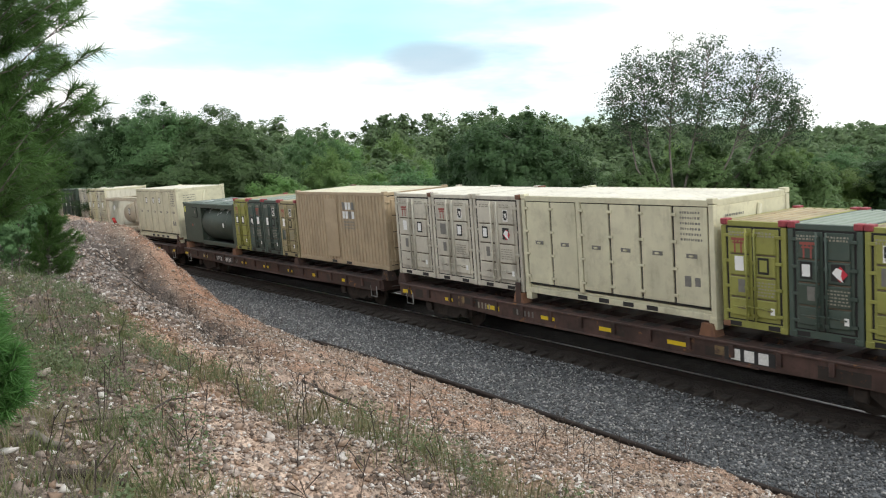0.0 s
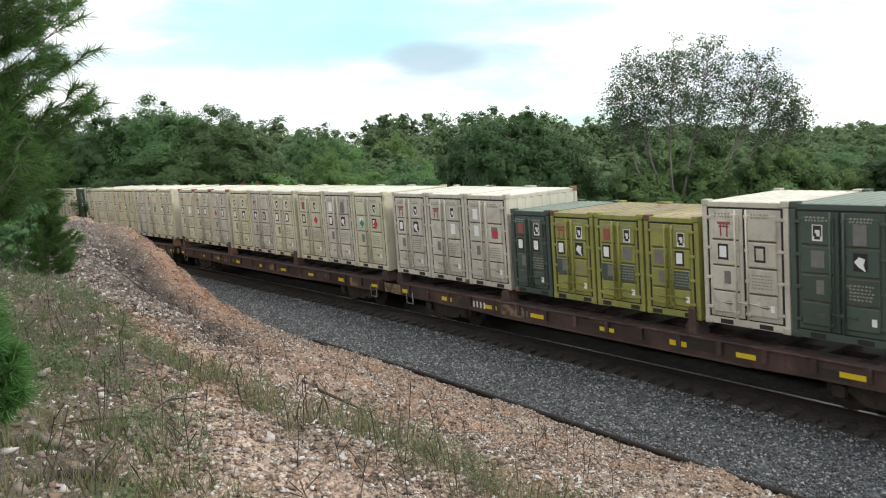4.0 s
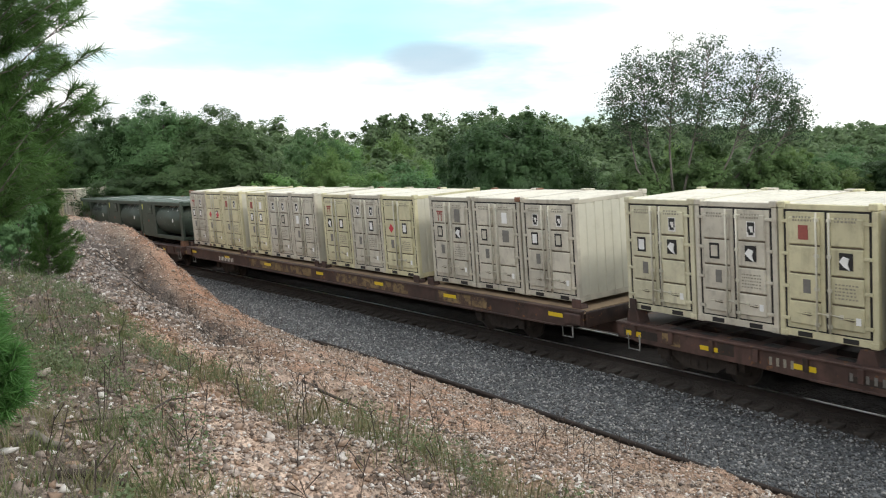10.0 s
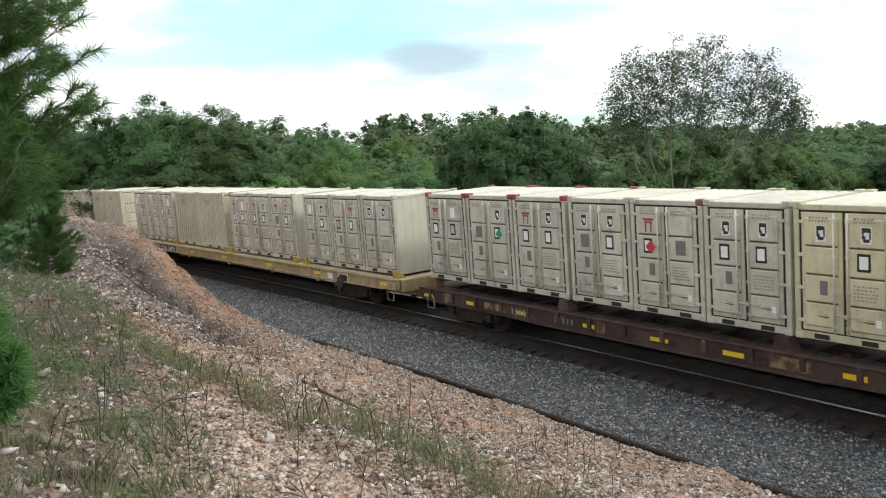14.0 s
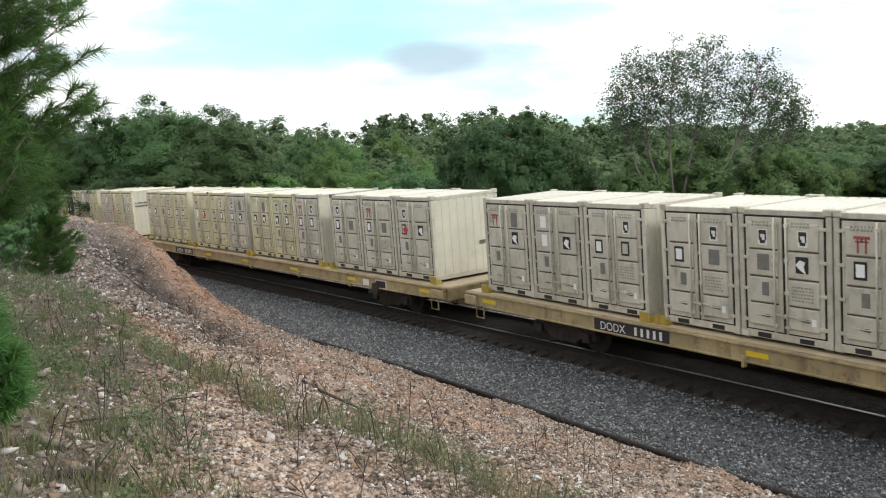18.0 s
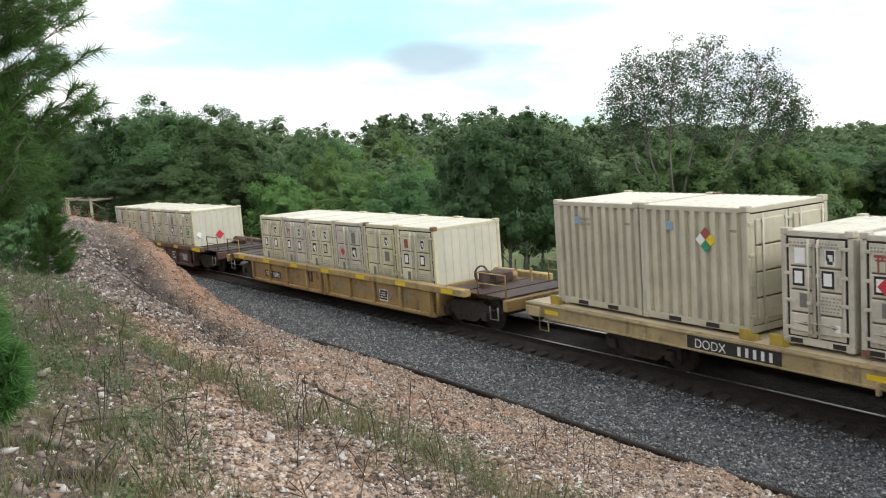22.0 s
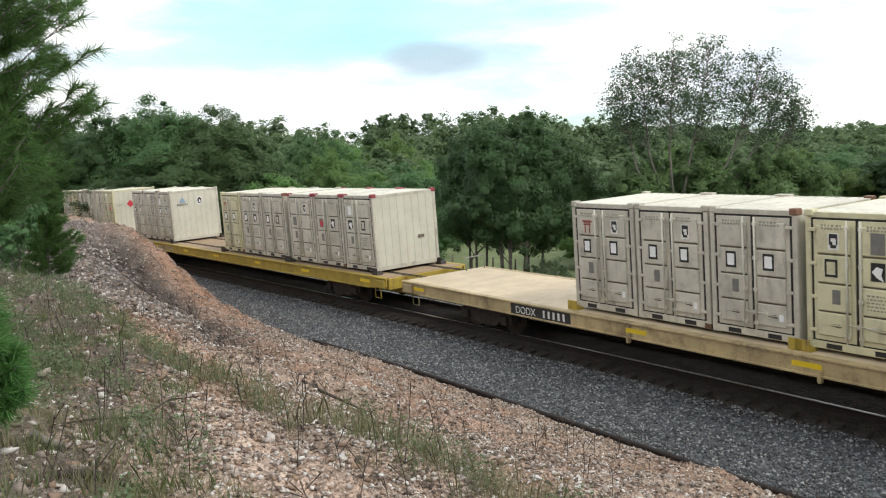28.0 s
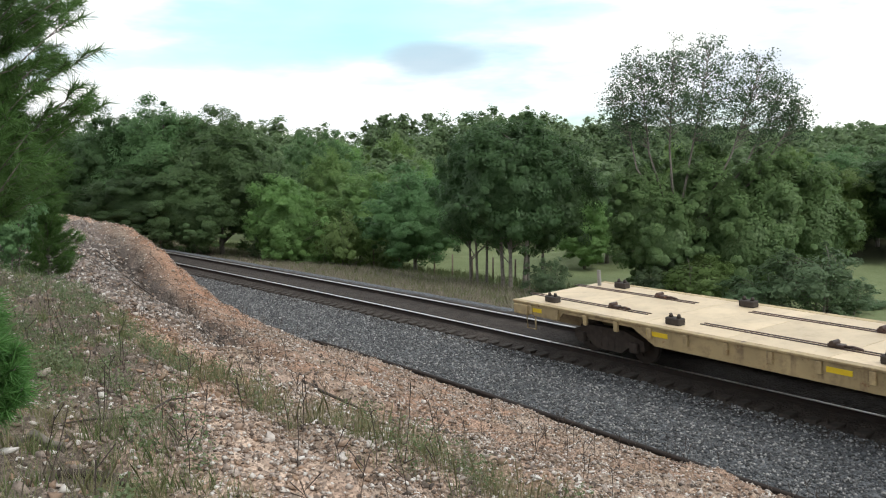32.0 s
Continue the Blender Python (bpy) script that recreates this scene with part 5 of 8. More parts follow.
def coupler_bm():
    bm = bmesh.new()
    add_box(bm, -0.55, 0.30, -0.08, 0.08, -0.08, 0.08, 0.02)
    add_box(bm, 0.22, 0.55, -0.17, 0.15, -0.15, 0.15, 0.04)
    return bm


def hose_bm():
    return tube([(0, 0, 0), (0.18, 0, -0.12), (0.34, 0, -0.32), (0.5, 0, -0.36)], 0.025, 6)


def running_gear(car, ci, half, b, steps, step_y=1.38):
    for sx in (-1, 1):
        bg = piece("bogie", "bogie", bogie_bm, "bogie", car, "grimy cast steel bogie", (sx * b, 0, 0))
        for ax in (-0.875, 0.875):
            w = piece("wheelset", "wheelset", wheelset_bm, "dark_steel", bg, "", (ax, 0, 0.42))
            WHEELS.append((w, ci, ax))
        piece("coupler", "coupler", coupler_bm, "dark_steel", car, "", Matrix.Translation((sx * (half - 0.42), 0, 0.86)) @ Matrix.Rotation(0 if sx > 0 else math.pi, 4, "Z"))
        piece("air_hose", "hose", hose_bm, "galv", car, "", Matrix.Translation((sx * (half - 0.5), -0.25, 0.72)) @ Matrix.Rotation(0 if sx > 0 else math.pi, 4, "Z"))
        for sy in (-1, 1):
            piece("step", "step", step_bm, steps, car, "", (sx * (half - 1.05), sy * step_y, 0.80))
        piece("uncoupling_lever", "lever", lambda: tube([(0, -1.3, 0), (0.05, -0.5, -0.02), (0, 0, 0.05)], 0.016, 5), "galv", car, "", (sx * (half - 0.55), 0, 0.78))


def sill_bm(x0, x1, z0, z1, y, sy, belly=0.0, bx=0.0, cut=0.0):
    """A side sill as a channel: web, proud flanges; belly deepens its middle, cut lifts it over the bogies."""
    bm = bmesh.new()
    if cut:
        prof = [(x0, z0 + 0.14), (x0 + 0.9, z0 + 0.05), (-bx - 1.25, z0 + 0.05), (-bx - 1.05, z0 + cut), (-bx + 1.25, z0 + cut), (-bx + 1.9, z0 - belly), (bx - 1.9, z0 - belly), (bx - 1.25, z0 + cut), (bx + 1.05, z0 + cut), (bx + 1.25, z0 + 0.05), (x1 - 0.9, z0 + 0.05), (x1, z0 + 0.14), (x1, z1), (x0, z1)]
    elif belly:
        prof = [(x0, z0 + 0.12), (x0 + 0.6, z0), (-bx, z0 - 0.0), (-bx + 1.2, z0 - belly), (bx - 1.2, z0 - belly), (bx, z0), (x1 - 0.6, z0), (x1, z0 + 0.12), (x1, z1), (x0, z1)]
    else:
        prof = [(x0, z0 + 0.10), (x0 + 0.9, z0), (x1 - 0.9, z0), (x1, z0 + 0.10), (x1, z1), (x0, z1)]
    extrude_profile(bm, prof, sy * y - 0.02, sy * y + 0.02, "y")
    add_box(bm, x0, x1, min(sy * (y - 0.10), sy * (y + 0.065)), max(sy * (y - 0.10), sy * (y + 0.065)), z1 - 0.035, z1 + 0.012, 0.008)
    if not cut:
        lo = min(q[1] for q in prof)
        add_box(bm, x0 + 0.95 if not belly else -bx + 1.2, x1 - 0.95 if not belly else bx - 1.2, min(sy * (y - 0.06), sy * (y + 0.055)), max(sy * (y - 0.06), sy * (y + 0.055)), lo - 0.005, lo + 0.035, 0.006)
    return bm


def mark_chars(n, w, h, gap=0.6):
    """Plain bars that stand for n painted characters."""
    bm = bmesh.new()
    p = w / n
    for i in range(n):
        x = -w / 2 + (i + 0.5) * p
        add_box(bm, x - p * (1 - gap) / 2, x + p * (1 - gap) / 2, -0.003, 0, -h / 2, h / 2)
    return bm


def slot_rows(L):
    """Flat black squares that paint the shade of openings along both deck plates."""
    bm = bmesh.new()
    k = int(2 * L / 0.78)
    for i in range(k):
        x = -L + 0.9 + i * (2 * L - 1.8) / (k - 1)
        for sy in (-1, 1):
            add_box(bm, x - 0.19, x + 0.19, sy * 1.15 - 0.10, sy * 1.15 + 0.10, 1.0405, 1.0435)
    return bm


def skeleton_car(ci, half, b, rng, slots):
    """60-foot brown container car: open ladder deck, pedestals at the containers' corners."""
    L = half - 0.52
    car = tagged(new("container_flat_car"), "rusty brown 60-foot container flat car with open ladder deck", "rail car", "rail cars of the train")
    y, z0, z1 = 1.36, 0.635, 1.03
    for sy in (-1, 1):
        piece("side_sill", ("sksill", round(L, 1), sy), lambda: sill_bm(-L, L, z0, z1, y, sy, 0.03, 5.2), "rust_brown", car)
    piece("centre_sill", ("skc", round(L, 1)), lambda: box(-L, L, -0.35, 0.35, 0.52, 0.95, bevel=0.02), "rust_brown", car)
    n = 17
    for i in range(n):
        x = -L + 0.35 + i * (2 * L - 0.7) / (n - 1)
        piece("cross_bearer", "skx", lambda: box(-0.11, 0.11, -y + 0.02, y - 0.02, 0.80, 1.0), "rust_brown", car, "", (x, 0, 0))
        piece("stake_pocket", "skp", lambda: box(-0.055, 0.055, -0.05, 0.02, -0.13, 0.13, bevel=0.01), "rust_brown", car, "", (x + 0.2, -y - 0.02, 0.87))
    for sx in (-1, 1):
        piece("end_sill", "ske", lambda: box(-0.10, 0.10, -y, y, 0.66, 1.04, bevel=0.02), "rust_brown", car, "", (sx * (L - 0.1), 0, 0))
        piece("brake_platform", "skb", lambda: box(-0.5, 0.5, -y + 0.05, y - 0.05, 1.0, 1.045), "rust_brown", car, "", (sx * (L - 0.6), 0, 0))
    for sy in (-1, 1):
        piece("deck_plate", ("skdp", round(L, 1), sy), lambda: box(-L + 0.2, L - 0.2, min(sy * 0.98, sy * 1.345), max(sy * 0.98, sy * 1.345), 1.012, 1.040, bevel=0.006), "rust_brown", car)
    # The deck's openings are drawn by their shade, as black squares on the plates.
    piece("deck_slot_row", ("skslm", round(L, 1)), lambda: slot_rows(L), "gasket", car, "rows of black squares for the shade in deck holes")
    # pedestals under the joints of the loads
    for k, x in enumerate(slots):
        for sy in (-1, 1):
            piece("pedestal", "ped", lambda: extrude_profile(bmesh.new(), [(-0.22, 1.0), (0.22, 1.0), (0.13, 1.30), (-0.13, 1.30)], -0.14, 0.14, "y"), rng.choice(("rust_brown", "rust_brown", "rust_post")), car, "", (x, sy * 1.14, 0))
            if rng.random() < 0.5:
                piece("guide", "guide", lambda: box(-0.10, 0.10, -0.015, 0.015, 1.0, 1.56, bevel=0.006), "rust_brown", car, "", (x, sy * 1.27, 0))
    for k in range(9):
        x = -L + 0.45 + k * (2 * L - 0.9) / 8
        if rng.random() < 0.8:
            decal(car, "reflector", x + rng.uniform(-0.2, 0.2), 0.81, rng.choice((0.45, 0.5, 0.38)), rng.choice((0.09, 0.10, 0.11)), "reflector", -y - 0.022, "yellow reflector patch")
        if rng.random() < (0.55 if 3 < ci < 8 else 0.25):
            decal(car, "paint_patch", x + rng.uniform(0.5, 1.3), 0.83, rng.choice((0.3, 0.5, 0.9)), rng.choice((0.18, 0.24, 0.28)), "rust_patch", -y - 0.021, "worn ochre paint patch", 0.003)
    for k in range(7):
        decal(car, "grime_patch", -L + 0.8 + k * (2 * L - 1.6) / 6 + rng.uniform(-0.6, 0.6), rng.choice((0.78, 0.82, 0.86)), rng.choice((0.4, 0.7, 1.0)), rng.choice((0.12, 0.18, 0.24)), "grime", -y - 0.0205, "black grime patch", 0.0025)
    piece("number_marking", ("mk", 4), lambda: mark_chars(4, 0.62, 0.16), "white_mark" if ci in (3, 9) else "faded_mark", car, "worn painted characters as plain bars", (-6.2 if ci == 1 else -4.6, -y - 0.024, 0.82))
    piece("number_marking", ("mk", 5), lambda: mark_chars(5, 0.75, 0.14), "plate_grey", car, "worn painted characters as plain bars", (-2.9, -y - 0.024, 0.82))
    if ci == 0:
        q_ = decal(car, "black_panel", 3.77, 0.815, 1.15, 0.26, "black_panel", -y - 0.0235, "black painted panel", 0.003)
        piece("emblem", "skemb", lambda: mark_chars(3, 0.95, 0.22, 0.3), "white_mark", q_, "three white block shapes", (0, -0.003, 0))
    if ci == 1:
        lettered_panel(car, -4.1, 0.815, 1.95, 0.28, -y - 0.0235, "VTTX")
    running_gear(car, ci, half, b, "galv")
    return car


def flat_car(ci, half, b, rng, style):
    """89-foot flat car. style: brown, tan, yellow or decked."""
    L = half - 0.45
    body, deck, words = {
        "brown": ("rust_brown", "wood_deck", "brown 89-foot flat car with worn ochre patches"),
        "tan": ("car_tan", "deck_tan", "tan 89-foot flat car with smooth side sills"),
        "yellow": ("car_yellow", "wood_deck", "bright yellow 89-foot flat car with a wooden deck"),
        "decked": ("car_tan", "deck_tan", "tan 89-foot flat car with a pale deck and chain tracks")}[style]
    car = tagged(new("flat_car"), words, "rail car", "rail cars of the train")
    y, z1 = 1.50, 1.13
    z0 = {"brown": 0.70, "tan": 0.785, "yellow": 0.76, "decked": 0.76}[style]
    for sy in (-1, 1):
        piece("side_sill", ("flsill", round(L, 1), sy, style), lambda: sill_bm(-L, L, z0, z1, y, sy, 0.06 if style == "decked" else 0.0, b, 0.25 if style == "decked" else 0.0), body, car)
    piece("centre_sill", ("flc", round(L, 1)), lambda: box(-L, L, -0.38, 0.38, 0.40, 1.0, bevel=0.02), body, car)
    if style in ("yellow", "decked", "tan"):
        nb = 12
        for i in range(nb):
            w = 2 * L / nb
            piece("deck_panel", ("fld", round(w, 2)), lambda: box(-w / 2 + 0.006, w / 2 - 0.006, -y + 0.02, y - 0.02, z1 - 0.05, z1 + 0.006, bevel=0.004), deck, car, "", (-L + (i + 0.5) * w, 0, 0))
    else:
        piece("deck", ("fldk", round(L, 1)), lambda: box(-L, L, -y + 0.02, y - 0.02, z1 - 0.06, z1 + 0.004), deck, car)
    for sx in (-1, 1):
        piece("end_sill", ("fle", style), lambda: box(-0.12, 0.12, -y + 0.08, y - 0.08, 0.74, z1 - 0.02, bevel=0.02), body, car, "", (sx * (L - 0.10), 0, 0))
        for sy in (-1, 1):
            piece("corner_block", ("flcb", style), lambda: box(-0.28, 0.28, -0.06, 0.06, -0.13, 0.13, bevel=0.02), body, car, "", (sx * (L - 0.32), sy * (y + 0.02), 0.93))
    if style in ("decked", "yellow"):
        for yy in (-0.75, 0.75):
            for i in range(5):
                x = -L * 0.86 + i * L * 0.43
                for d in (-0.06, 0.06):
                    piece("chain_track", ("flct", style), lambda: box(-2.1 if style == "decked" else -2.85, 2.1 if style == "decked" else 2.85, -0.022, 0.022, 0, 0.014), "gasket" if style == "yellow" else "rust_brown", car, "dark recessed chain track", (x, yy + d, z1 + 0.007))
                if style == "decked":
                    piece("tie_down", "fltd", lambda: tie_down_bm(), "rust_brown", car, "rusty tie-down winch", (x + 1.0, yy, z1 + 0.012))
    if style == "decked":
        for i in range(26):
            piece("stake_pocket", "flsp", lambda: box(-0.06, 0.06, -0.05, 0.02, -0.13, 0.10, bevel=0.01), body, car, "", (-L + 0.7 + i * (2 * L - 1.4) / 25, -y - 0.02, 0.98))
        for x in (-12.2, -8.2, -3.4):
            for yy in (-1.15, 1.15):
                piece("deck_chock", "fldc", deck_chock_bm, "dark_steel", car, "dark steel container lock", (x, yy, z1 + 0.006))
        for x in (-2.6, -0.4, 1.6, 3.4, 5.2, 6.6, 8.4):
            piece("under_bracket", "flub", lambda: extrude_profile(bmesh.new(), [(-0.10, 0.0), (0.12, 0.0), (0.06, -0.16), (-0.03, -0.20), (-0.07, -0.12)], -0.04, 0.04, "y"), body, car, "", (x, -y + 0.02, z0 - 0.02))
        piece("marker_post", "flmp", lambda: box(-0.05, 0.05, -0.03, 0.03, 0, 0.42, bevel=0.008), "galv", car, "", (-L + 0.35, y - 0.45, z1))
    if style == "tan":
        for sx in (-1, 1):
            piece("handrail", "flhr", lambda: tube([(0, -0.35, 0), (0, -0.35, 0.42), (0, 0.35, 0.42), (0, 0.35, 0)], 0.018, 6), "galv", car, "", (sx * (L - 0.25), 1.0, z1))
    n = 7
    for k in range(n):
        x = -L + 1.0 + k * (2 * L - 2) / (n - 1)
        if (style == "tan" and -9.2 < x < -5.4) or (style == "decked" and -4.0 < x < 0.0):
            continue
        decal(car, "reflector", x + rng.uniform(-0.3, 0.3), z1 - 0.17, rng.choice((0.5, 0.6)), 0.10, "reflector", -y - 0.022, "yellow reflector patch")
    if style == "tan":
        for x in (-4.2, 0.4, 4.6, 8.3):
            piece("pipe_bracket", "flbk", lambda: box(-0.035, 0.035, -0.05, 0.05, -0.12, 0.10, bevel=0.008), body, car, "", (x, -y - 0.04, z0 + 0.02))
        piece("brake_valve", "flbv", lambda: extrude_profile(bmesh.new(), [(-0.36, -0.22), (-0.30, -0.05), (-0.12, -0.02), (-0.06, 0.14), (0.08, 0.18), (0.20, 0.06), (0.22, -0.14), (0.06, -0.20), (-0.16, -0.14)], -0.10, 0.08, "y"), "bogie", car, "dark brake equipment", (9.9, -y - 0.02, z0 + 0.02))
        decal(car, "data_plate", L - 3.4, z1 - 0.20, 0.63, 0.27, "white_mark", -y - 0.0195, "white frame of the data panel", 0.002)
        lettered_panel(car, -7.2, z1 - 0.185, 2.25, 0.29, -y - 0.0215, "DODX")
        decal(car, "data_plate", L - 3.4, z1 - 0.20, 0.55, 0.21, "black_panel", -y - 0.022, "black data panel")
        decal(car, "data_plate", L - 4.3, z1 - 0.20, 0.35, 0.20, "white_mark", -y - 0.022, "worn white data panel")
    if style == "decked":
        lettered_panel(car, -2.0, z1 - 0.20, 2.3, 0.29, -y - 0.0215, "TPOX")
        decal(car, "data_plate", 6.0, z1 - 0.20, 0.5, 0.28, "black_panel", -y - 0.022, "black data panel")
    if style == "yellow":
        decal(car, "paint_patch", -6.8, z1 - 0.20, 2.3, 0.20, "car_tan", -y - 0.0215, "worn tan paint patch", 0.003)
    if style == "brown":
        piece("number_marking", ("mkb", 10), lambda: mark_chars(10, 1.6, 0.16), "white_mark", car, "white painted characters as plain bars", (-L + 4.6, -y - 0.023, z1 - 0.26))
        for x0, w in ((-3.2, 5.2), (3.4, 4.4), (8.3, 2.2)):
            decal(car, "paint_patch", x0, z1 - 0.20, w, 0.28, "rust_patch", -y - 0.021, "worn ochre paint patch", 0.003)
    running_gear(car, ci, half, b, body if style != "brown" else "galv", 1.46)
    return car


def handrail_bm():
    bm = tube([(-0.6, 0, 0), (-0.6, 0, 0.62), (0.6, 0, 0.62), (0.6, 0, 0)], 0.024, 6)
    add_tube(bm, [(-0.6, 0, 0.33), (0.6, 0, 0.33)], 0.018, 6)
    return bm


def scrawl(w, h, n):
    """Looping strokes of spray paint."""
    bm = bmesh.new()
    k = n * 9
    q = [(-w / 2 + w * i / k + 0.07 * w * math.sin(i * 0.9), h / 2 * math.sin(i * 0.71) * (0.6 + 0.4 * math.sin(i * 0.13))) for i in range(k + 1)]
    for (x0, z0), (x1, z1) in zip(q, q[1:]):
        d = Vector((x1 - x0, z1 - z0)).normalized() * 0.016
        vs = [bm.verts.new((x, -0.002, z)) for x, z in ((x0 - d.y, z0 + d.x), (x0 + d.y, z0 - d.x), (x1 + d.y, z1 - d.x), (x1 - d.y, z1 + d.x))]
        bm.faces.new(vs)
    bmesh.ops.recalc_face_normals(bm, faces=bm.faces)
    return bm


def lettered_panel(car, x, z, w, h, y, word):
    """A black panel with a reporting mark and the bars of a number."""
    p = decal(car, "black_panel", x, z, w, h, "black_panel", y, "black painted panel", 0.003)
    if word not in CACHE:
        CACHE[word] = text_mesh(word, h * 0.9)
        CACHE[word].materials.append(M["white_mark"])
    put("lettering", CACHE[word], p, "white painted letters", Matrix.Translation((-w * 0.24, -0.004, -h * 0.32)) @ Matrix.Rotation(math.pi / 2, 4, "X"))
    piece("number_marking", ("mk5", h), lambda: mark_chars(5, w * 0.40, h * 0.62), "white_mark", p, "white painted characters as plain bars", (w * 0.235, -0.003, 0))


def deck_chock_bm():
    bm = box(-0.20, 0.20, -0.10, 0.10, 0, 0.15, bevel=0.02)
    for x in (-0.11, 0.11):
        add_tube(bm, [(x, 0, 0.15), (x, 0, 0.23)], [0.055, 0.03], 6)
    return bm


def tie_down_bm():
    bm = bmesh.new()
    add_box(bm, -0.16, 0.16, -0.07, 0.07, 0, 0.07, 0.015)
    add_tube(bm, [(-0.05, -0.1, 0.08), (-0.05, 0.1, 0.08)], 0.05, 8)
    add_tube(bm, [(0.12, 0, 0.03), (0.3, 0.02, 0.05), (0.5, 0, 0.03)], 0.025, 5)
    return bm


def chock(colour):
    def build():
        bm = extrude_profile(bmesh.new(), [(-0.17, 0), (0.17, 0), (0.13, 0.10), (-0.13, 0.10)], -0.10, 0.10, "y")
        add_box(bm, -0.15, 0.15, -0.12, -0.09, 0, 0.22, 0.01)
        return bm
    return build


def well_car(ci, half, b, rng, colour):
    """Well car: deep side walls, the load low between the bogies, open end platforms."""
    body = "well_tan" if colour == "tan" else "well_brown"
    car = tagged(new("well_car"), ("ochre yellow" if colour == "tan" else "dark brown") + " well car with deep side walls, open end platforms", "rail car", "rail cars of the train")
    W, y = 6.22, 1.50
    rim = "well_rim" if colour == "tan" else "rim_brown"
    for sy in (-1, 1):
        piece("side_wall", ("wsw", sy), lambda: extrude_profile(bmesh.new(), [(-W, 0.34), (W, 0.34), (W, 1.02), (-W, 1.02)], sy * y - 0.02, sy * y + 0.02, "y"), body, car)
        piece("top_chord", ("wtc", sy), lambda: box(-W - 1.7, W + 1.7, sy * y - 0.12, sy * y + 0.12, 1.00, 1.20, bevel=0.02), rim, car)
        piece("bottom_chord", ("wbc", sy), lambda: box(-W, W, sy * y - 0.07, sy * y + 0.07, 0.25, 0.36, bevel=0.02), body, car)
        for i in range(9):
            x = -W + 0.06 + i * (2 * W - 0.12) / 8
            if colour == "brown" and sy < 0 and 0.8 < x < 2.8:
                continue
            piece("side_post", "wsp", lambda: box(-0.07, 0.07, -0.05, 0.05, 0.34, 1.02, bevel=0.015), body, car, "", (x, sy * (y + 0.05), 0))
    piece("well_floor", "wfl", lambda: box(-W, W, -y, y, 0.22, 0.31), body, car)
    for sx in (-1, 1):
        e = sx * (W + (half - 0.5 - W) / 2)
        l = (half - 0.5 - W) / 2
        piece("bulkhead", "wbh", lambda: box(-0.06, 0.06, -y + 0.1, y - 0.1, 0.25, 1.1), body, car, "", (sx * W, 0, 0))
        piece("end_frame", ("wef", round(l, 2)), lambda: box(-l, l, -0.45, 0.45, 0.70, 1.02, bevel=0.03), body, car, "", (e, 0, 0))
        for k in range(3):
            piece("platform_grating", ("wpg", round(l, 2)), lambda: box(-l * 0.27, l * 0.27, -1.25, 1.25, 1.03, 1.065), "grime" if colour == "brown" else "rust_brown", car, "", (e + (k - 1) * l * 0.62, 0, 0))
        piece("end_sill", "wes", lambda: box(-0.09, 0.09, -1.35, 1.35, 0.72, 1.02, bevel=0.02), body, car, "", (sx * (half - 0.55), 0, 0))
        for sy in (-1, 1):
            piece("handrail", "whr", lambda: handrail_bm(), rim, car, "", (sx * (half - 1.15), sy * 1.28, 1.05))
    if colour == "tan":
        piece("brake_stand", "wbs", lambda: box(-0.10, 0.10, -0.14, 0.14, 1.03, 1.55, bevel=0.03), "rust_brown", car, "rusty brake stand", (W + 1.25, -0.55, 0))
        piece("brake_wheel", "wbw", lambda: ring_bm(0.20, 0.24, -0.02, 0.02, 18), "rust_brown", car, "rusty brake wheel", (W + 1.12, -0.55, 1.45))
        piece("gear_box", "wgb", lambda: box(-0.28, 0.28, -0.35, 0.35, 1.05, 1.38, bevel=0.05), "rust_brown", car, "rusty gear housing", (W + 0.75, 0.35, 0))
    piece("air_tank", "wat", lambda: barrel_bm(1.0, 0.16, 14, 0.08), rim, car, "", (W + 0.55, 0.75, 1.22))
    for x in (-0.3, 0.35):
        piece("platform_post", "wpp", lambda: box(-0.03, 0.03, -0.03, 0.03, 1.05, 1.45, bevel=0.006), rim, car, "", (W + 1.2 + x, 0.9, 0))
    for k in range(7):
        x = -W - 0.9 + k * (2 * W + 1.8) / 6
        decal(car, "reflector", x, 1.10, 0.55, 0.13, "reflector", -y - 0.122, "yellow reflector patch")
    def framed(x, z, w, h):
        f = decal(car, "data_plate", x, z, w, h, "white_mark", -y - 0.0215, "white framed data panel", 0.003)
        g_ = decal(f, "black_panel", 0, 0, w - 0.07, h - 0.07, "black_panel", -0.003, "black painted panel", 0.003)
        piece("stencil", ("frm", w), lambda: bars(3, w - 0.16, h - 0.14, random.Random(3), 0.5), "white_mark", g_, "white stencilled lines", (0, -0.003, 0))
    if colour == "tan":
        lettered_panel(car, -4.45, 0.60, 1.36, 0.26, -y - 0.0215, "TPEX")
        piece("number_marking", ("mk40", 2), lambda: mark_chars(2, 0.46, 0.36, 0.35), "black_mark", car, "black painted characters as plain bars", (-1.32, -y - 0.023, 0.78))
        for x, k_, w_ in ((-2.85, 6, 0.8), (-1.75, 4, 0.5), (0.95, 5, 0.9), (2.3, 5, 0.9), (3.55, 7, 1.0), (4.9, 5, 0.7), (-5.6, 4, 0.6)):
            piece("graffiti", ("scrawl", k_, w_), lambda: scrawl(w_, 0.30, k_), "galv", car, "pale scrawled paint", (x, -y - 0.0235, 0.72))
        framed(3.58, 0.62, 0.48, 0.36)
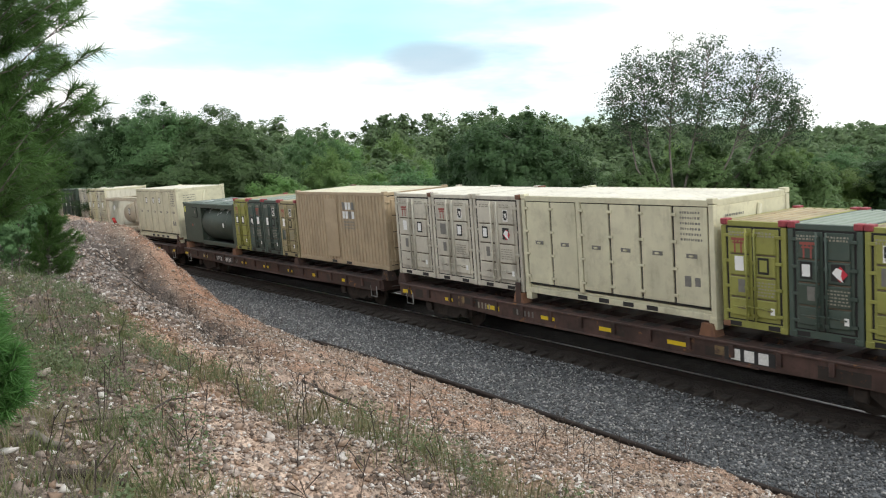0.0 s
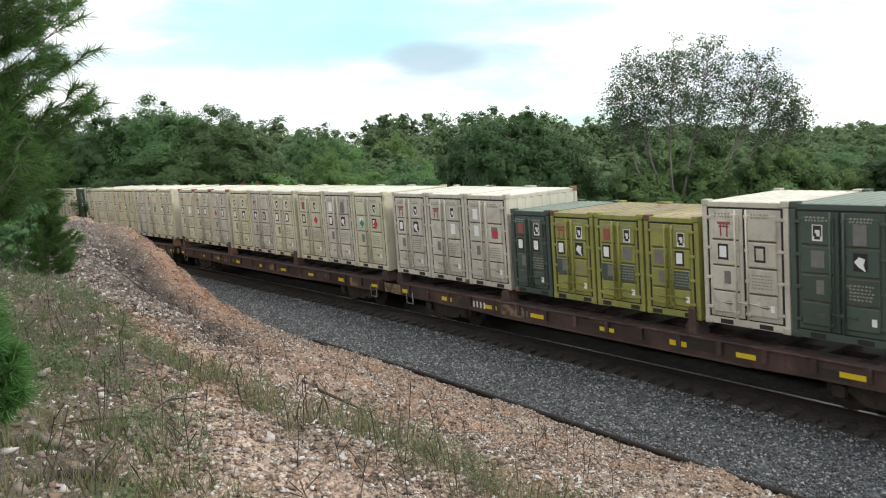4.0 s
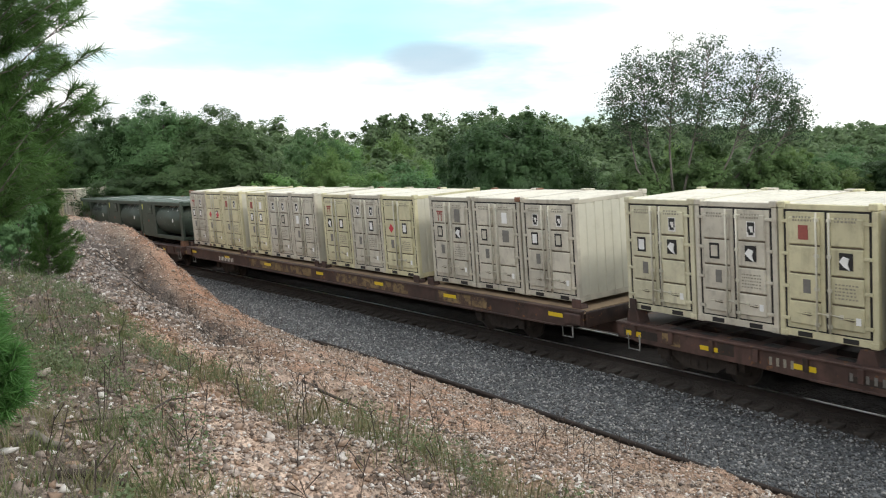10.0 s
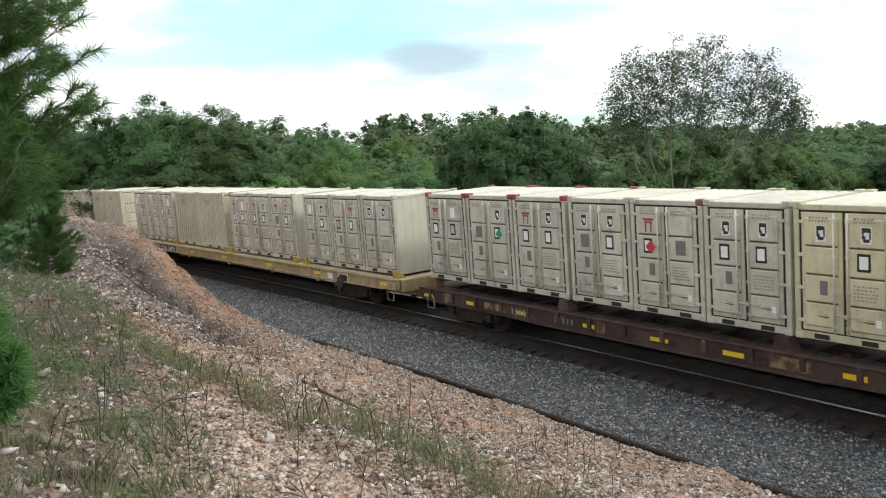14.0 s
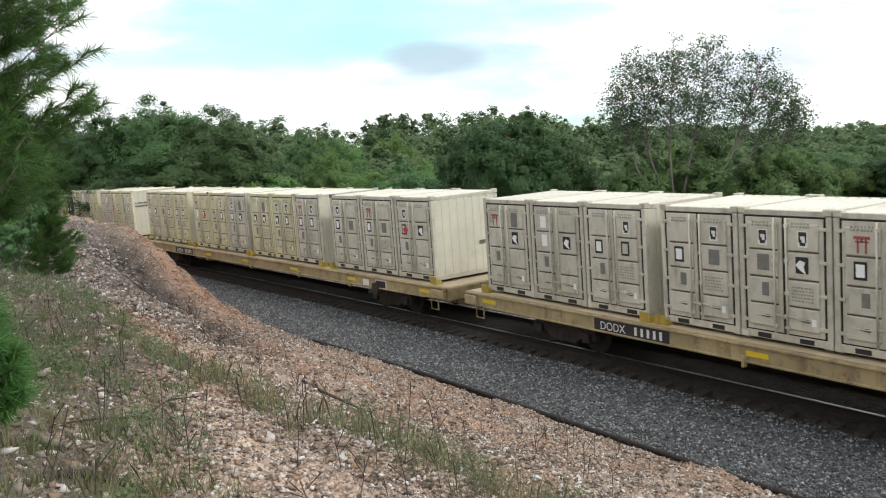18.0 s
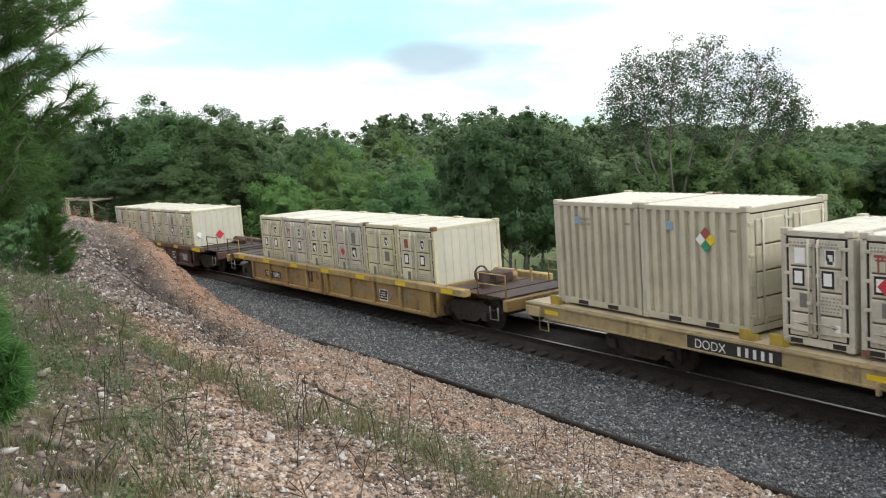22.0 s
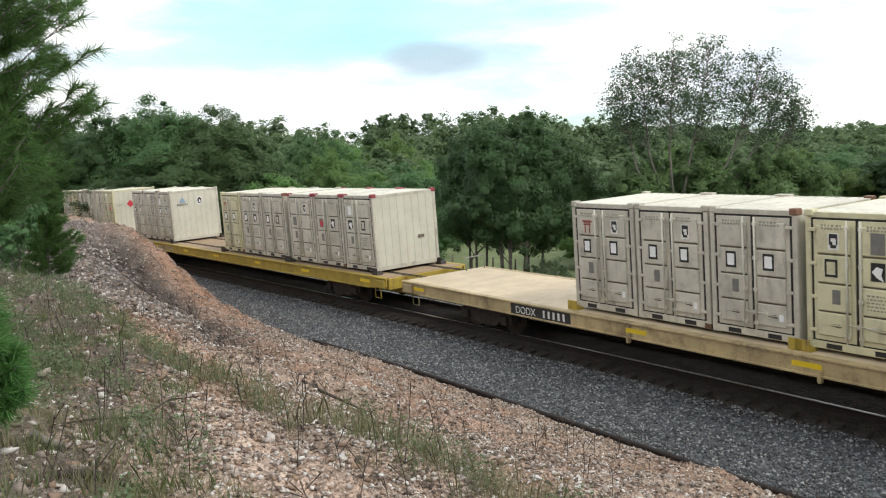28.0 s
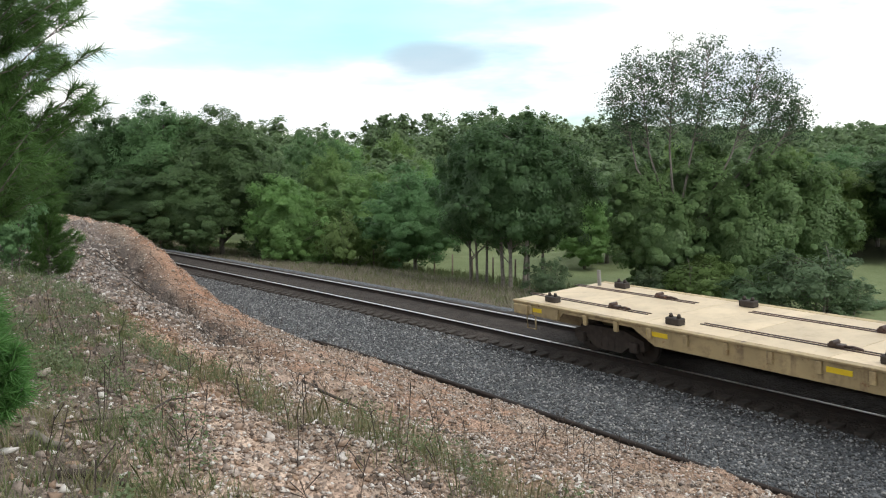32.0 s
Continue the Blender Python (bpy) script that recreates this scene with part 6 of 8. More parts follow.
        for x in (-0.42, -0.10):
            piece("side_post", "wspw", lambda: box(-0.08, 0.08, -0.07, 0.05, 0.28, 1.02, bevel=0.015), body, car, "", (x, -y - 0.05, 0))
    else:
        p_ = decal(car, "paint_patch", 2.0, 0.66, 2.3, 0.54, "ochre_panel", -y - 0.0215, "ochre painted panel", 0.003)
        for k_, x in enumerate((-0.42, 0.12, 0.68)):
            piece("emblem", ("wlogo", k_ == 2), lambda: extrude_profile(bmesh.new(), [(-0.20, 0.19), (0.20, 0.19), (0.20, 0.10), (0.05, 0.10), (0.05, -0.20), (-0.05, -0.20), (-0.05, 0.10), (-0.20, 0.10)] if k_ < 2 else [(-0.22, 0.19), (-0.12, 0.19), (0.0, 0.05), (0.12, 0.19), (0.22, 0.19), (0.06, 0.0), (0.22, -0.20), (0.12, -0.20), (0.0, -0.06), (-0.12, -0.20), (-0.22, -0.20), (-0.06, 0.0)], -0.003, 0, "y"), "rust_post", p_, "worn rust-coloured emblem", (x, -0.003, 0))
        framed(4.14, 0.66, 0.48, 0.32)
        decal(car, "paint_patch", 5.15, 0.74, 0.5, 0.14, "plate_grey", -y - 0.0215, "patch of grey paint", 0.003)
        decal(car, "paint_patch", 5.58, 0.64, 0.56, 0.28, "bare_flake", -y - 0.0225, "patch of pale paint", 0.003)
        decal(car, "paint_patch", 6.02, 0.70, 0.14, 0.24, "white_mark", -y - 0.0215, "patch of white paint", 0.003)
        piece("number_marking", ("mkw", 10), lambda: mark_chars(10, 1.7, 0.13), "white_mark", car, "white painted characters as plain bars", (-4.9, -y - 0.0225, 0.62))
        decal(car, "reflector", W + 1.38, 1.10, 0.55, 0.19, "reflector", -y - 0.126, "yellow end panel")
    running_gear(car, ci, half, b, "galv", 1.32)
    return car


# ================= train: make-up =================
TRI, QUAD = 1.945, 1.44


def T3(rear, front, cols, corner=None):
    return ("tri", rear, front, cols, corner)


# front and rear coupler, kind of car, floor height of the load, loads from rear to front: kind, rear, front, colours, corner paint
TRAIN = [
    (235.9, 217.2, "skeleton", 1.31, [T3(217.50, 223.50, "sss"), ("cab", 223.55, 229.45), ("quad", 229.60, 235.5, "ogog", "red_paint")]),
    (217.2, 198.65, "skeleton", 1.31, [("wtank", 199.12, 205.0), ("quad", 205.05, 210.8, "oggc", "red_paint"), ("ribdoor", 210.88, 216.95)]),
    (198.65, 179.95, "skeleton", 1.31, [T3(180.40, 186.25, "syb"), ("ftank", 186.30, 192.15), ("cab", 192.20, 198.25)]),
    (179.95, 161.65, "skeleton", 1.31, [T3(161.85, 167.45, "sss"), ("quad", 167.55, 173.55, "gooo"), T3(173.62, 179.55, "sgg")]),
    (161.65, 142.6, "skeleton", 1.31, [T3(143.06, 149.0, "bbs", "red_paint"), T3(149.2, 155.2, "ysb"), T3(155.4, 161.4, "bsb")]),
    (142.6, 123.8, "skeleton", 1.31, [T3(124.2, 130.2, "gbb"), T3(130.25, 136.1, "byy"), T3(136.2, 142.15, "sbb")]),
    (123.8, 104.9, "skeleton", 1.31, [T3(105.28, 111.15, "ybs"), T3(111.3, 117.3, "sys"), T3(117.4, 123.42, "ysb")]),
    (104.9, 86.05, "skeleton", 1.31, [T3(86.8, 92.7, "bsy"), T3(92.8, 98.7, "ysy"), T3(98.75, 104.6, "yyy")]),
    (86.05, 59.2, "brown", 1.24, [T3(59.82, 65.6, "syy"), T3(66.25, 72.2, "yss"), T3(72.7, 78.5, "ysy"), T3(79.2, 85.25, "sss")]),
    (59.2, 40.1, "skeleton", 1.31, [("wtankl", 40.52, 46.45), ("wtank", 46.50, 52.50), ("wtank", 52.55, 58.55)]),
    (40.1, 20.75, "skeleton", 1.31, [T3(21.62, 27.62, "sss", "red_paint"), T3(27.70, 33.62, "sss"), T3(33.66, 39.62, "yss")]),
    (20.75, -7.05, "tan", 1.20, [T3(-5.85, 0.15, "sss"), ("rib2", 0.47, 6.45), T3(7.12, 13.1, "sss"), T3(13.85, 19.92, "sss")]),
    (-7.05, -34.95, "tan", 1.20, [T3(-33.8, -27.9, "sss"), T3(-27.5, -21.55, "sss", None), T3(-21.0, -15.0, "sys"), ("rib2", -14.15, -8.27)]),
    (-34.95, -63.05, "tan", 1.20, [T3(-61.85, -55.9, "byy"), T3(-55.25, -49.22, "yys"), T3(-48.9, -42.97, "yys"), T3(-42.25, -36.15, "sss", None)]),
    (-63.05, -91.2, "tan", 1.20, [("rib2p", -89.85, -84.12), ("quad", -83.46, -77.22, "ssog"), T3(-77.1, -71.15, "ysy"), T3(-70.4, -64.28, "syb")]),
    (-91.2, -110.9, "welltan", 0.32, [("tri6", -106.9, -94.95, "bsbsyb")]),
    (-110.9, -130.3, "wellbrown", 0.32, [("tri6", -126.5, -114.4, "sysbsb")]),
    (-130.3, -158.4, "tan", 1.20, [T3(-156.9, -151.2, "sss"), T3(-150.6, -144.7, "sys"), ("ftank", -144.0, -137.95), ("ftank", -137.65, -131.7)]),
    (-158.4, -186.5, "tan", 1.20, [T3(-178.65, -172.65, "sss"), T3(-172.55, -166.5, "yys"), T3(-166.3, -160.0, "yss")]),
    (-186.5, -214.4, "yellow", 1.21, [T3(-212.7, -206.7, "sss"), T3(-200.36, -194.15, "yss"), T3(-193.95, -187.85, "sss", "red_paint")]),
    (-214.4, -241.9, "decked", 1.21, [("tri6", -228.3, -216.3, "sysssy")]),
]
COL = {"b": "beige", "s": "sand", "y": "yellow_beige", "g": "green", "o": "olive", "c": "camo_tan"}
# what is stuck or painted on the leading end of a row of containers, by its place
ENDS = {-114.4: "end", -216.3: "end_red", -64.28: "end_green", -206.7: "end_shield", 142.15: "end_gate", 161.4: "end_gate", 104.6: "end_gate", -187.85: "end_label", -36.15: "end_label"}
CARS = []            # (object, centre, half distance of the bogies)


def build_train():
    rng = random.Random(11)
    for ci, (front, rear, kind, hb, loads) in enumerate(TRAIN):
        uc, half = (front + rear) / 2, (front - rear) / 2
        b = half - (2.6 if kind in ("skeleton", "welltan", "wellbrown") else 3.4 if kind == "decked" else 4.0)
        if kind == "skeleton":
            xs = sorted({round(x, 2) for l in loads for x in (l[1] + 0.2 - uc, l[2] - 0.2 - uc)})
            keep = []
            for x in xs:
                if not keep or x - keep[-1] > 0.8:
                    keep.append(x)
            car = skeleton_car(ci, half, b, rng, keep)
        elif kind in ("welltan", "wellbrown"):
            car = well_car(ci, half, b, rng, kind[4:])
        else:
            car = flat_car(ci, half, b, rng, kind)
            for l in loads:
                for x in (l[1] + 0.02, l[2] - 0.02):
                    for sy in (-1, 1):
                        piece("container_chock", ("chk", kind), chock(kind), "car_yellow" if kind == "tan" else ("rust_brown" if kind in ("brown", "decked") else "dark_steel"), car, "", (x - uc, sy * 1.24, 1.137))
        CARS.append((car, uc, b))
        for l in loads:
            k, r, f = l[0], l[1], l[2]
            if k in ("tri", "quad", "tri6"):
                cols = l[3]
                n = len(cols)
                W, H = (QUAD, 2.083) if k == "quad" else (TRI, 2.438)
                p = (f - r) / n
                W = round(min(W, p - 0.035), 2)
                for i, ch in enumerate(cols):
                    c = small_container(W, H, COL[ch], rng, l[4] if len(l) > 4 else None, extra=(("hazard",) if ci > 12 else ()) + ((ENDS.get(f, "plain"),) if i == n - 1 else ()))
                    THINGS.append((c, ci, r + (i + 0.5) * p - uc, hb))
            elif k == "cab":
                THINGS.append((cabinet_container(round(f - r, 2), 2.44, rng), ci, (r + f) / 2 - uc, hb + 0.02))
            elif k in ("wtank", "wtankl"):
                THINGS.append((water_tank(6.0, rng, k == "wtankl"), ci, (r + f) / 2 - uc, hb))
            elif k == "ftank":
                THINGS.append((fuel_tank(5.96, rng), ci, (r + f) / 2 - uc, hb))
            elif k == "ribdoor":
                THINGS.append((ribbed_container(6.04, 2.438, "tan", rng, doorway=True), ci, (r + f) / 2 - uc, hb))
            elif k in ("rib2", "rib2p"):
                p = (f - r) / 2
                for i in range(2):
                    c = ribbed_container(round(p - 0.04, 2), 2.438, "sand", rng, placards=(k == "rib2p" and i == 1))
                    THINGS.append((c, ci, r + (i + 0.5) * p - uc, hb))


build_train()


def way_of(u, t):
    return u + SPEED * (t - 16) + 0.5 * GAIN * (t - 16) ** 2


def motions():
    times = [0.5 * i for i in range(65)]
    seats = [[(t, seat(way_of(uc, t), b)) for t in times] for car, uc, b in CARS]
    for (car, uc, b), rows in zip(CARS, seats):
        walk(car, rows)
    for ob, ci, du, h in THINGS:
        m = Matrix.Translation((du, 0, h))
        walk(ob, [(t, p @ m) for t, p in seats[ci]])
    # wheels turn while their car is near the camera's view
    for w, ci, ax in WHEELS:
        uc = CARS[ci][1]
        rows = []
        inside = [0.1 * k for k in range(321) if -62 < way_of(uc, 0.1 * k) < 30]
        if not inside:
            inside = [0.0]
        t0, t1 = inside[0], inside[-1]
        ts = [0.0] + ([t0 + 1 / 30 * k for k in range(int((t1 - t0) * 30) + 1)] if t1 > t0 else []) + [32.0]
        seen = set()
        for t in ts:
            f_ = frame(t)
            if f_ in seen:
                continue
            seen.add(f_)
            tt = min(max(t, t0), t1)
            a = (way_of(0, tt) - way_of(0, t0)) / 0.42
            rows.append((t, Matrix.Translation((ax, 0, 0.42)) @ Matrix.Rotation(a, 4, "Y")))
        walk(w, rows)


# ================= trees =================
F_PX = 784 / math.tan(radians(FOV / 2))


def bearing(px, d):
    """Ground place at distance d in the direction px, counted as on a plate 1568 wide."""
    a = math.atan((px - 784) / F_PX)
    return d * math.sin(a), d * math.cos(a)


def leaves_np(centres, normals, size, rng, aspect=0.75):
    """One pointed leaf for each centre, facing roughly along its normal."""
    n = len(centres)
    nrm = normals / (np.linalg.norm(normals, axis=1, keepdims=True) + 1e-9) + rng.normal(0, 0.30, (n, 3))
    nrm /= np.linalg.norm(nrm, axis=1, keepdims=True) + 1e-9
    a = np.cross(nrm, rng.normal(0, 1, (n, 3)))
    a /= np.linalg.norm(a, axis=1, keepdims=True) + 1e-9
    b = np.cross(nrm, a)
    sz = (size * rng.uniform(0.6, 1.35, n))[:, None]
    v = np.stack([centres - a * sz, centres + a * sz * 0.6 - b * sz * aspect, centres + a * sz * 0.6 + b * sz * aspect], 1)
    f = np.arange(3 * n).reshape(n, 3)
    return v.reshape(-1, 3), f


def leafy_mesh(name, centres, normals, size, rng, material):
    """Leaves as one mesh, shaded softly along the bough that they cover."""
    v, f = leaves_np(centres, normals, size, rng)
    me = mesh_np(name, v, f, material, True)
    n = normals / (np.linalg.norm(normals, axis=1, keepdims=True) + 1e-9)
    me.normals_split_custom_set_from_vertices(np.repeat(n, 3, 0).astype(np.float32))
    return me


def crown_np(h, r, base, rng, clumps, per, leaf, sparse=False, egg=0.0):
    """Leaves of a crown from base to h, widest radius r: boughs of differing length, each with its sprays."""
    C, W = [], []
    boughs = max(10, clumps // 6)
    tries = 0
    B = []
    while len(B) < boughs:
        z = rng.uniform(0.04, 0.97)
        prof = math.sqrt(max(0.0, 1 - (2 * z - 1 + egg) ** 2 / (1 + abs(egg)) ** 2))
        a = rng.uniform(0, 2 * math.pi)
        rr = prof * r * rng.uniform(0.40, 0.90)
        c = np.array([rr * math.cos(a), rr * math.sin(a), base + z * (h - base) * 0.94])
        tries += 1
        if tries > 400 or not B or min(np.linalg.norm((c - o) / np.array([1, 1, 1.2])) for o in B) > r * 0.27:
            B.append(c)
    for i in range(clumps):
        o = B[i % boughs]
        d = rng.normal(0, 1, 3)
        d /= np.linalg.norm(d)
        if clumps > 200 and i % 14 == 0 and o[2] > base + 0.45 * (h - base):
            # a sprig that stands out of the crown
            d[2] = abs(d[2]) + 0.3
            C.append(o + d * r * np.array([0.24, 0.24, 0.27]) * rng.uniform(0.8, 1.1))
        else:
            C.append(o + d * r * np.array([0.20, 0.20, 0.25]) * rng.uniform(0.3, 1.3))
    C = np.array(C)
    mid = np.array([0, 0, base + 0.42 * (h - base)])
    P, N = [], []
    for c in C:
        s_ = r * (0.055 + 0.13 * rng.random() ** 1.5 if not sparse else rng.uniform(0.05, 0.12))
        k = int(per * rng.uniform(0.6, 1.4))
        d = rng.normal(0, 1, (k, 3))
        d /= np.linalg.norm(d, axis=1, keepdims=True)
        P.append(c + d * s_ * (rng.uniform(0.15, 1.0, (k, 1)) ** 0.5) * np.array([1.1, 1.1, 0.95]))
        out = (c - mid) / (np.linalg.norm(c - mid) + 1e-6)
        N.append(d * 0.45 + out * 0.55 + np.array([0, 0, 0.45]))
    if not sparse:
        # inner leaves, which close the crown
        k = int(0.40 * clumps * per)
        d = rng.normal(0, 1, (k, 3))
        d /= np.linalg.norm(d, axis=1, keepdims=True)
        q = d * (rng.random((k, 1)) ** 0.4) * np.array([r * 0.72, r * 0.72, (h - base) * 0.40])
        P.append(q + np.array([0, 0, base + 0.47 * (h - base)]))
        N.append(d + np.array([0, 0, 0.3]))
    return C, np.vstack(P), np.vstack(N)


def tree_meshes(h, r, base, seed, leafm, clumps=70, per=46, leaf=0.16, trunk=0.16, trunks=1, sparse=False, egg=0.0, limbs=14):
    rng = np.random.default_rng(seed)
    C, P, N = crown_np(h, r, base, rng, clumps, per, leaf, sparse, egg)
    crown = leafy_mesh("crown", P, N, leaf, rng, leafm)
    bm = bmesh.new()
    tops = []
    for k in range(trunks):
        a = rng.uniform(0, 6.28)
        off = 0.0 if trunks == 1 else 0.5 * r * rng.uniform(0.2, 0.7)
        x0, y0 = off * math.cos(a), off * math.sin(a)
        pts, rad = [], []
        ht = h * rng.uniform(0.72, 0.9)
        for i in range(7):
            q = i / 6
            pts.append((x0 * (1 + 0.35 * q) + 0.12 * math.sin(3 * q + a) * q * r * 0.4, y0 * (1 + 0.35 * q) + 0.1 * math.cos(4 * q + a) * q * r * 0.4, -0.4 + (ht + 0.4) * q))
            rad.append(trunk * (1.25 if i == 0 else 1.0) * (1 - 0.82 * q))
        add_tube(bm, pts, rad, 7)
        tops.append(pts)
    order = rng.permutation(len(C))[:limbs * trunks]
    for j in order:
        c = C[j]
        pts = tops[j % trunks]
        zb = max(base * 0.6, min(c[2] - 0.25 * (h - base), pts[-1][2]))
        q = min(1.0, (zb + 0.4) / (pts[-1][2] + 0.4))
        i = min(5, int(q * 6))
        st = Vector(pts[i]).lerp(Vector(pts[i + 1]), q * 6 - i)
        mid = st.lerp(Vector(c), 0.55) + Vector((0, 0, 0.12 * (c[2] - st.z)))
        add_tube(bm, [st, mid, Vector(c)], [trunk * 0.34 * (1 - 0.5 * q), trunk * 0.2, trunk * 0.06], 5)
    tm = bpy.data.meshes.new("trunk")
    bm.to_mesh(tm)
    bm.free()
    tm.materials.append(M["bark"])
    return tm, crown


def plant(meshes, x, y, rz, sc, label, name="tree", dz=-0.1, group="trees beyond the railway"):
    z = float(ground_z(np.array([x]), np.array([y]))[0])
    t = tagged(new(name), label, "tree" if name == "tree" else "shrub", group)
    t.matrix_basis = Matrix.Translation((x, y, z + dz)) @ Matrix.Rotation(rz, 4, "Z") @ Matrix.Diagonal((*sc, 1))
    put("trunk", meshes[0], t, "grey-brown trunk and limbs")
    put("crown", meshes[1], t, "leafy crown")
    return t


OAK = [tree_meshes(9.0, 3.7, 1.6, 100 + i, "leaf", 420, 190, 0.072) for i in range(3)]
DARK = [tree_meshes(8.0, 3.2, 2.5, 120 + i, "leaf_dark", 440, 220, 0.060, 0.11, 3) for i in range(2)]
LIGHT = [tree_meshes(7.0, 2.8, 0.7, 140 + i, "leaf_light", 340, 170, 0.066, 0.12) for i in range(2)]
SHRUB = [tree_meshes(3.0, 1.7, 0.1, 160 + i, "leaf_light", 110, 90, 0.058, 0.05, 3) for i in range(2)]
GREYB = [tree_meshes(3.0, 1.8, 0.1, 170 + i, "leaf_grey", 110, 90, 0.054, 0.05, 3) for i in range(2)]


def ground_here(x, y):
    return float(ground_z(np.array([x]), np.array([y]), rough=False)[0])


def tree_at(kind, px, d, top, width, label, seed, name="tree"):
    """A tree whose top and width fit the given bearing, height over the eye's level and breadth."""
    src = {"oak": OAK, "dark": DARK, "light": LIGHT, "shrub": SHRUB, "grey": GREYB}[kind]
    H0, R0 = {"oak": (9.0, 3.7), "dark": (8.0, 3.2), "light": (7.0, 2.8), "shrub": (3.0, 1.7), "grey": (3.0, 1.8)}[kind]
    x, y = bearing(px, d)
    horizon = 281 - 0.0168 * (px - 784)
    zt = EYE_H + (horizon - top) / F_PX * d
    h = zt - ground_here(x, y)
    w = width / F_PX * d / 2
    rnd = random.Random(seed)
    plant(src[seed % len(src)], x, y, rnd.uniform(0, 6.28), (w / R0, w / R0, h / H0), label, name)


_oak = "dark green broad-leaved tree with a dense crown"
for i, (k, px, d, top, w) in enumerate([
        ("oak", 285, 66, 196, 210), ("oak", 392, 63, 203, 230), ("dark", 205, 68, 216, 170), ("oak", 140, 74, 235, 170), ("dark", 60, 76, 240, 180),
        ("oak", 470, 66, 262, 160), ("light", 505, 58, 305, 150), ("oak", 560, 78, 240, 150), ("light", 585, 70, 262, 120), ("oak", 340, 60, 300, 170), ("dark", 250, 62, 300, 200),
        ("light", 655, 62, 300, 170), ("light", 765, 68, 284, 110), ("light", 600, 86, 246, 120), ("light", 700, 92, 236, 120), ("oak", 735, 55, 302, 200), ("oak", 625, 74, 290, 130),
        ("dark", 905, 44, 214, 250), ("dark", 955, 46, 232, 210), ("dark", 850, 46, 240, 170),
        ("oak", 1075, 62, 300, 170), ("light", 1035, 58, 345, 130), ("light", 1130, 66, 290, 150), ("light", 1390, 58, 262, 170), ("light", 1475, 66, 285, 150), ("light", 1220, 64, 250, 170),
        ("dark", 1535, 74, 300, 190), ("oak", 1480, 84, 270, 170), ("oak", 1600, 70, 270, 220), ("dark", 1670, 66, 250, 240),
        ("oak", -60, 70, 200, 230), ("oak", -180, 74, 190, 250)]):
    tree_at(k, px, d, top, w, _oak if k != "light" else "lighter green broad-leaved tree with a loose crown", 300 + i)
for i, (k, px, d, top, w) in enumerate([
        ("shrub", 612, 55, 375, 105), ("shrub", 575, 58, 400, 90), ("grey", 970, 41, 452, 100), ("grey", 1440, 40, 420, 190), ("grey", 1500, 42, 470, 130), ("grey", 1340, 41, 470, 150),
        ("grey", 1165, 44, 452, 120), ("shrub", 1240, 43, 440, 150), ("shrub", 690, 58, 420, 90), ("grey", 480, 60, 410, 110), ("shrub", 540, 58, 430, 80), ("shrub", 1400, 52, 400, 130), ("grey", 1545, 44, 500, 90)]):
    tree_at(k, px, d, top, w, "low leafy green shrub by the meadow" if k == "shrub" else "grey-green bushy shrub beside the track", 500 + i, "shrub")


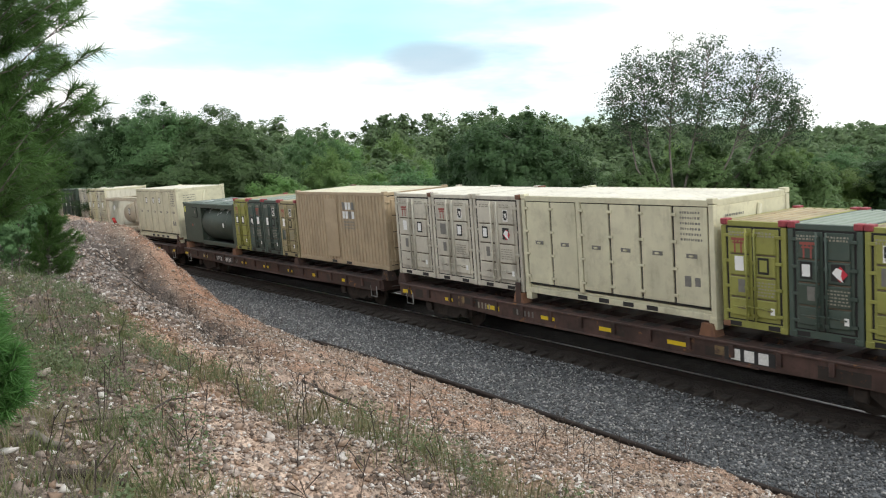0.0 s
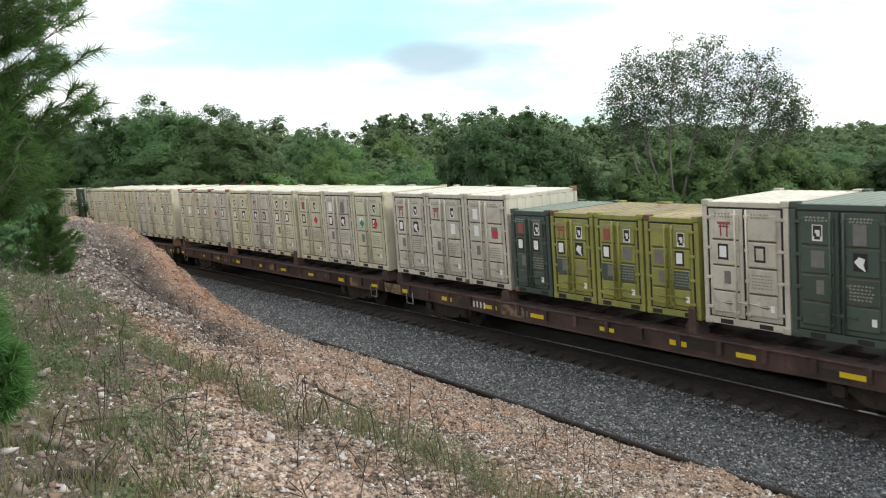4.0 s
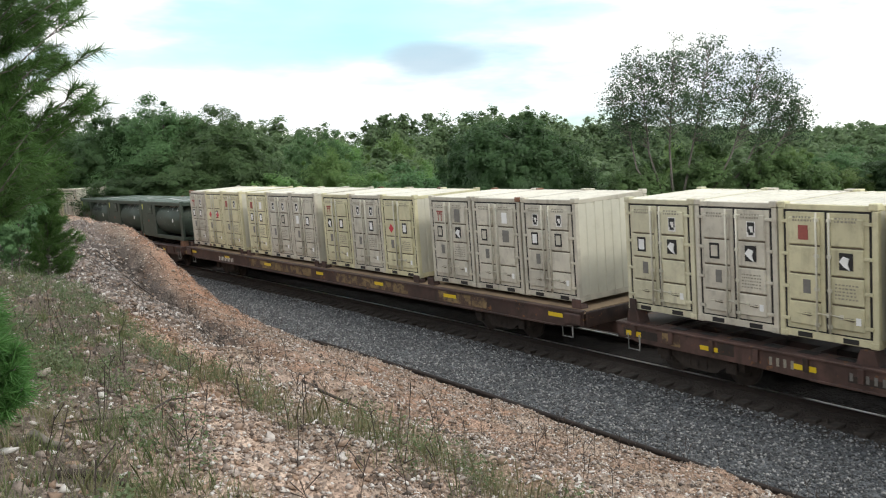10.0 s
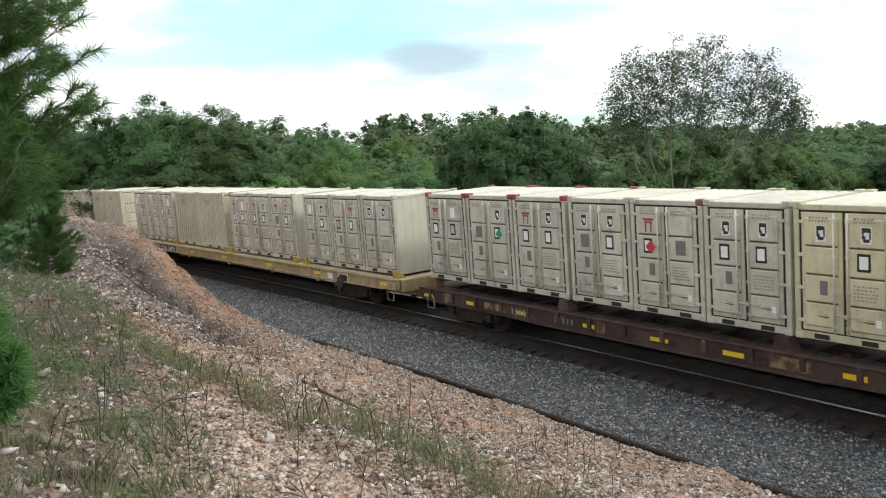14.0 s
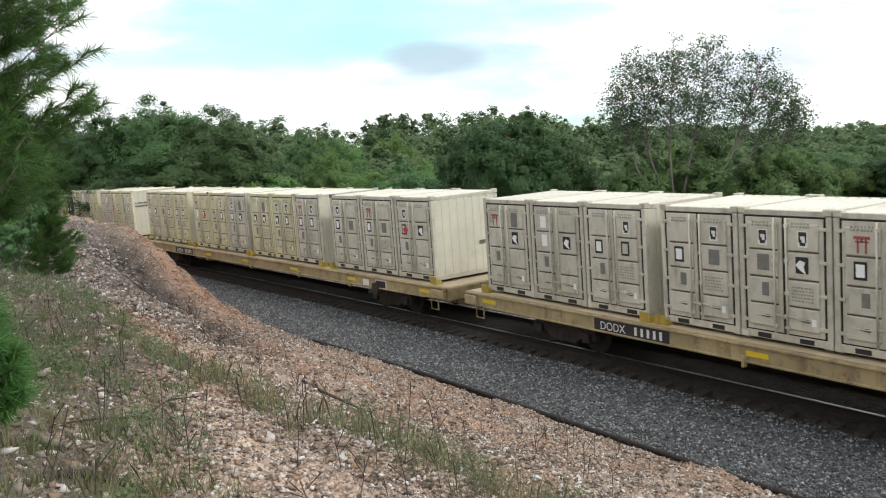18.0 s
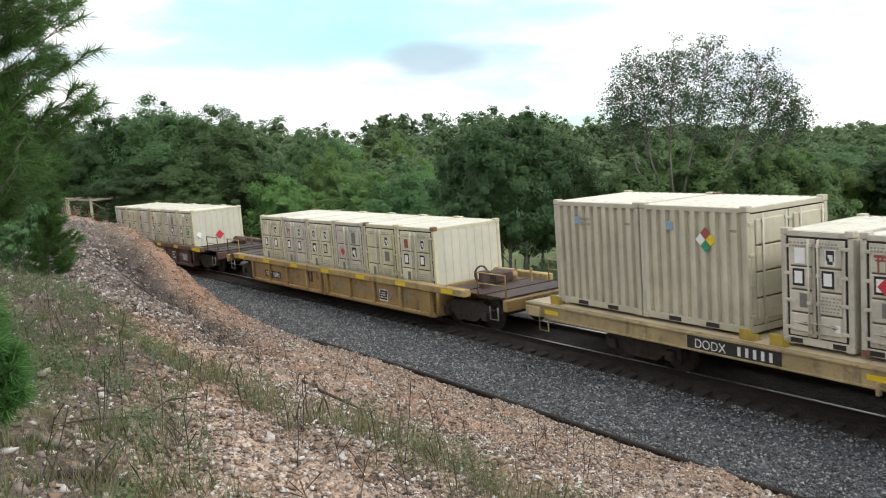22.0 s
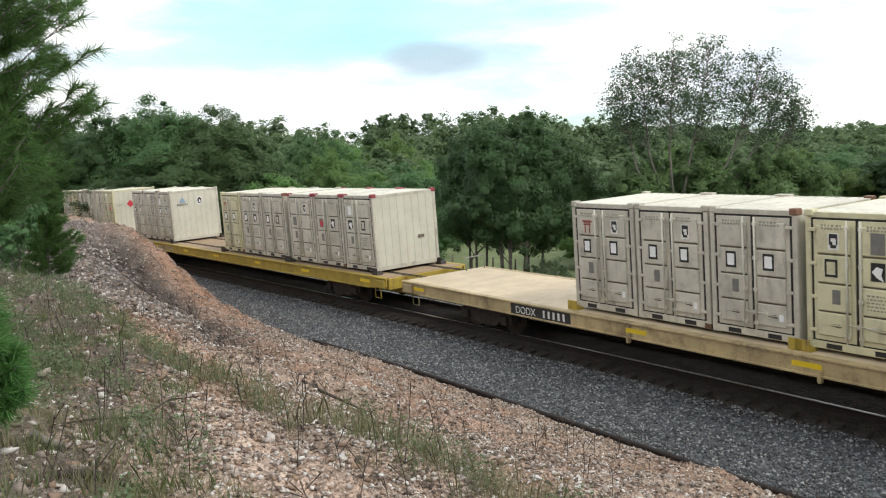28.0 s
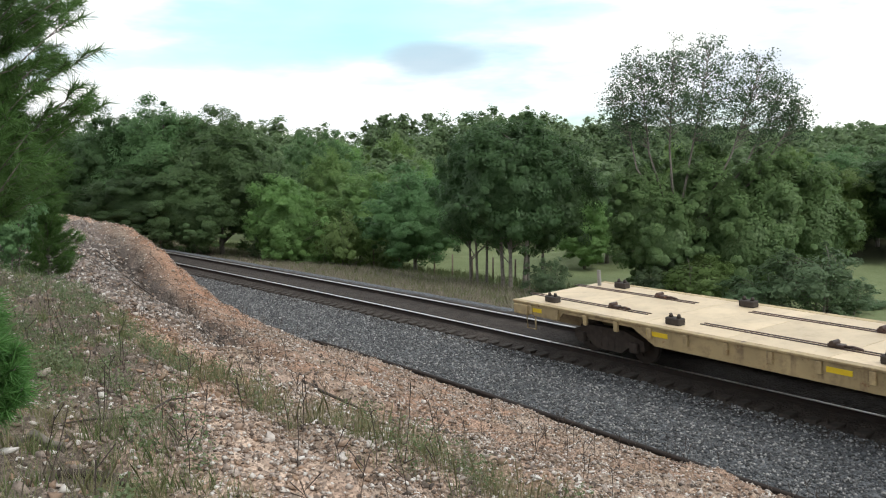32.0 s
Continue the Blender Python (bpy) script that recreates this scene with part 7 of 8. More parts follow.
# the tall thin-leaved tree over the others
def tall_tree():
    x, y = bearing(1268, 46)
    g = np.random.default_rng(77)
    t = tagged(new("tree"), "tall thin-crowned tree with sparse small leaves and a torn trunk", "tree", "trees beyond the railway")
    t.matrix_basis = Matrix.Translation((x, y, ground_here(x, y) - 0.1))
    bm = bmesh.new()
    P, N = [], []
    lobes = ((-3.6, 0.4, 12.2, 1.4), (-2.2, -0.5, 12.7, 1.5), (-0.2, 0.5, 12.8, 1.6), (2.1, -0.2, 12.0, 1.4), (3.3, 0.4, 10.8, 1.0), (3.9, -0.3, 9.6, 0.8), (-4.6, 0.2, 10.8, 0.9))
    for lx, ly, top, r in lobes:
        k = int(150 * (r / 1.5) ** 2)
        d = g.normal(0, 1, (k, 3))
        d /= np.linalg.norm(d, axis=1, keepdims=True)
        C = d * g.random((k, 1)) ** 0.34 * np.array([r * 1.12, r * 1.12, (top - 7.4) / 2]) + np.array([0, 0, (top + 7.4) / 2])
        p = np.repeat(C, 34, 0) + g.normal(0, 1, (k * 34, 3)) * np.array([0.17, 0.17, 0.14])
        P.append(p + np.array([lx, ly, 0]))
        N.append(g.normal(0, 0.6, (k * 34, 3)) + np.array([0, -0.2, 0.6]))
        root = Vector((-1.9 if lx < 0 else -1.2, 0, 3.2))
        tip = Vector((lx, ly, top - 0.6))
        midp = root.lerp(tip, 0.5) + Vector((lx * 0.12, 0, -0.3))
        add_tube(bm, [root, midp, tip], [0.085, 0.045, 0.010], 6)
        for c in C:
            q = Vector(c) + Vector((lx, ly, 0))
            b = midp.lerp(tip, min(0.95, max(0.05, (q.z - midp.z - 0.5) / (tip.z - midp.z))))
            add_tube(bm, [b, b.lerp(q, 0.5) + Vector((0, 0, 0.1)), q], [0.016, 0.010, 0.004], 4, False)
    for k, dx in enumerate((-2.1, -1.5)):
        add_tube(bm, [(dx, 0, -0.4), (dx + 0.1, 0.05, 1.6), (-1.9 if k == 0 else -1.2, 0, 3.4)], [0.24, 0.19, 0.13], 8)
    part("trunk", bm, "bark", t, "grey-brown trunks and limbs")
    v, f = leaves_np(np.vstack(P), np.vstack(N), 0.058, g)
    put("crown", mesh_np("crown", v, f, "leaf_sparse"), t, "sparse upper crown")
    P, N = [], []
    for lx, ly, top, r, base in ((-3.2, 0.5, 7.3, 2.2, 1.2), (-0.4, 1.2, 7.6, 2.6, 1.0), (2.6, 0.4, 7.5, 2.5, 0.8), (4.9, 0.2, 6.6, 2.1, 0.6), (1.2, -0.8, 5.6, 2.2, 0.5), (-2.4, -0.6, 5.0, 1.8, 1.3)):
        _, p, n = crown_np(top, r, base, g, 250, 190, 0.06)
        P.append(p + np.array([lx, ly, 0]))
        N.append(n)
    put("lower_crown", leafy_mesh("lower_crown", np.vstack(P), np.vstack(N), 0.070, g, "leaf_soft"), t, "denser lower crown")
    part("torn_wood", tube([(-1.95, -0.22, 2.2), (-1.88, -0.30, 2.8), (-1.92, -0.24, 3.6)], [0.06, 0.15, 0.03], 6), "bark_orange", t, "torn orange wood")


tall_tree()


SKY_X = [-500, 0, 180, 250, 300, 350, 400, 450, 480, 520, 560, 600, 640, 655, 700, 740, 800, 850, 880, 950, 990, 1050, 1100, 1440, 1500, 1568, 2100]
SKY_Y = [230, 225, 235, 205, 205, 210, 212, 212, 206, 222, 226, 233, 235, 208, 198, 212, 206, 190, 188, 196, 209, 211, 213, 246, 232, 238, 225]


def far_woods():
    """The closed wood behind, in rows that rise with the hill."""
    rng = np.random.default_rng(5)
    P, N = [], []
    for d0, top, spread, wpx in ((84, 62, 34, 95), (100, 42, 30, 85), (122, 18, 22, 80), (140, 2, 12, 60), (158, -6, 14, 75)):
        px = -500
        while px < 2150:
            d = d0 + rng.uniform(-8, 8)
            x, y = bearing(px, d)
            hz = 281 - 0.0168 * (px - 784)
            zt = EYE_H + (hz - float(np.interp(px, SKY_X, SKY_Y)) - top + rng.uniform(-0.7, 0.4) * spread) / F_PX * d
            g = ground_here(x, y)
            r = wpx * rng.uniform(0.55, 0.85) / F_PX * d
            _, p, n = crown_np(zt - g, r, max(0.8, zt - g - 2.3 * r), rng, 100, 40, 0.2)
            P.append(p + np.array([x, y, g]))
            N.append(n)
            px += wpx * rng.uniform(0.5, 0.9)
    return leafy_mesh("far_wood", np.vstack(P), np.vstack(N), 0.235, rng, "leaf_wood_haze")


# Paler than the near leaves: distance haze is put into the leaf colour.
M["leaf_wood_haze"] = leaf_mat("hazy_wood_leaves", (0.155, 0.248, 0.118), (0.195, 0.300, 0.145), (0.240, 0.355, 0.178), trans=0.52)
tagged(new("far_wood", far_woods()), "closed green wood rising on the hill behind the meadow", "wood", kind="stuff")


# ---- pine at the edge of the bank ----
def needle_tufts(tips, rng, n=60, length=0.20):
    V, F = [], []
    k = 0
    for p, d in tips:
        d = np.array(d) / (np.linalg.norm(d) + 1e-9)
        dirs = d * 0.8 + rng.normal(0, 0.6, (n, 3))
        dirs /= np.linalg.norm(dirs, axis=1, keepdims=True)
        side = np.cross(dirs, rng.normal(0, 1, (n, 3)))
        side /= np.linalg.norm(side, axis=1, keepdims=True)
        l = length * rng.uniform(0.6, 1.15, (n, 1))
        base = np.array(p) - d * rng.uniform(0, 0.14, (n, 1))
        V.append(np.stack([base - side * 0.0038, base + side * 0.0038, base + dirs * l + np.array([0, 0, -0.015])], 1).reshape(-1, 3))
        F.append(np.arange(3 * n).reshape(n, 3) + k)
        k += 3 * n
    return np.vstack(V), np.vstack(F)


def pine(x, y, h, seed, reach, label, low=0.3, n=46, needle=0.2, per=46, twigs=4, top=0.97, needles="needle"):
    rng = np.random.default_rng(seed)
    z = float(ground_z(np.array([x]), np.array([y]))[0])
    t = tagged(new("pine_tree"), label, "tree", "pines on the bank")
    t.matrix_basis = Matrix.Translation((x, y, z - 0.05))
    bm = bmesh.new()
    add_tube(bm, [(0, 0, -0.2), (0.04, 0.02, h * 0.5), (0, 0, h)], [0.016 * h, 0.011 * h, 0.012], 8)
    tips = []
    for i in range(n):
        q = (i + 0.5) / n
        zb = h * (low + (top - low) * q)
        a = i * 2.399 + rng.uniform(-0.3, 0.3)
        l = reach * (1.0 - 0.7 * zb / h) * rng.uniform(0.45, 1.15)
        d = np.array([math.cos(a), math.sin(a), rng.uniform(0.1, 0.55)])
        o = np.array([0, 0, zb])
        e = o + d * l + np.array([0, 0, 0.10 * l])
        m_ = o + d * l * 0.55 + np.array([0, 0, -0.06 * l])
        add_tube(bm, [o, m_, e], [0.010, 0.007, 0.004], 5)
        tips.append((e, d))
        for s_ in (0.45, 0.62, 0.8):
            tips.append((o + (m_ - o) * s_ / 0.55 if s_ < 0.55 else m_ + (e - m_) * (s_ - 0.55) / 0.45, d))
        for j in range(twigs):
            s_ = rng.uniform(0.25, 0.95)
            p = o + (m_ - o) * s_ / 0.55 if s_ < 0.55 else m_ + (e - m_) * (s_ - 0.55) / 0.45
            sd = d * 0.7 + np.array([-d[1], d[0], 0]) * rng.choice([-1, 1]) * rng.uniform(0.5, 1.1) + np.array([0, 0, rng.uniform(0.0, 0.7)])
            sd /= np.linalg.norm(sd)
            sl = rng.uniform(0.16, 0.42) * max(0.35, l * 0.7)
            add_tube(bm, [p, p + sd * sl], [0.006, 0.004], 4, False)
            tips.append((p + sd * sl, sd))
            if sl > 0.2:
                tips.append((p + sd * sl * 0.6, sd))
    part("trunk", bm, "bark", t, "brown trunk and branches")
    v, f = needle_tufts(tips, rng, per, needle)
    put("needles", mesh_np("needles", v, f, needles), t, "long green needles")
    return t


pine(-4.42, 8.2, 10.0, 31, 1.40, "young pine with long green needles on the bank", 0.12, 330, 0.17, 56, 6, 0.62)
pine(-5.9, 10.0, 9.0, 37, 1.75, "second young pine close behind the first", 0.14, 170, 0.18, 50, 6, 0.62)
pine(*bearing(80, 24.0), 2.1, 33, 1.0, "small bushy pine at the bank's edge", 0.04, 90, 0.17, 70, 5, needles="needle_bright")
pine(-2.52, 4.75, 0.95, 35, 0.44, "pine seedling in the grass", 0.30, 40, 0.15, 64, 4)
plant(tree_meshes(2.9, 0.80, 0.1, 191, "leaf", 110, 70, 0.045, 0.016, 2), *bearing(12, 22.5), 0.3, (1, 1, 1), "broad-leaved sapling beside the pine", "shrub", -0.1, "shrubs on the bank")


# ================= small growth on the bank =================
def scatter(n, seed, s0, s1, l0, l1, dens=None):
    rng = np.random.default_rng(seed)
    s, l = rng.uniform(s0, s1, n), rng.uniform(l0, l1, n)
    p = from_line(s, l, 0 * s, False)
    if dens is not None:
        k = rng.random(n) < dens(s, l, p[:, 0], p[:, 1])
        s, l, p = s[k], l[k], p[k]
    k = np.hypot(p[:, 0], p[:, 1]) > 2.2
    s, l, p = s[k], l[k], p[k]
    p[:, 2] = ground_z(p[:, 0], p[:, 1], s, l)
    return p, rng


def blades(p, rng, length, width, per, lean=0.35):
    n = len(p) * per
    c = np.repeat(p, per, 0) + rng.normal(0, 1, (n, 3)) * np.array([0.05, 0.05, 0])
    a = rng.uniform(0, 6.28, n)
    l = length * rng.uniform(0.45, 1.2, n)
    d = np.stack([np.cos(a) * lean * l * rng.uniform(0.2, 1.3, n), np.sin(a) * lean * l * rng.uniform(0.2, 1.3, n), l], -1)
    b = rng.uniform(0, 6.28, n)
    w = np.stack([np.cos(b), np.sin(b), 0 * b], -1) * width
    c[:, 2] -= 0.02
    v = np.stack([c - w, c + w, c + d * 0.55 + w * 0.7, c + d, c + d * 0.55 - w * 0.7], 1)
    v[:, 3] += np.stack([np.cos(a), np.sin(a), 0 * a], -1) * (l * lean * 0.35)[:, None]
    return v.reshape(-1, 3), np.arange(5 * n).reshape(n, 5)


def grown(lo, f, seed):
    """Patches of growth on the higher left of the bank, and one strip lower down."""
    def d(s, l, x, y):
        side = smooth01(0.0, 0.6, l - np.interp(s, BAND_S, BAND_L)) * (0.12 + 0.88 * smooth01(-9, -3, s))
        strip = 0.85 * np.exp(-((l - 12.45 + 0.2 * (s - 6.6)) / 0.32) ** 2) * smooth01(4.6, 5.8, s) * smooth01(11.5, 10.0, s)
        return np.maximum(side, strip) * smooth01(lo, lo + 0.10, fbm(x * f, y * f, seed) + 0.5)
    return d


def patchy(lo, f, seed):
    return lambda s, l, x, y: smooth01(lo, lo + 0.12, fbm(x * f, y * f, seed) + 0.5)


p, rng = scatter(12000, 61, -10, 12.5, 10.0, 15.6, grown(0.50, 2.6, 31))
tagged(new("green_grass", mesh_np("green_grass", *blades(p, rng, 0.16, 0.0026, 9), "grass")), "tufts of green grass on the bank", "grass", kind="stuff")
p, rng = scatter(9500, 62, -12, 13, 9.5, 15.2, grown(0.48, 2.4, 44))
tagged(new("dry_grass", mesh_np("dry_grass", *blades(p, rng, 0.19, 0.0022, 7), "straw")), "dry pale grass on the bank", "grass", kind="stuff")


p, rng = scatter(1900, 84, 8.4, 12.5, 13.9, 15.6, patchy(0.42, 2.2, 19))
tagged(new("long_grass", mesh_np("long_grass", *blades(p, rng, 0.17, 0.0020, 8), "weed_stalk")), "grey-green grass on the near bank", "grass", kind="stuff")


def herbs():
    p, rng = scatter(3200, 67, -10, 13, 9.8, 15.3, grown(0.48, 2.2, 77))
    C, N = [], []
    for q in p:
        h = rng.uniform(0.08, 0.34)
        k = int(60 * h / 0.2)
        c = q + np.stack([rng.normal(0, 0.05, k), rng.normal(0, 0.05, k), rng.uniform(0.02, h, k)], -1)
        C.append(c)
        N.append(rng.normal(0, 0.5, (k, 3)) + np.array([0, 0, 0.8]))
    v, f = leaves_np(np.vstack(C), np.vstack(N), 0.017, rng, 0.5)
    return mesh_np("herbs", v, f, "leaf_herb")


M["leaf_herb"] = leaf_mat("weed_leaves", (0.085, 0.11, 0.05), (0.12, 0.155, 0.07), (0.18, 0.21, 0.115), trans=0.4)
p, rng = scatter(1500, 68, -14, 12, 5.0, 12.0, patchy(0.56, 0.8, 15))
tagged(new("sparse_dry_grass", mesh_np("sparse_dry_grass", *blades(p, rng, 0.22, 0.0024, 5), "straw")), "thin dry grass among the stones", "grass", kind="stuff")
tagged(new("herbs", herbs()), "low grey-green weeds on the bank", "weeds", kind="stuff")
p, rng = scatter(9000, 63, -75, -5, -12.5, -4.4)
tagged(new("verge_grass", mesh_np("verge_grass", *blades(p, rng, 0.42, 0.012, 6), "straw")), "dry long grass along the far side of the track", "grass", kind="stuff")
p, rng = scatter(7000, 64, -70, 0, -16.0, -5.5)
tagged(new("verge_green", mesh_np("verge_green", *blades(p, rng, 0.40, 0.012, 6), "grass")), "green grass along the far side of the track", "grass", kind="stuff")


def dead_stems():
    p, rng = scatter(620, 66, -15, 13, 5.0, 15.0, patchy(0.40, 0.9, 9))
    bm = bmesh.new()
    for q in p:
        h = rng.uniform(0.14, 0.34) + 0.40 * rng.random() ** 3
        a = rng.normal(0, 0.16, 2)
        q = Vector(q)
        top = q + Vector((a[0] * h, a[1] * h, h))
        add_tube(bm, [q - Vector((0, 0, 0.03)), q.lerp(top, 0.5) + Vector((0.01, 0, 0)), top], [0.0032, 0.0028, 0.0036], 4, False)
        for k in range(rng.integers(0, 4)):
            b = q.lerp(top, rng.uniform(0.4, 0.95))
            add_tube(bm, [b, b + Vector((rng.uniform(-0.1, 0.1), rng.uniform(-0.1, 0.1), rng.uniform(0.04, 0.14)))], [0.003, 0.004], 3, False)
    me = bpy.data.meshes.new("dead_weeds")
    bm.to_mesh(me)
    bm.free()
    me.materials.append(M["stem"])
    return me


tagged(new("dead_weeds", dead_stems()), "thin dark dead weed stalks on the bank", "weeds", kind="stuff")


p, rng = scatter(26, 97, -20.6, -19.8, 4.0, 4.6)
tagged(new("dead_shrub", mesh_np("dead_shrub", *blades(p, rng, 0.75, 0.012, 6, 0.3), "dry_red")), "small reddish dead shrub at the foot of the ballast", "shrub")
# fence posts in the meadow
for i, (px, d) in enumerate(((768, 54), (800, 53), (835, 52), (872, 51), (912, 50), (660, 58), (705, 56), (590, 61), (520, 64))):
    x, y = bearing(px, d)
    z = ground_here(x, y)
    ob = part("fence_post", tube([(0, 0, -0.3), (0.01, 0, 0.6), (0.02, 0.01, 1.25)], [0.06, 0.055, 0.05], 7), "fence_wood", None)
    ob.matrix_basis = Matrix.Translation((x, y, z))
    tagged(ob, "weathered wooden fence post in the meadow", "fence post", "fence posts")


# ================= stones, ties =================
def stone_template(seed, sub=1):
    bm = bmesh.new()
    if sub:
        bmesh.ops.create_icosphere(bm, subdivisions=sub, radius=1.0)
    else:
        for c in ((1, 0, 0), (-1, 0, 0), (0, 1, 0), (0, -1, 0), (0.1, 0, 0.8), (0, 0.1, -0.8)):
            bm.verts.new(c)
        bm.verts.ensure_lookup_table()
        for a_, b_ in ((0, 2), (2, 1), (1, 3), (3, 0)):
            bm.faces.new([bm.verts[i] for i in (a_, b_, 4)])
            bm.faces.new([bm.verts[i] for i in (b_, a_, 5)])
        bm.verts.index_update()
    r = random.Random(seed)
    if sub:
        # broken, angular: the hull of a few random corners
        bm.free()
        bm = bmesh.new()
        for _ in range(8):
            bm.verts.new(Vector((r.gauss(0, 1), r.gauss(0, 1), r.gauss(0, 1))).normalized() * r.uniform(0.65, 1.25))
        res = bmesh.ops.convex_hull(bm, input=bm.verts)
        bmesh.ops.delete(bm, geom=[q for q in set(res["geom_interior"] + res["geom_unused"]) if isinstance(q, bmesh.types.BMVert)], context="VERTS")
        bmesh.ops.triangulate(bm, faces=bm.faces)
        bm.verts.index_update()
    else:
        for v in bm.verts:
            v.co *= r.uniform(0.6, 1.25)
    v = np.array([v.co[:] for v in bm.verts])
    f = np.array([[q.index for q in p.verts] for p in bm.faces])
    bm.free()
    return v, f


def stones(p, size, rng, sub=1, flat=0.65, sink=0.25, extra=None):
    V, F, X, k = [], [], [], 0
    temps = [stone_template(900 + i, sub) for i in range(6)]
    which = rng.integers(0, 6, len(p))
    for t in range(6):
        q = p[which == t]
        n = len(q)
        if not n:
            continue
        tv, tf = temps[t]
        a = rng.uniform(0, 6.28, n)
        sz = size(n) if callable(size) else size[which == t]
        sc = np.stack([sz * rng.uniform(0.7, 1.35, n), sz * rng.uniform(0.7, 1.2, n), sz * flat * rng.uniform(0.7, 1.3, n)], -1)
        w = tv[None] * sc[:, None]
        c, s_ = np.cos(a)[:, None], np.sin(a)[:, None]
        e = rng.uniform(-0.9, 0.9, n)
        ce, se = np.cos(e)[:, None], np.sin(e)[:, None]
        w = np.stack([w[..., 0], w[..., 1] * ce - w[..., 2] * se, w[..., 1] * se + w[..., 2] * ce], -1)
        w = np.stack([w[..., 0] * c - w[..., 1] * s_, w[..., 0] * s_ + w[..., 1] * c, w[..., 2]], -1)
        w = w + q[:, None] + np.stack([0 * sz, 0 * sz, sz * sink], -1)[:, None]
        V.append(w.reshape(-1, 3))
        F.append((tf[None] + (np.arange(n) * len(tv))[:, None, None] + k).reshape(-1, 3))
        k += n * len(tv)
        if extra is not None:
            X.append(np.repeat(extra[which == t], len(tv), 0))
    if extra is not None:
        return np.vstack(V), np.vstack(F), np.vstack(X)
    return np.vstack(V), np.vstack(F)


def ballast_stones():
    rng = np.random.default_rng(71)
    n = 85000
    s = -55 + 72 * rng.random(n) ** 0.8
    l = rng.uniform(1.34, 3.95, n)
    P = from_line(s, l, 0 * s, False)
    hs = np.interp(l, [1.17, 1.6, 2.1, 4.0], [-0.235, -0.25, -0.295, -0.60])
    cant = -np.clip(l, -2.3, 2.3) * math.sin(CANT) * np.clip(1.6 - np.abs(l) / 4, 0, 1)
    P[:, 2] = np.interp(s, _s, _Z) + hs + cant + fbm(P[:, 0] * 2.2, P[:, 1] * 2.2, 5, 3) * 0.05
    return stones(P, lambda m: 0.030 * rng.uniform(0.55, 1.4, m), rng, 0, 0.75, 0.3)


tagged(new("ballast_stones", mesh_np("ballast_stones", *ballast_stones(), "ballast_stone")), "loose grey ballast stones beside the track", "stones", kind="stuff")
_pts, _sizes = [], []


def whites(s, l, x, y):
    """Pale stones among the weeds."""
    return smooth01(0.1, 0.8, l - np.interp(s, BAND_S, BAND_L)) * smooth01(0.36, 0.6, fbm(x * 1.6, y * 1.6, 95) + 0.5)


for n_, sd_, s0, s1, l0, l1, r0, r1, lo in ((75000, 72, -8, 13, 4.3, 15.2, 0.009, 0.030, 0.12), (36000, 80, 5.5, 12, 8.5, 15.0, 0.006, 0.022, 0.15), (14000, 90, -19, 0, 7.0, 12.8, 0.040, 0.100, -1.0), (5200, 91, -4, 10.5, 12.4, 15.2, 0.022, 0.058, -2.0), (9000, 92, -6, 12, 4.4, 12.5, 0.026, 0.052, 0.40), (38000, 77, -32, -6, 4.2, 13.5, 0.015, 0.050, 0.20), (40000, 74, -20, 13, 4.2, 15.2, 0.018, 0.042, 0.36), (3400, 78, -20, 13, 4.4, 15.0, 0.032, 0.070, 0.42), (1100, 81, 4, 12, 9.5, 14.6, 0.030, 0.060, 0.40), (12000, 75, -20, 5, 7.0, 12.5, 0.020, 0.060, 0.0)):
    p, rng = scatter(n_, sd_, s0, s1, l0, l1, patchy(lo, 1.3, 12) if lo > 0 else rubble if lo == -1 else whites if lo == -2 else (lambda s, l, x, y: np.exp(-((l - np.interp(s, GULLY_S, GULLY_L) - 1.1) / 0.9) ** 2)))
    if sd_ in (72, 74, 80, 92):
        # few small stones under the weeds and in the gully
        ps, pl = to_line(p[:, 0], p[:, 1])
        bare = np.maximum(0.75 * smooth01(0.3, 0.9, pl - np.interp(ps, BAND_S, BAND_L)), 0.45 * np.exp(-((pl - np.interp(ps, GULLY_S, GULLY_L)) / 0.35) ** 2) * smooth01(6, 3, ps))
        p = p[rng.random(len(p)) > bare]
    if sd_ == 77:
        ps, pl = to_line(p[:, 0], p[:, 1])
        p = p[(rng.random(len(p)) > 0.65) | (ps > -13) | (pl < 6.8)]
    _pts.append(p)
    _sizes.append(r0 + (r1 - r0) * rng.random(len(p)) ** 1.8)


def gravel():
    """All loose stones of the bank, angular and of mixed size, tinted as the earth round them."""
    g = np.random.default_rng(76)
    P, S = np.vstack(_pts), np.concatenate(_sizes)
    s, l = to_line(P[:, 0], P[:, 1])
    E = np.stack(bank_tints(s, l, P[:, 0], P[:, 1]), -1) * g.uniform(0.2, 1.15, (len(P), 1))
    big = S > 0.030
    V1, F1, E1 = stones(P[big], S[big], g, 1, 0.55, 0.12, E[big])
    V0, F0, E0 = stones(P[~big], S[~big], g, 0, 0.75, 0.3, E[~big])
    me = mesh_np("bank_gravel", np.vstack([V1, V0]), np.vstack([F1, F0 + len(V1)]), "bank_stone")
    for i, nm in enumerate(("red", "grey")):
        me.attributes.new(nm, "FLOAT", "POINT").data.foreach_set("value", np.concatenate([E1[:, i], E0[:, i]]).clip(0, 1).astype(np.float32))
    return me


tagged(new("bank_gravel", gravel()), "pale and reddish loose stones over the clay bank", "stones", kind="stuff")


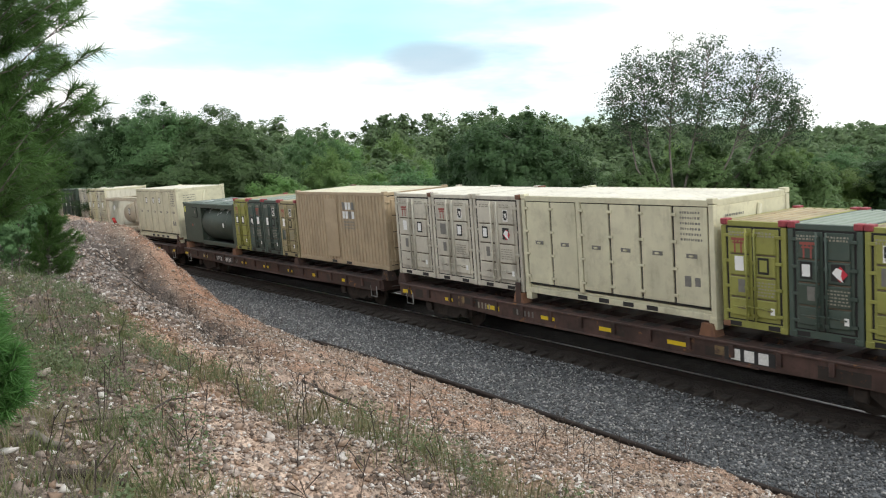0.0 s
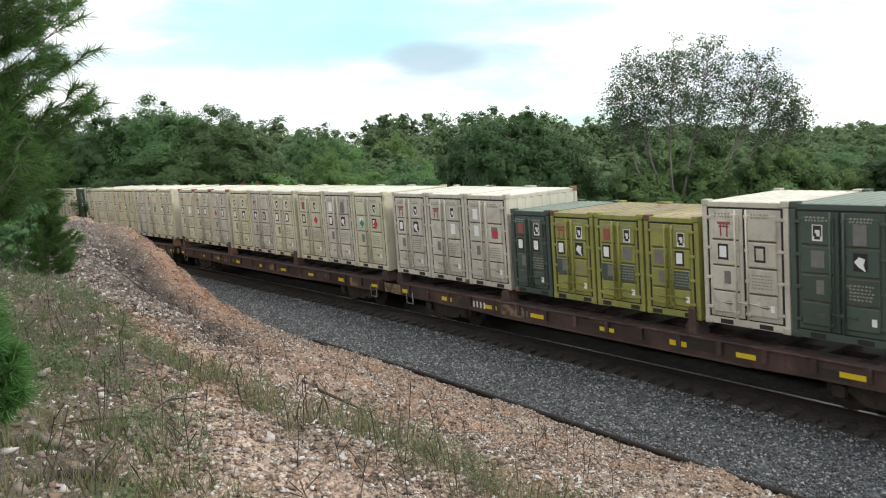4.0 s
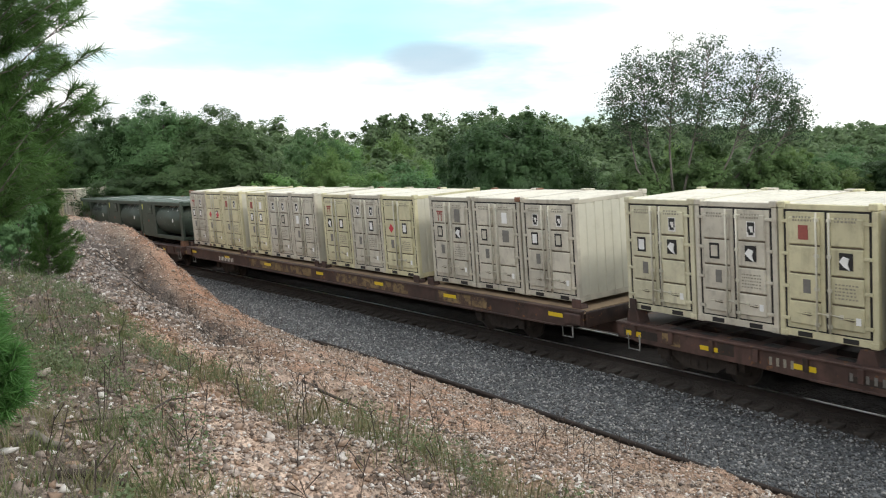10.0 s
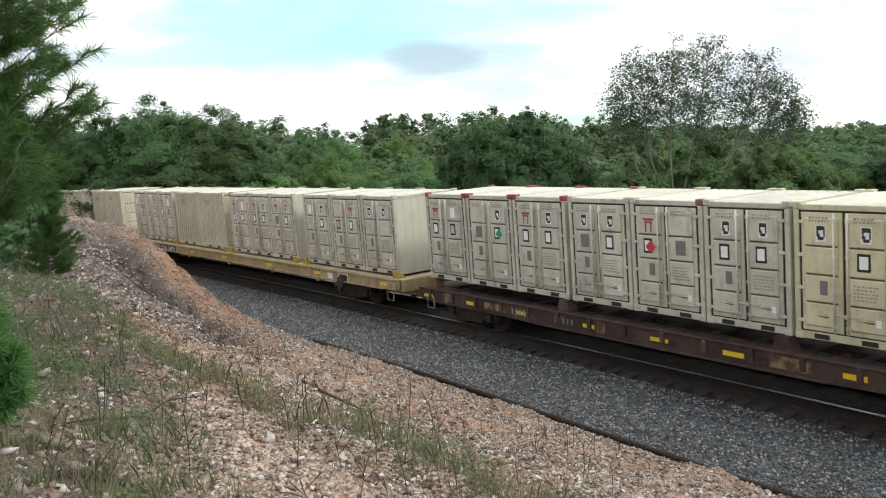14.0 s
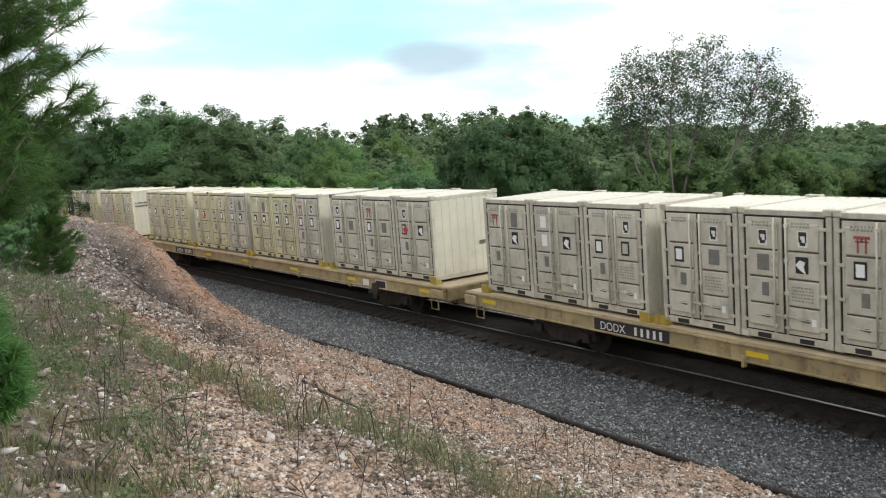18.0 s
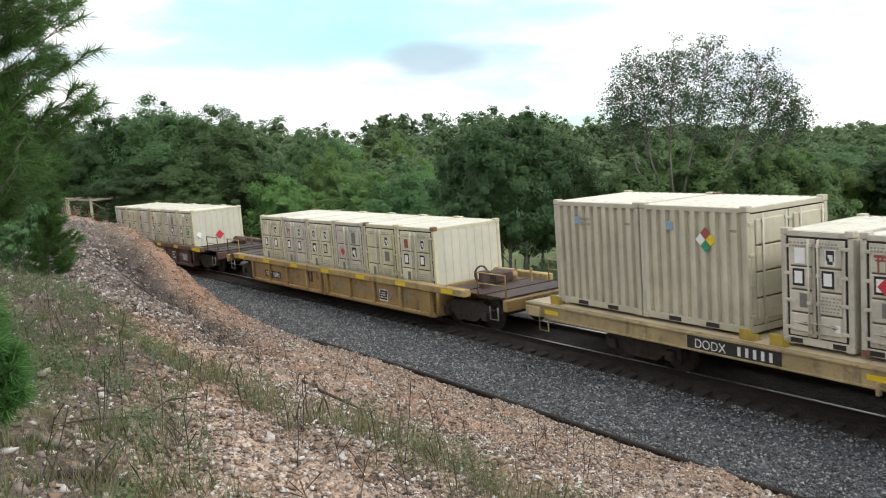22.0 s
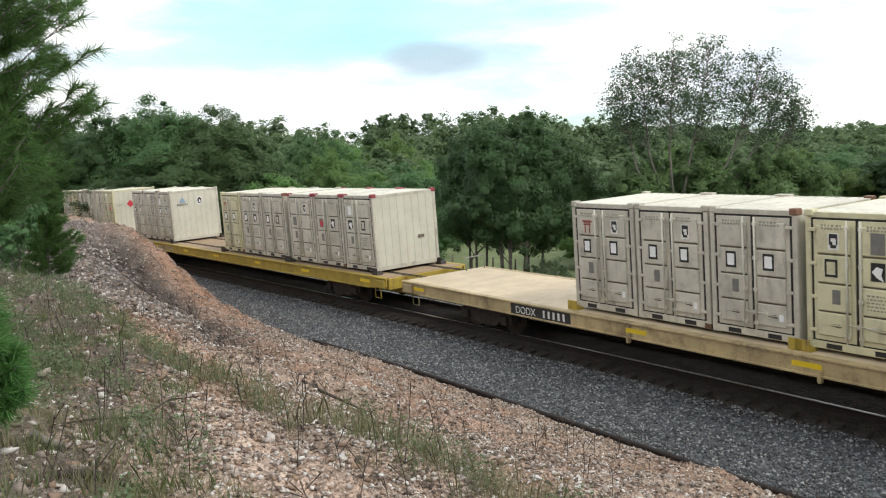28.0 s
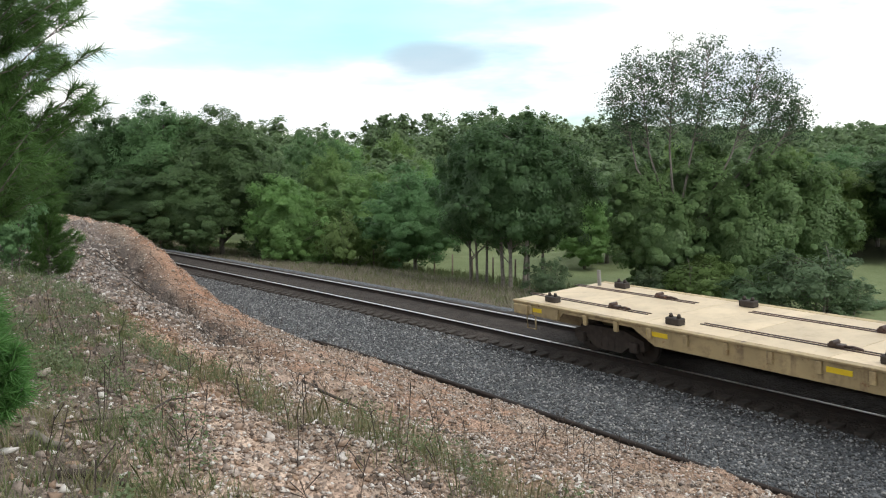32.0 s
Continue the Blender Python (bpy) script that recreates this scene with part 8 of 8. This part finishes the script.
def root_tangle():
    """Dark roots and dead twigs washed out along the gully."""
    g = np.random.default_rng(79)
    bm = bmesh.new()
    for i in range(260):
        s0 = g.uniform(-17, 1)
        ln = g.uniform(0.35, 1.6)
        l0 = float(np.interp(s0, GULLY_S, GULLY_L)) + g.normal(0.1, 0.33)
        ss = s0 + np.linspace(0, ln, 5)
        ll = l0 + np.interp(ss, GULLY_S, GULLY_L) - np.interp(s0, GULLY_S, GULLY_L) + np.cumsum(g.normal(0, 0.09, 5))
        P = from_line(ss, ll, 0 * ss, False)
        P[:, 2] = ground_z(P[:, 0], P[:, 1], ss, ll) + np.abs(g.normal(0.03, 0.05, 5))
        r = g.uniform(0.004, 0.011)
        add_tube(bm, [tuple(q) for q in P], [r, r * 1.1, r, r * 0.8, r * 0.4], 4, False)
    me = bpy.data.meshes.new("root_tangle")
    bm.to_mesh(me)
    bm.free()
    me.materials.append(M["stem"])
    return me


tagged(new("root_tangle", root_tangle()), "dark roots and dead twigs tangled along the gully", "roots", kind="stuff")
p, rng = scatter(2400, 69, 4.5, 11.5, 10.8, 13.2, lambda s, l, x, y: np.exp(-((l - 12.45 + 0.2 * (s - 6.6)) / 0.28) ** 2))
tagged(new("tall_dry_weeds", mesh_np("tall_dry_weeds", *blades(p, rng, 0.34, 0.0018, 5, 0.22), "weed_stalk")), "tall half-dry weeds in a strip on the bank", "weeds", kind="stuff")


def ground_tube(name, pts, radii, material, label, category):
    """A branch or root laid along the ground; each point is way, offset and height over the ground."""
    P = []
    for s0, l0, h0 in pts:
        q = from_line(np.array([s0]), np.array([l0]), np.array([0.0]), False)[0]
        P.append((q[0], q[1], float(ground_z(np.array([q[0]]), np.array([q[1]]))[0]) + h0))
    tagged(part(name, tube(P, radii, 6), material), label, category)


ground_tube("dead_branch", [(8.75, 14.62, 0.02), (8.66, 14.35, 0.05), (8.5, 14.08, 0.08), (8.1, 13.82, 0.12), (7.8, 13.6, 0.13), (7.75, 13.35, 0.12)], [0.005, 0.008, 0.009, 0.009, 0.008, 0.005], "stem", "thin bare dark branch arching over the grass", "branch")
ground_tube("fallen_log", [(9.74, 14.75, 0.02), (9.76, 14.62, 0.03), (9.85, 14.48, 0.03), (10.02, 14.33, 0.0)], [0.026, 0.030, 0.028, 0.016], "stem", "dark weathered log lying in the grass", "log")
ground_tube("fallen_log", [(8.92, 14.86, 0.02), (9.0, 14.76, 0.04), (9.1, 14.68, 0.03), (9.18, 14.60, 0.0)], [0.020, 0.032, 0.030, 0.018], "bark", "grey weathered log half sunk in the grass", "log")
ground_tube("root", [(-16.5, 8.3, 0.02), (-14, 7.9, 0.05), (-11.5, 7.5, 0.03), (-9.6, 7.9, 0.06), (-7.5, 8.5, 0.02)], [0.014, 0.024, 0.020, 0.024, 0.012], "stem", "dark exposed root along the gully", "root")
ground_tube("root", [(-9.0, 7.6, 0.02), (-6.5, 8.9, 0.06), (-3.0, 9.5, 0.05), (0.2, 10.1, 0.03)], [0.014, 0.022, 0.020, 0.010], "stem", "dark exposed root along the gully", "root")
ground_tube("root", [(0.5, 10.0, 0.01), (2.4, 10.6, 0.04), (4.2, 10.6, 0.03), (6.0, 10.9, 0.01)], [0.02, 0.025, 0.022, 0.012], "stem", "thin dark root on bare clay", "root")
p, rng = scatter(70, 73, -20, 11, 4.8, 15.0)
_tv = [stone_template(950 + i, 1) for i in range(4)]
_rockm = [mesh_np("fieldstone", v * np.array([1, 0.8, 0.62]), f, "fieldstone") for v, f in _tv]
for i, q in enumerate(p):
    sc = float(0.04 + 0.09 * rng.random() ** 2)
    ob = new("fieldstone", _rockm[i % 4])
    ob.matrix_basis = Matrix.Translation((q[0], q[1], q[2] + sc * 0.2)) @ Matrix.Rotation(float(rng.uniform(0, 6.28)), 4, "Z") @ Matrix.Diagonal((sc, sc, sc, 1))
    tagged(ob, "pale rough fieldstone half sunk in the clay", "stone", "fieldstones on the bank")


def tie_mesh():
    bm = box(-0.115, 0.115, -1.36, 1.30, -0.18, 0.0, bevel=0.012)
    me = bpy.data.meshes.new("tie")
    bm.to_mesh(me)
    bm.free()
    me.materials.append(M["tie"])
    return me


_tie = tie_mesh()
_rt = random.Random(4)
for i in range(225):
    s_ = -80 + i * 0.50
    m_ = seat(s_, 0.4) @ Matrix.Translation((0, _rt.uniform(-0.05, 0.05), -0.172)) @ Matrix.Rotation(_rt.uniform(-0.02, 0.02), 4, "Z")
    put("tie", _tie, track, "", m_)

motions()
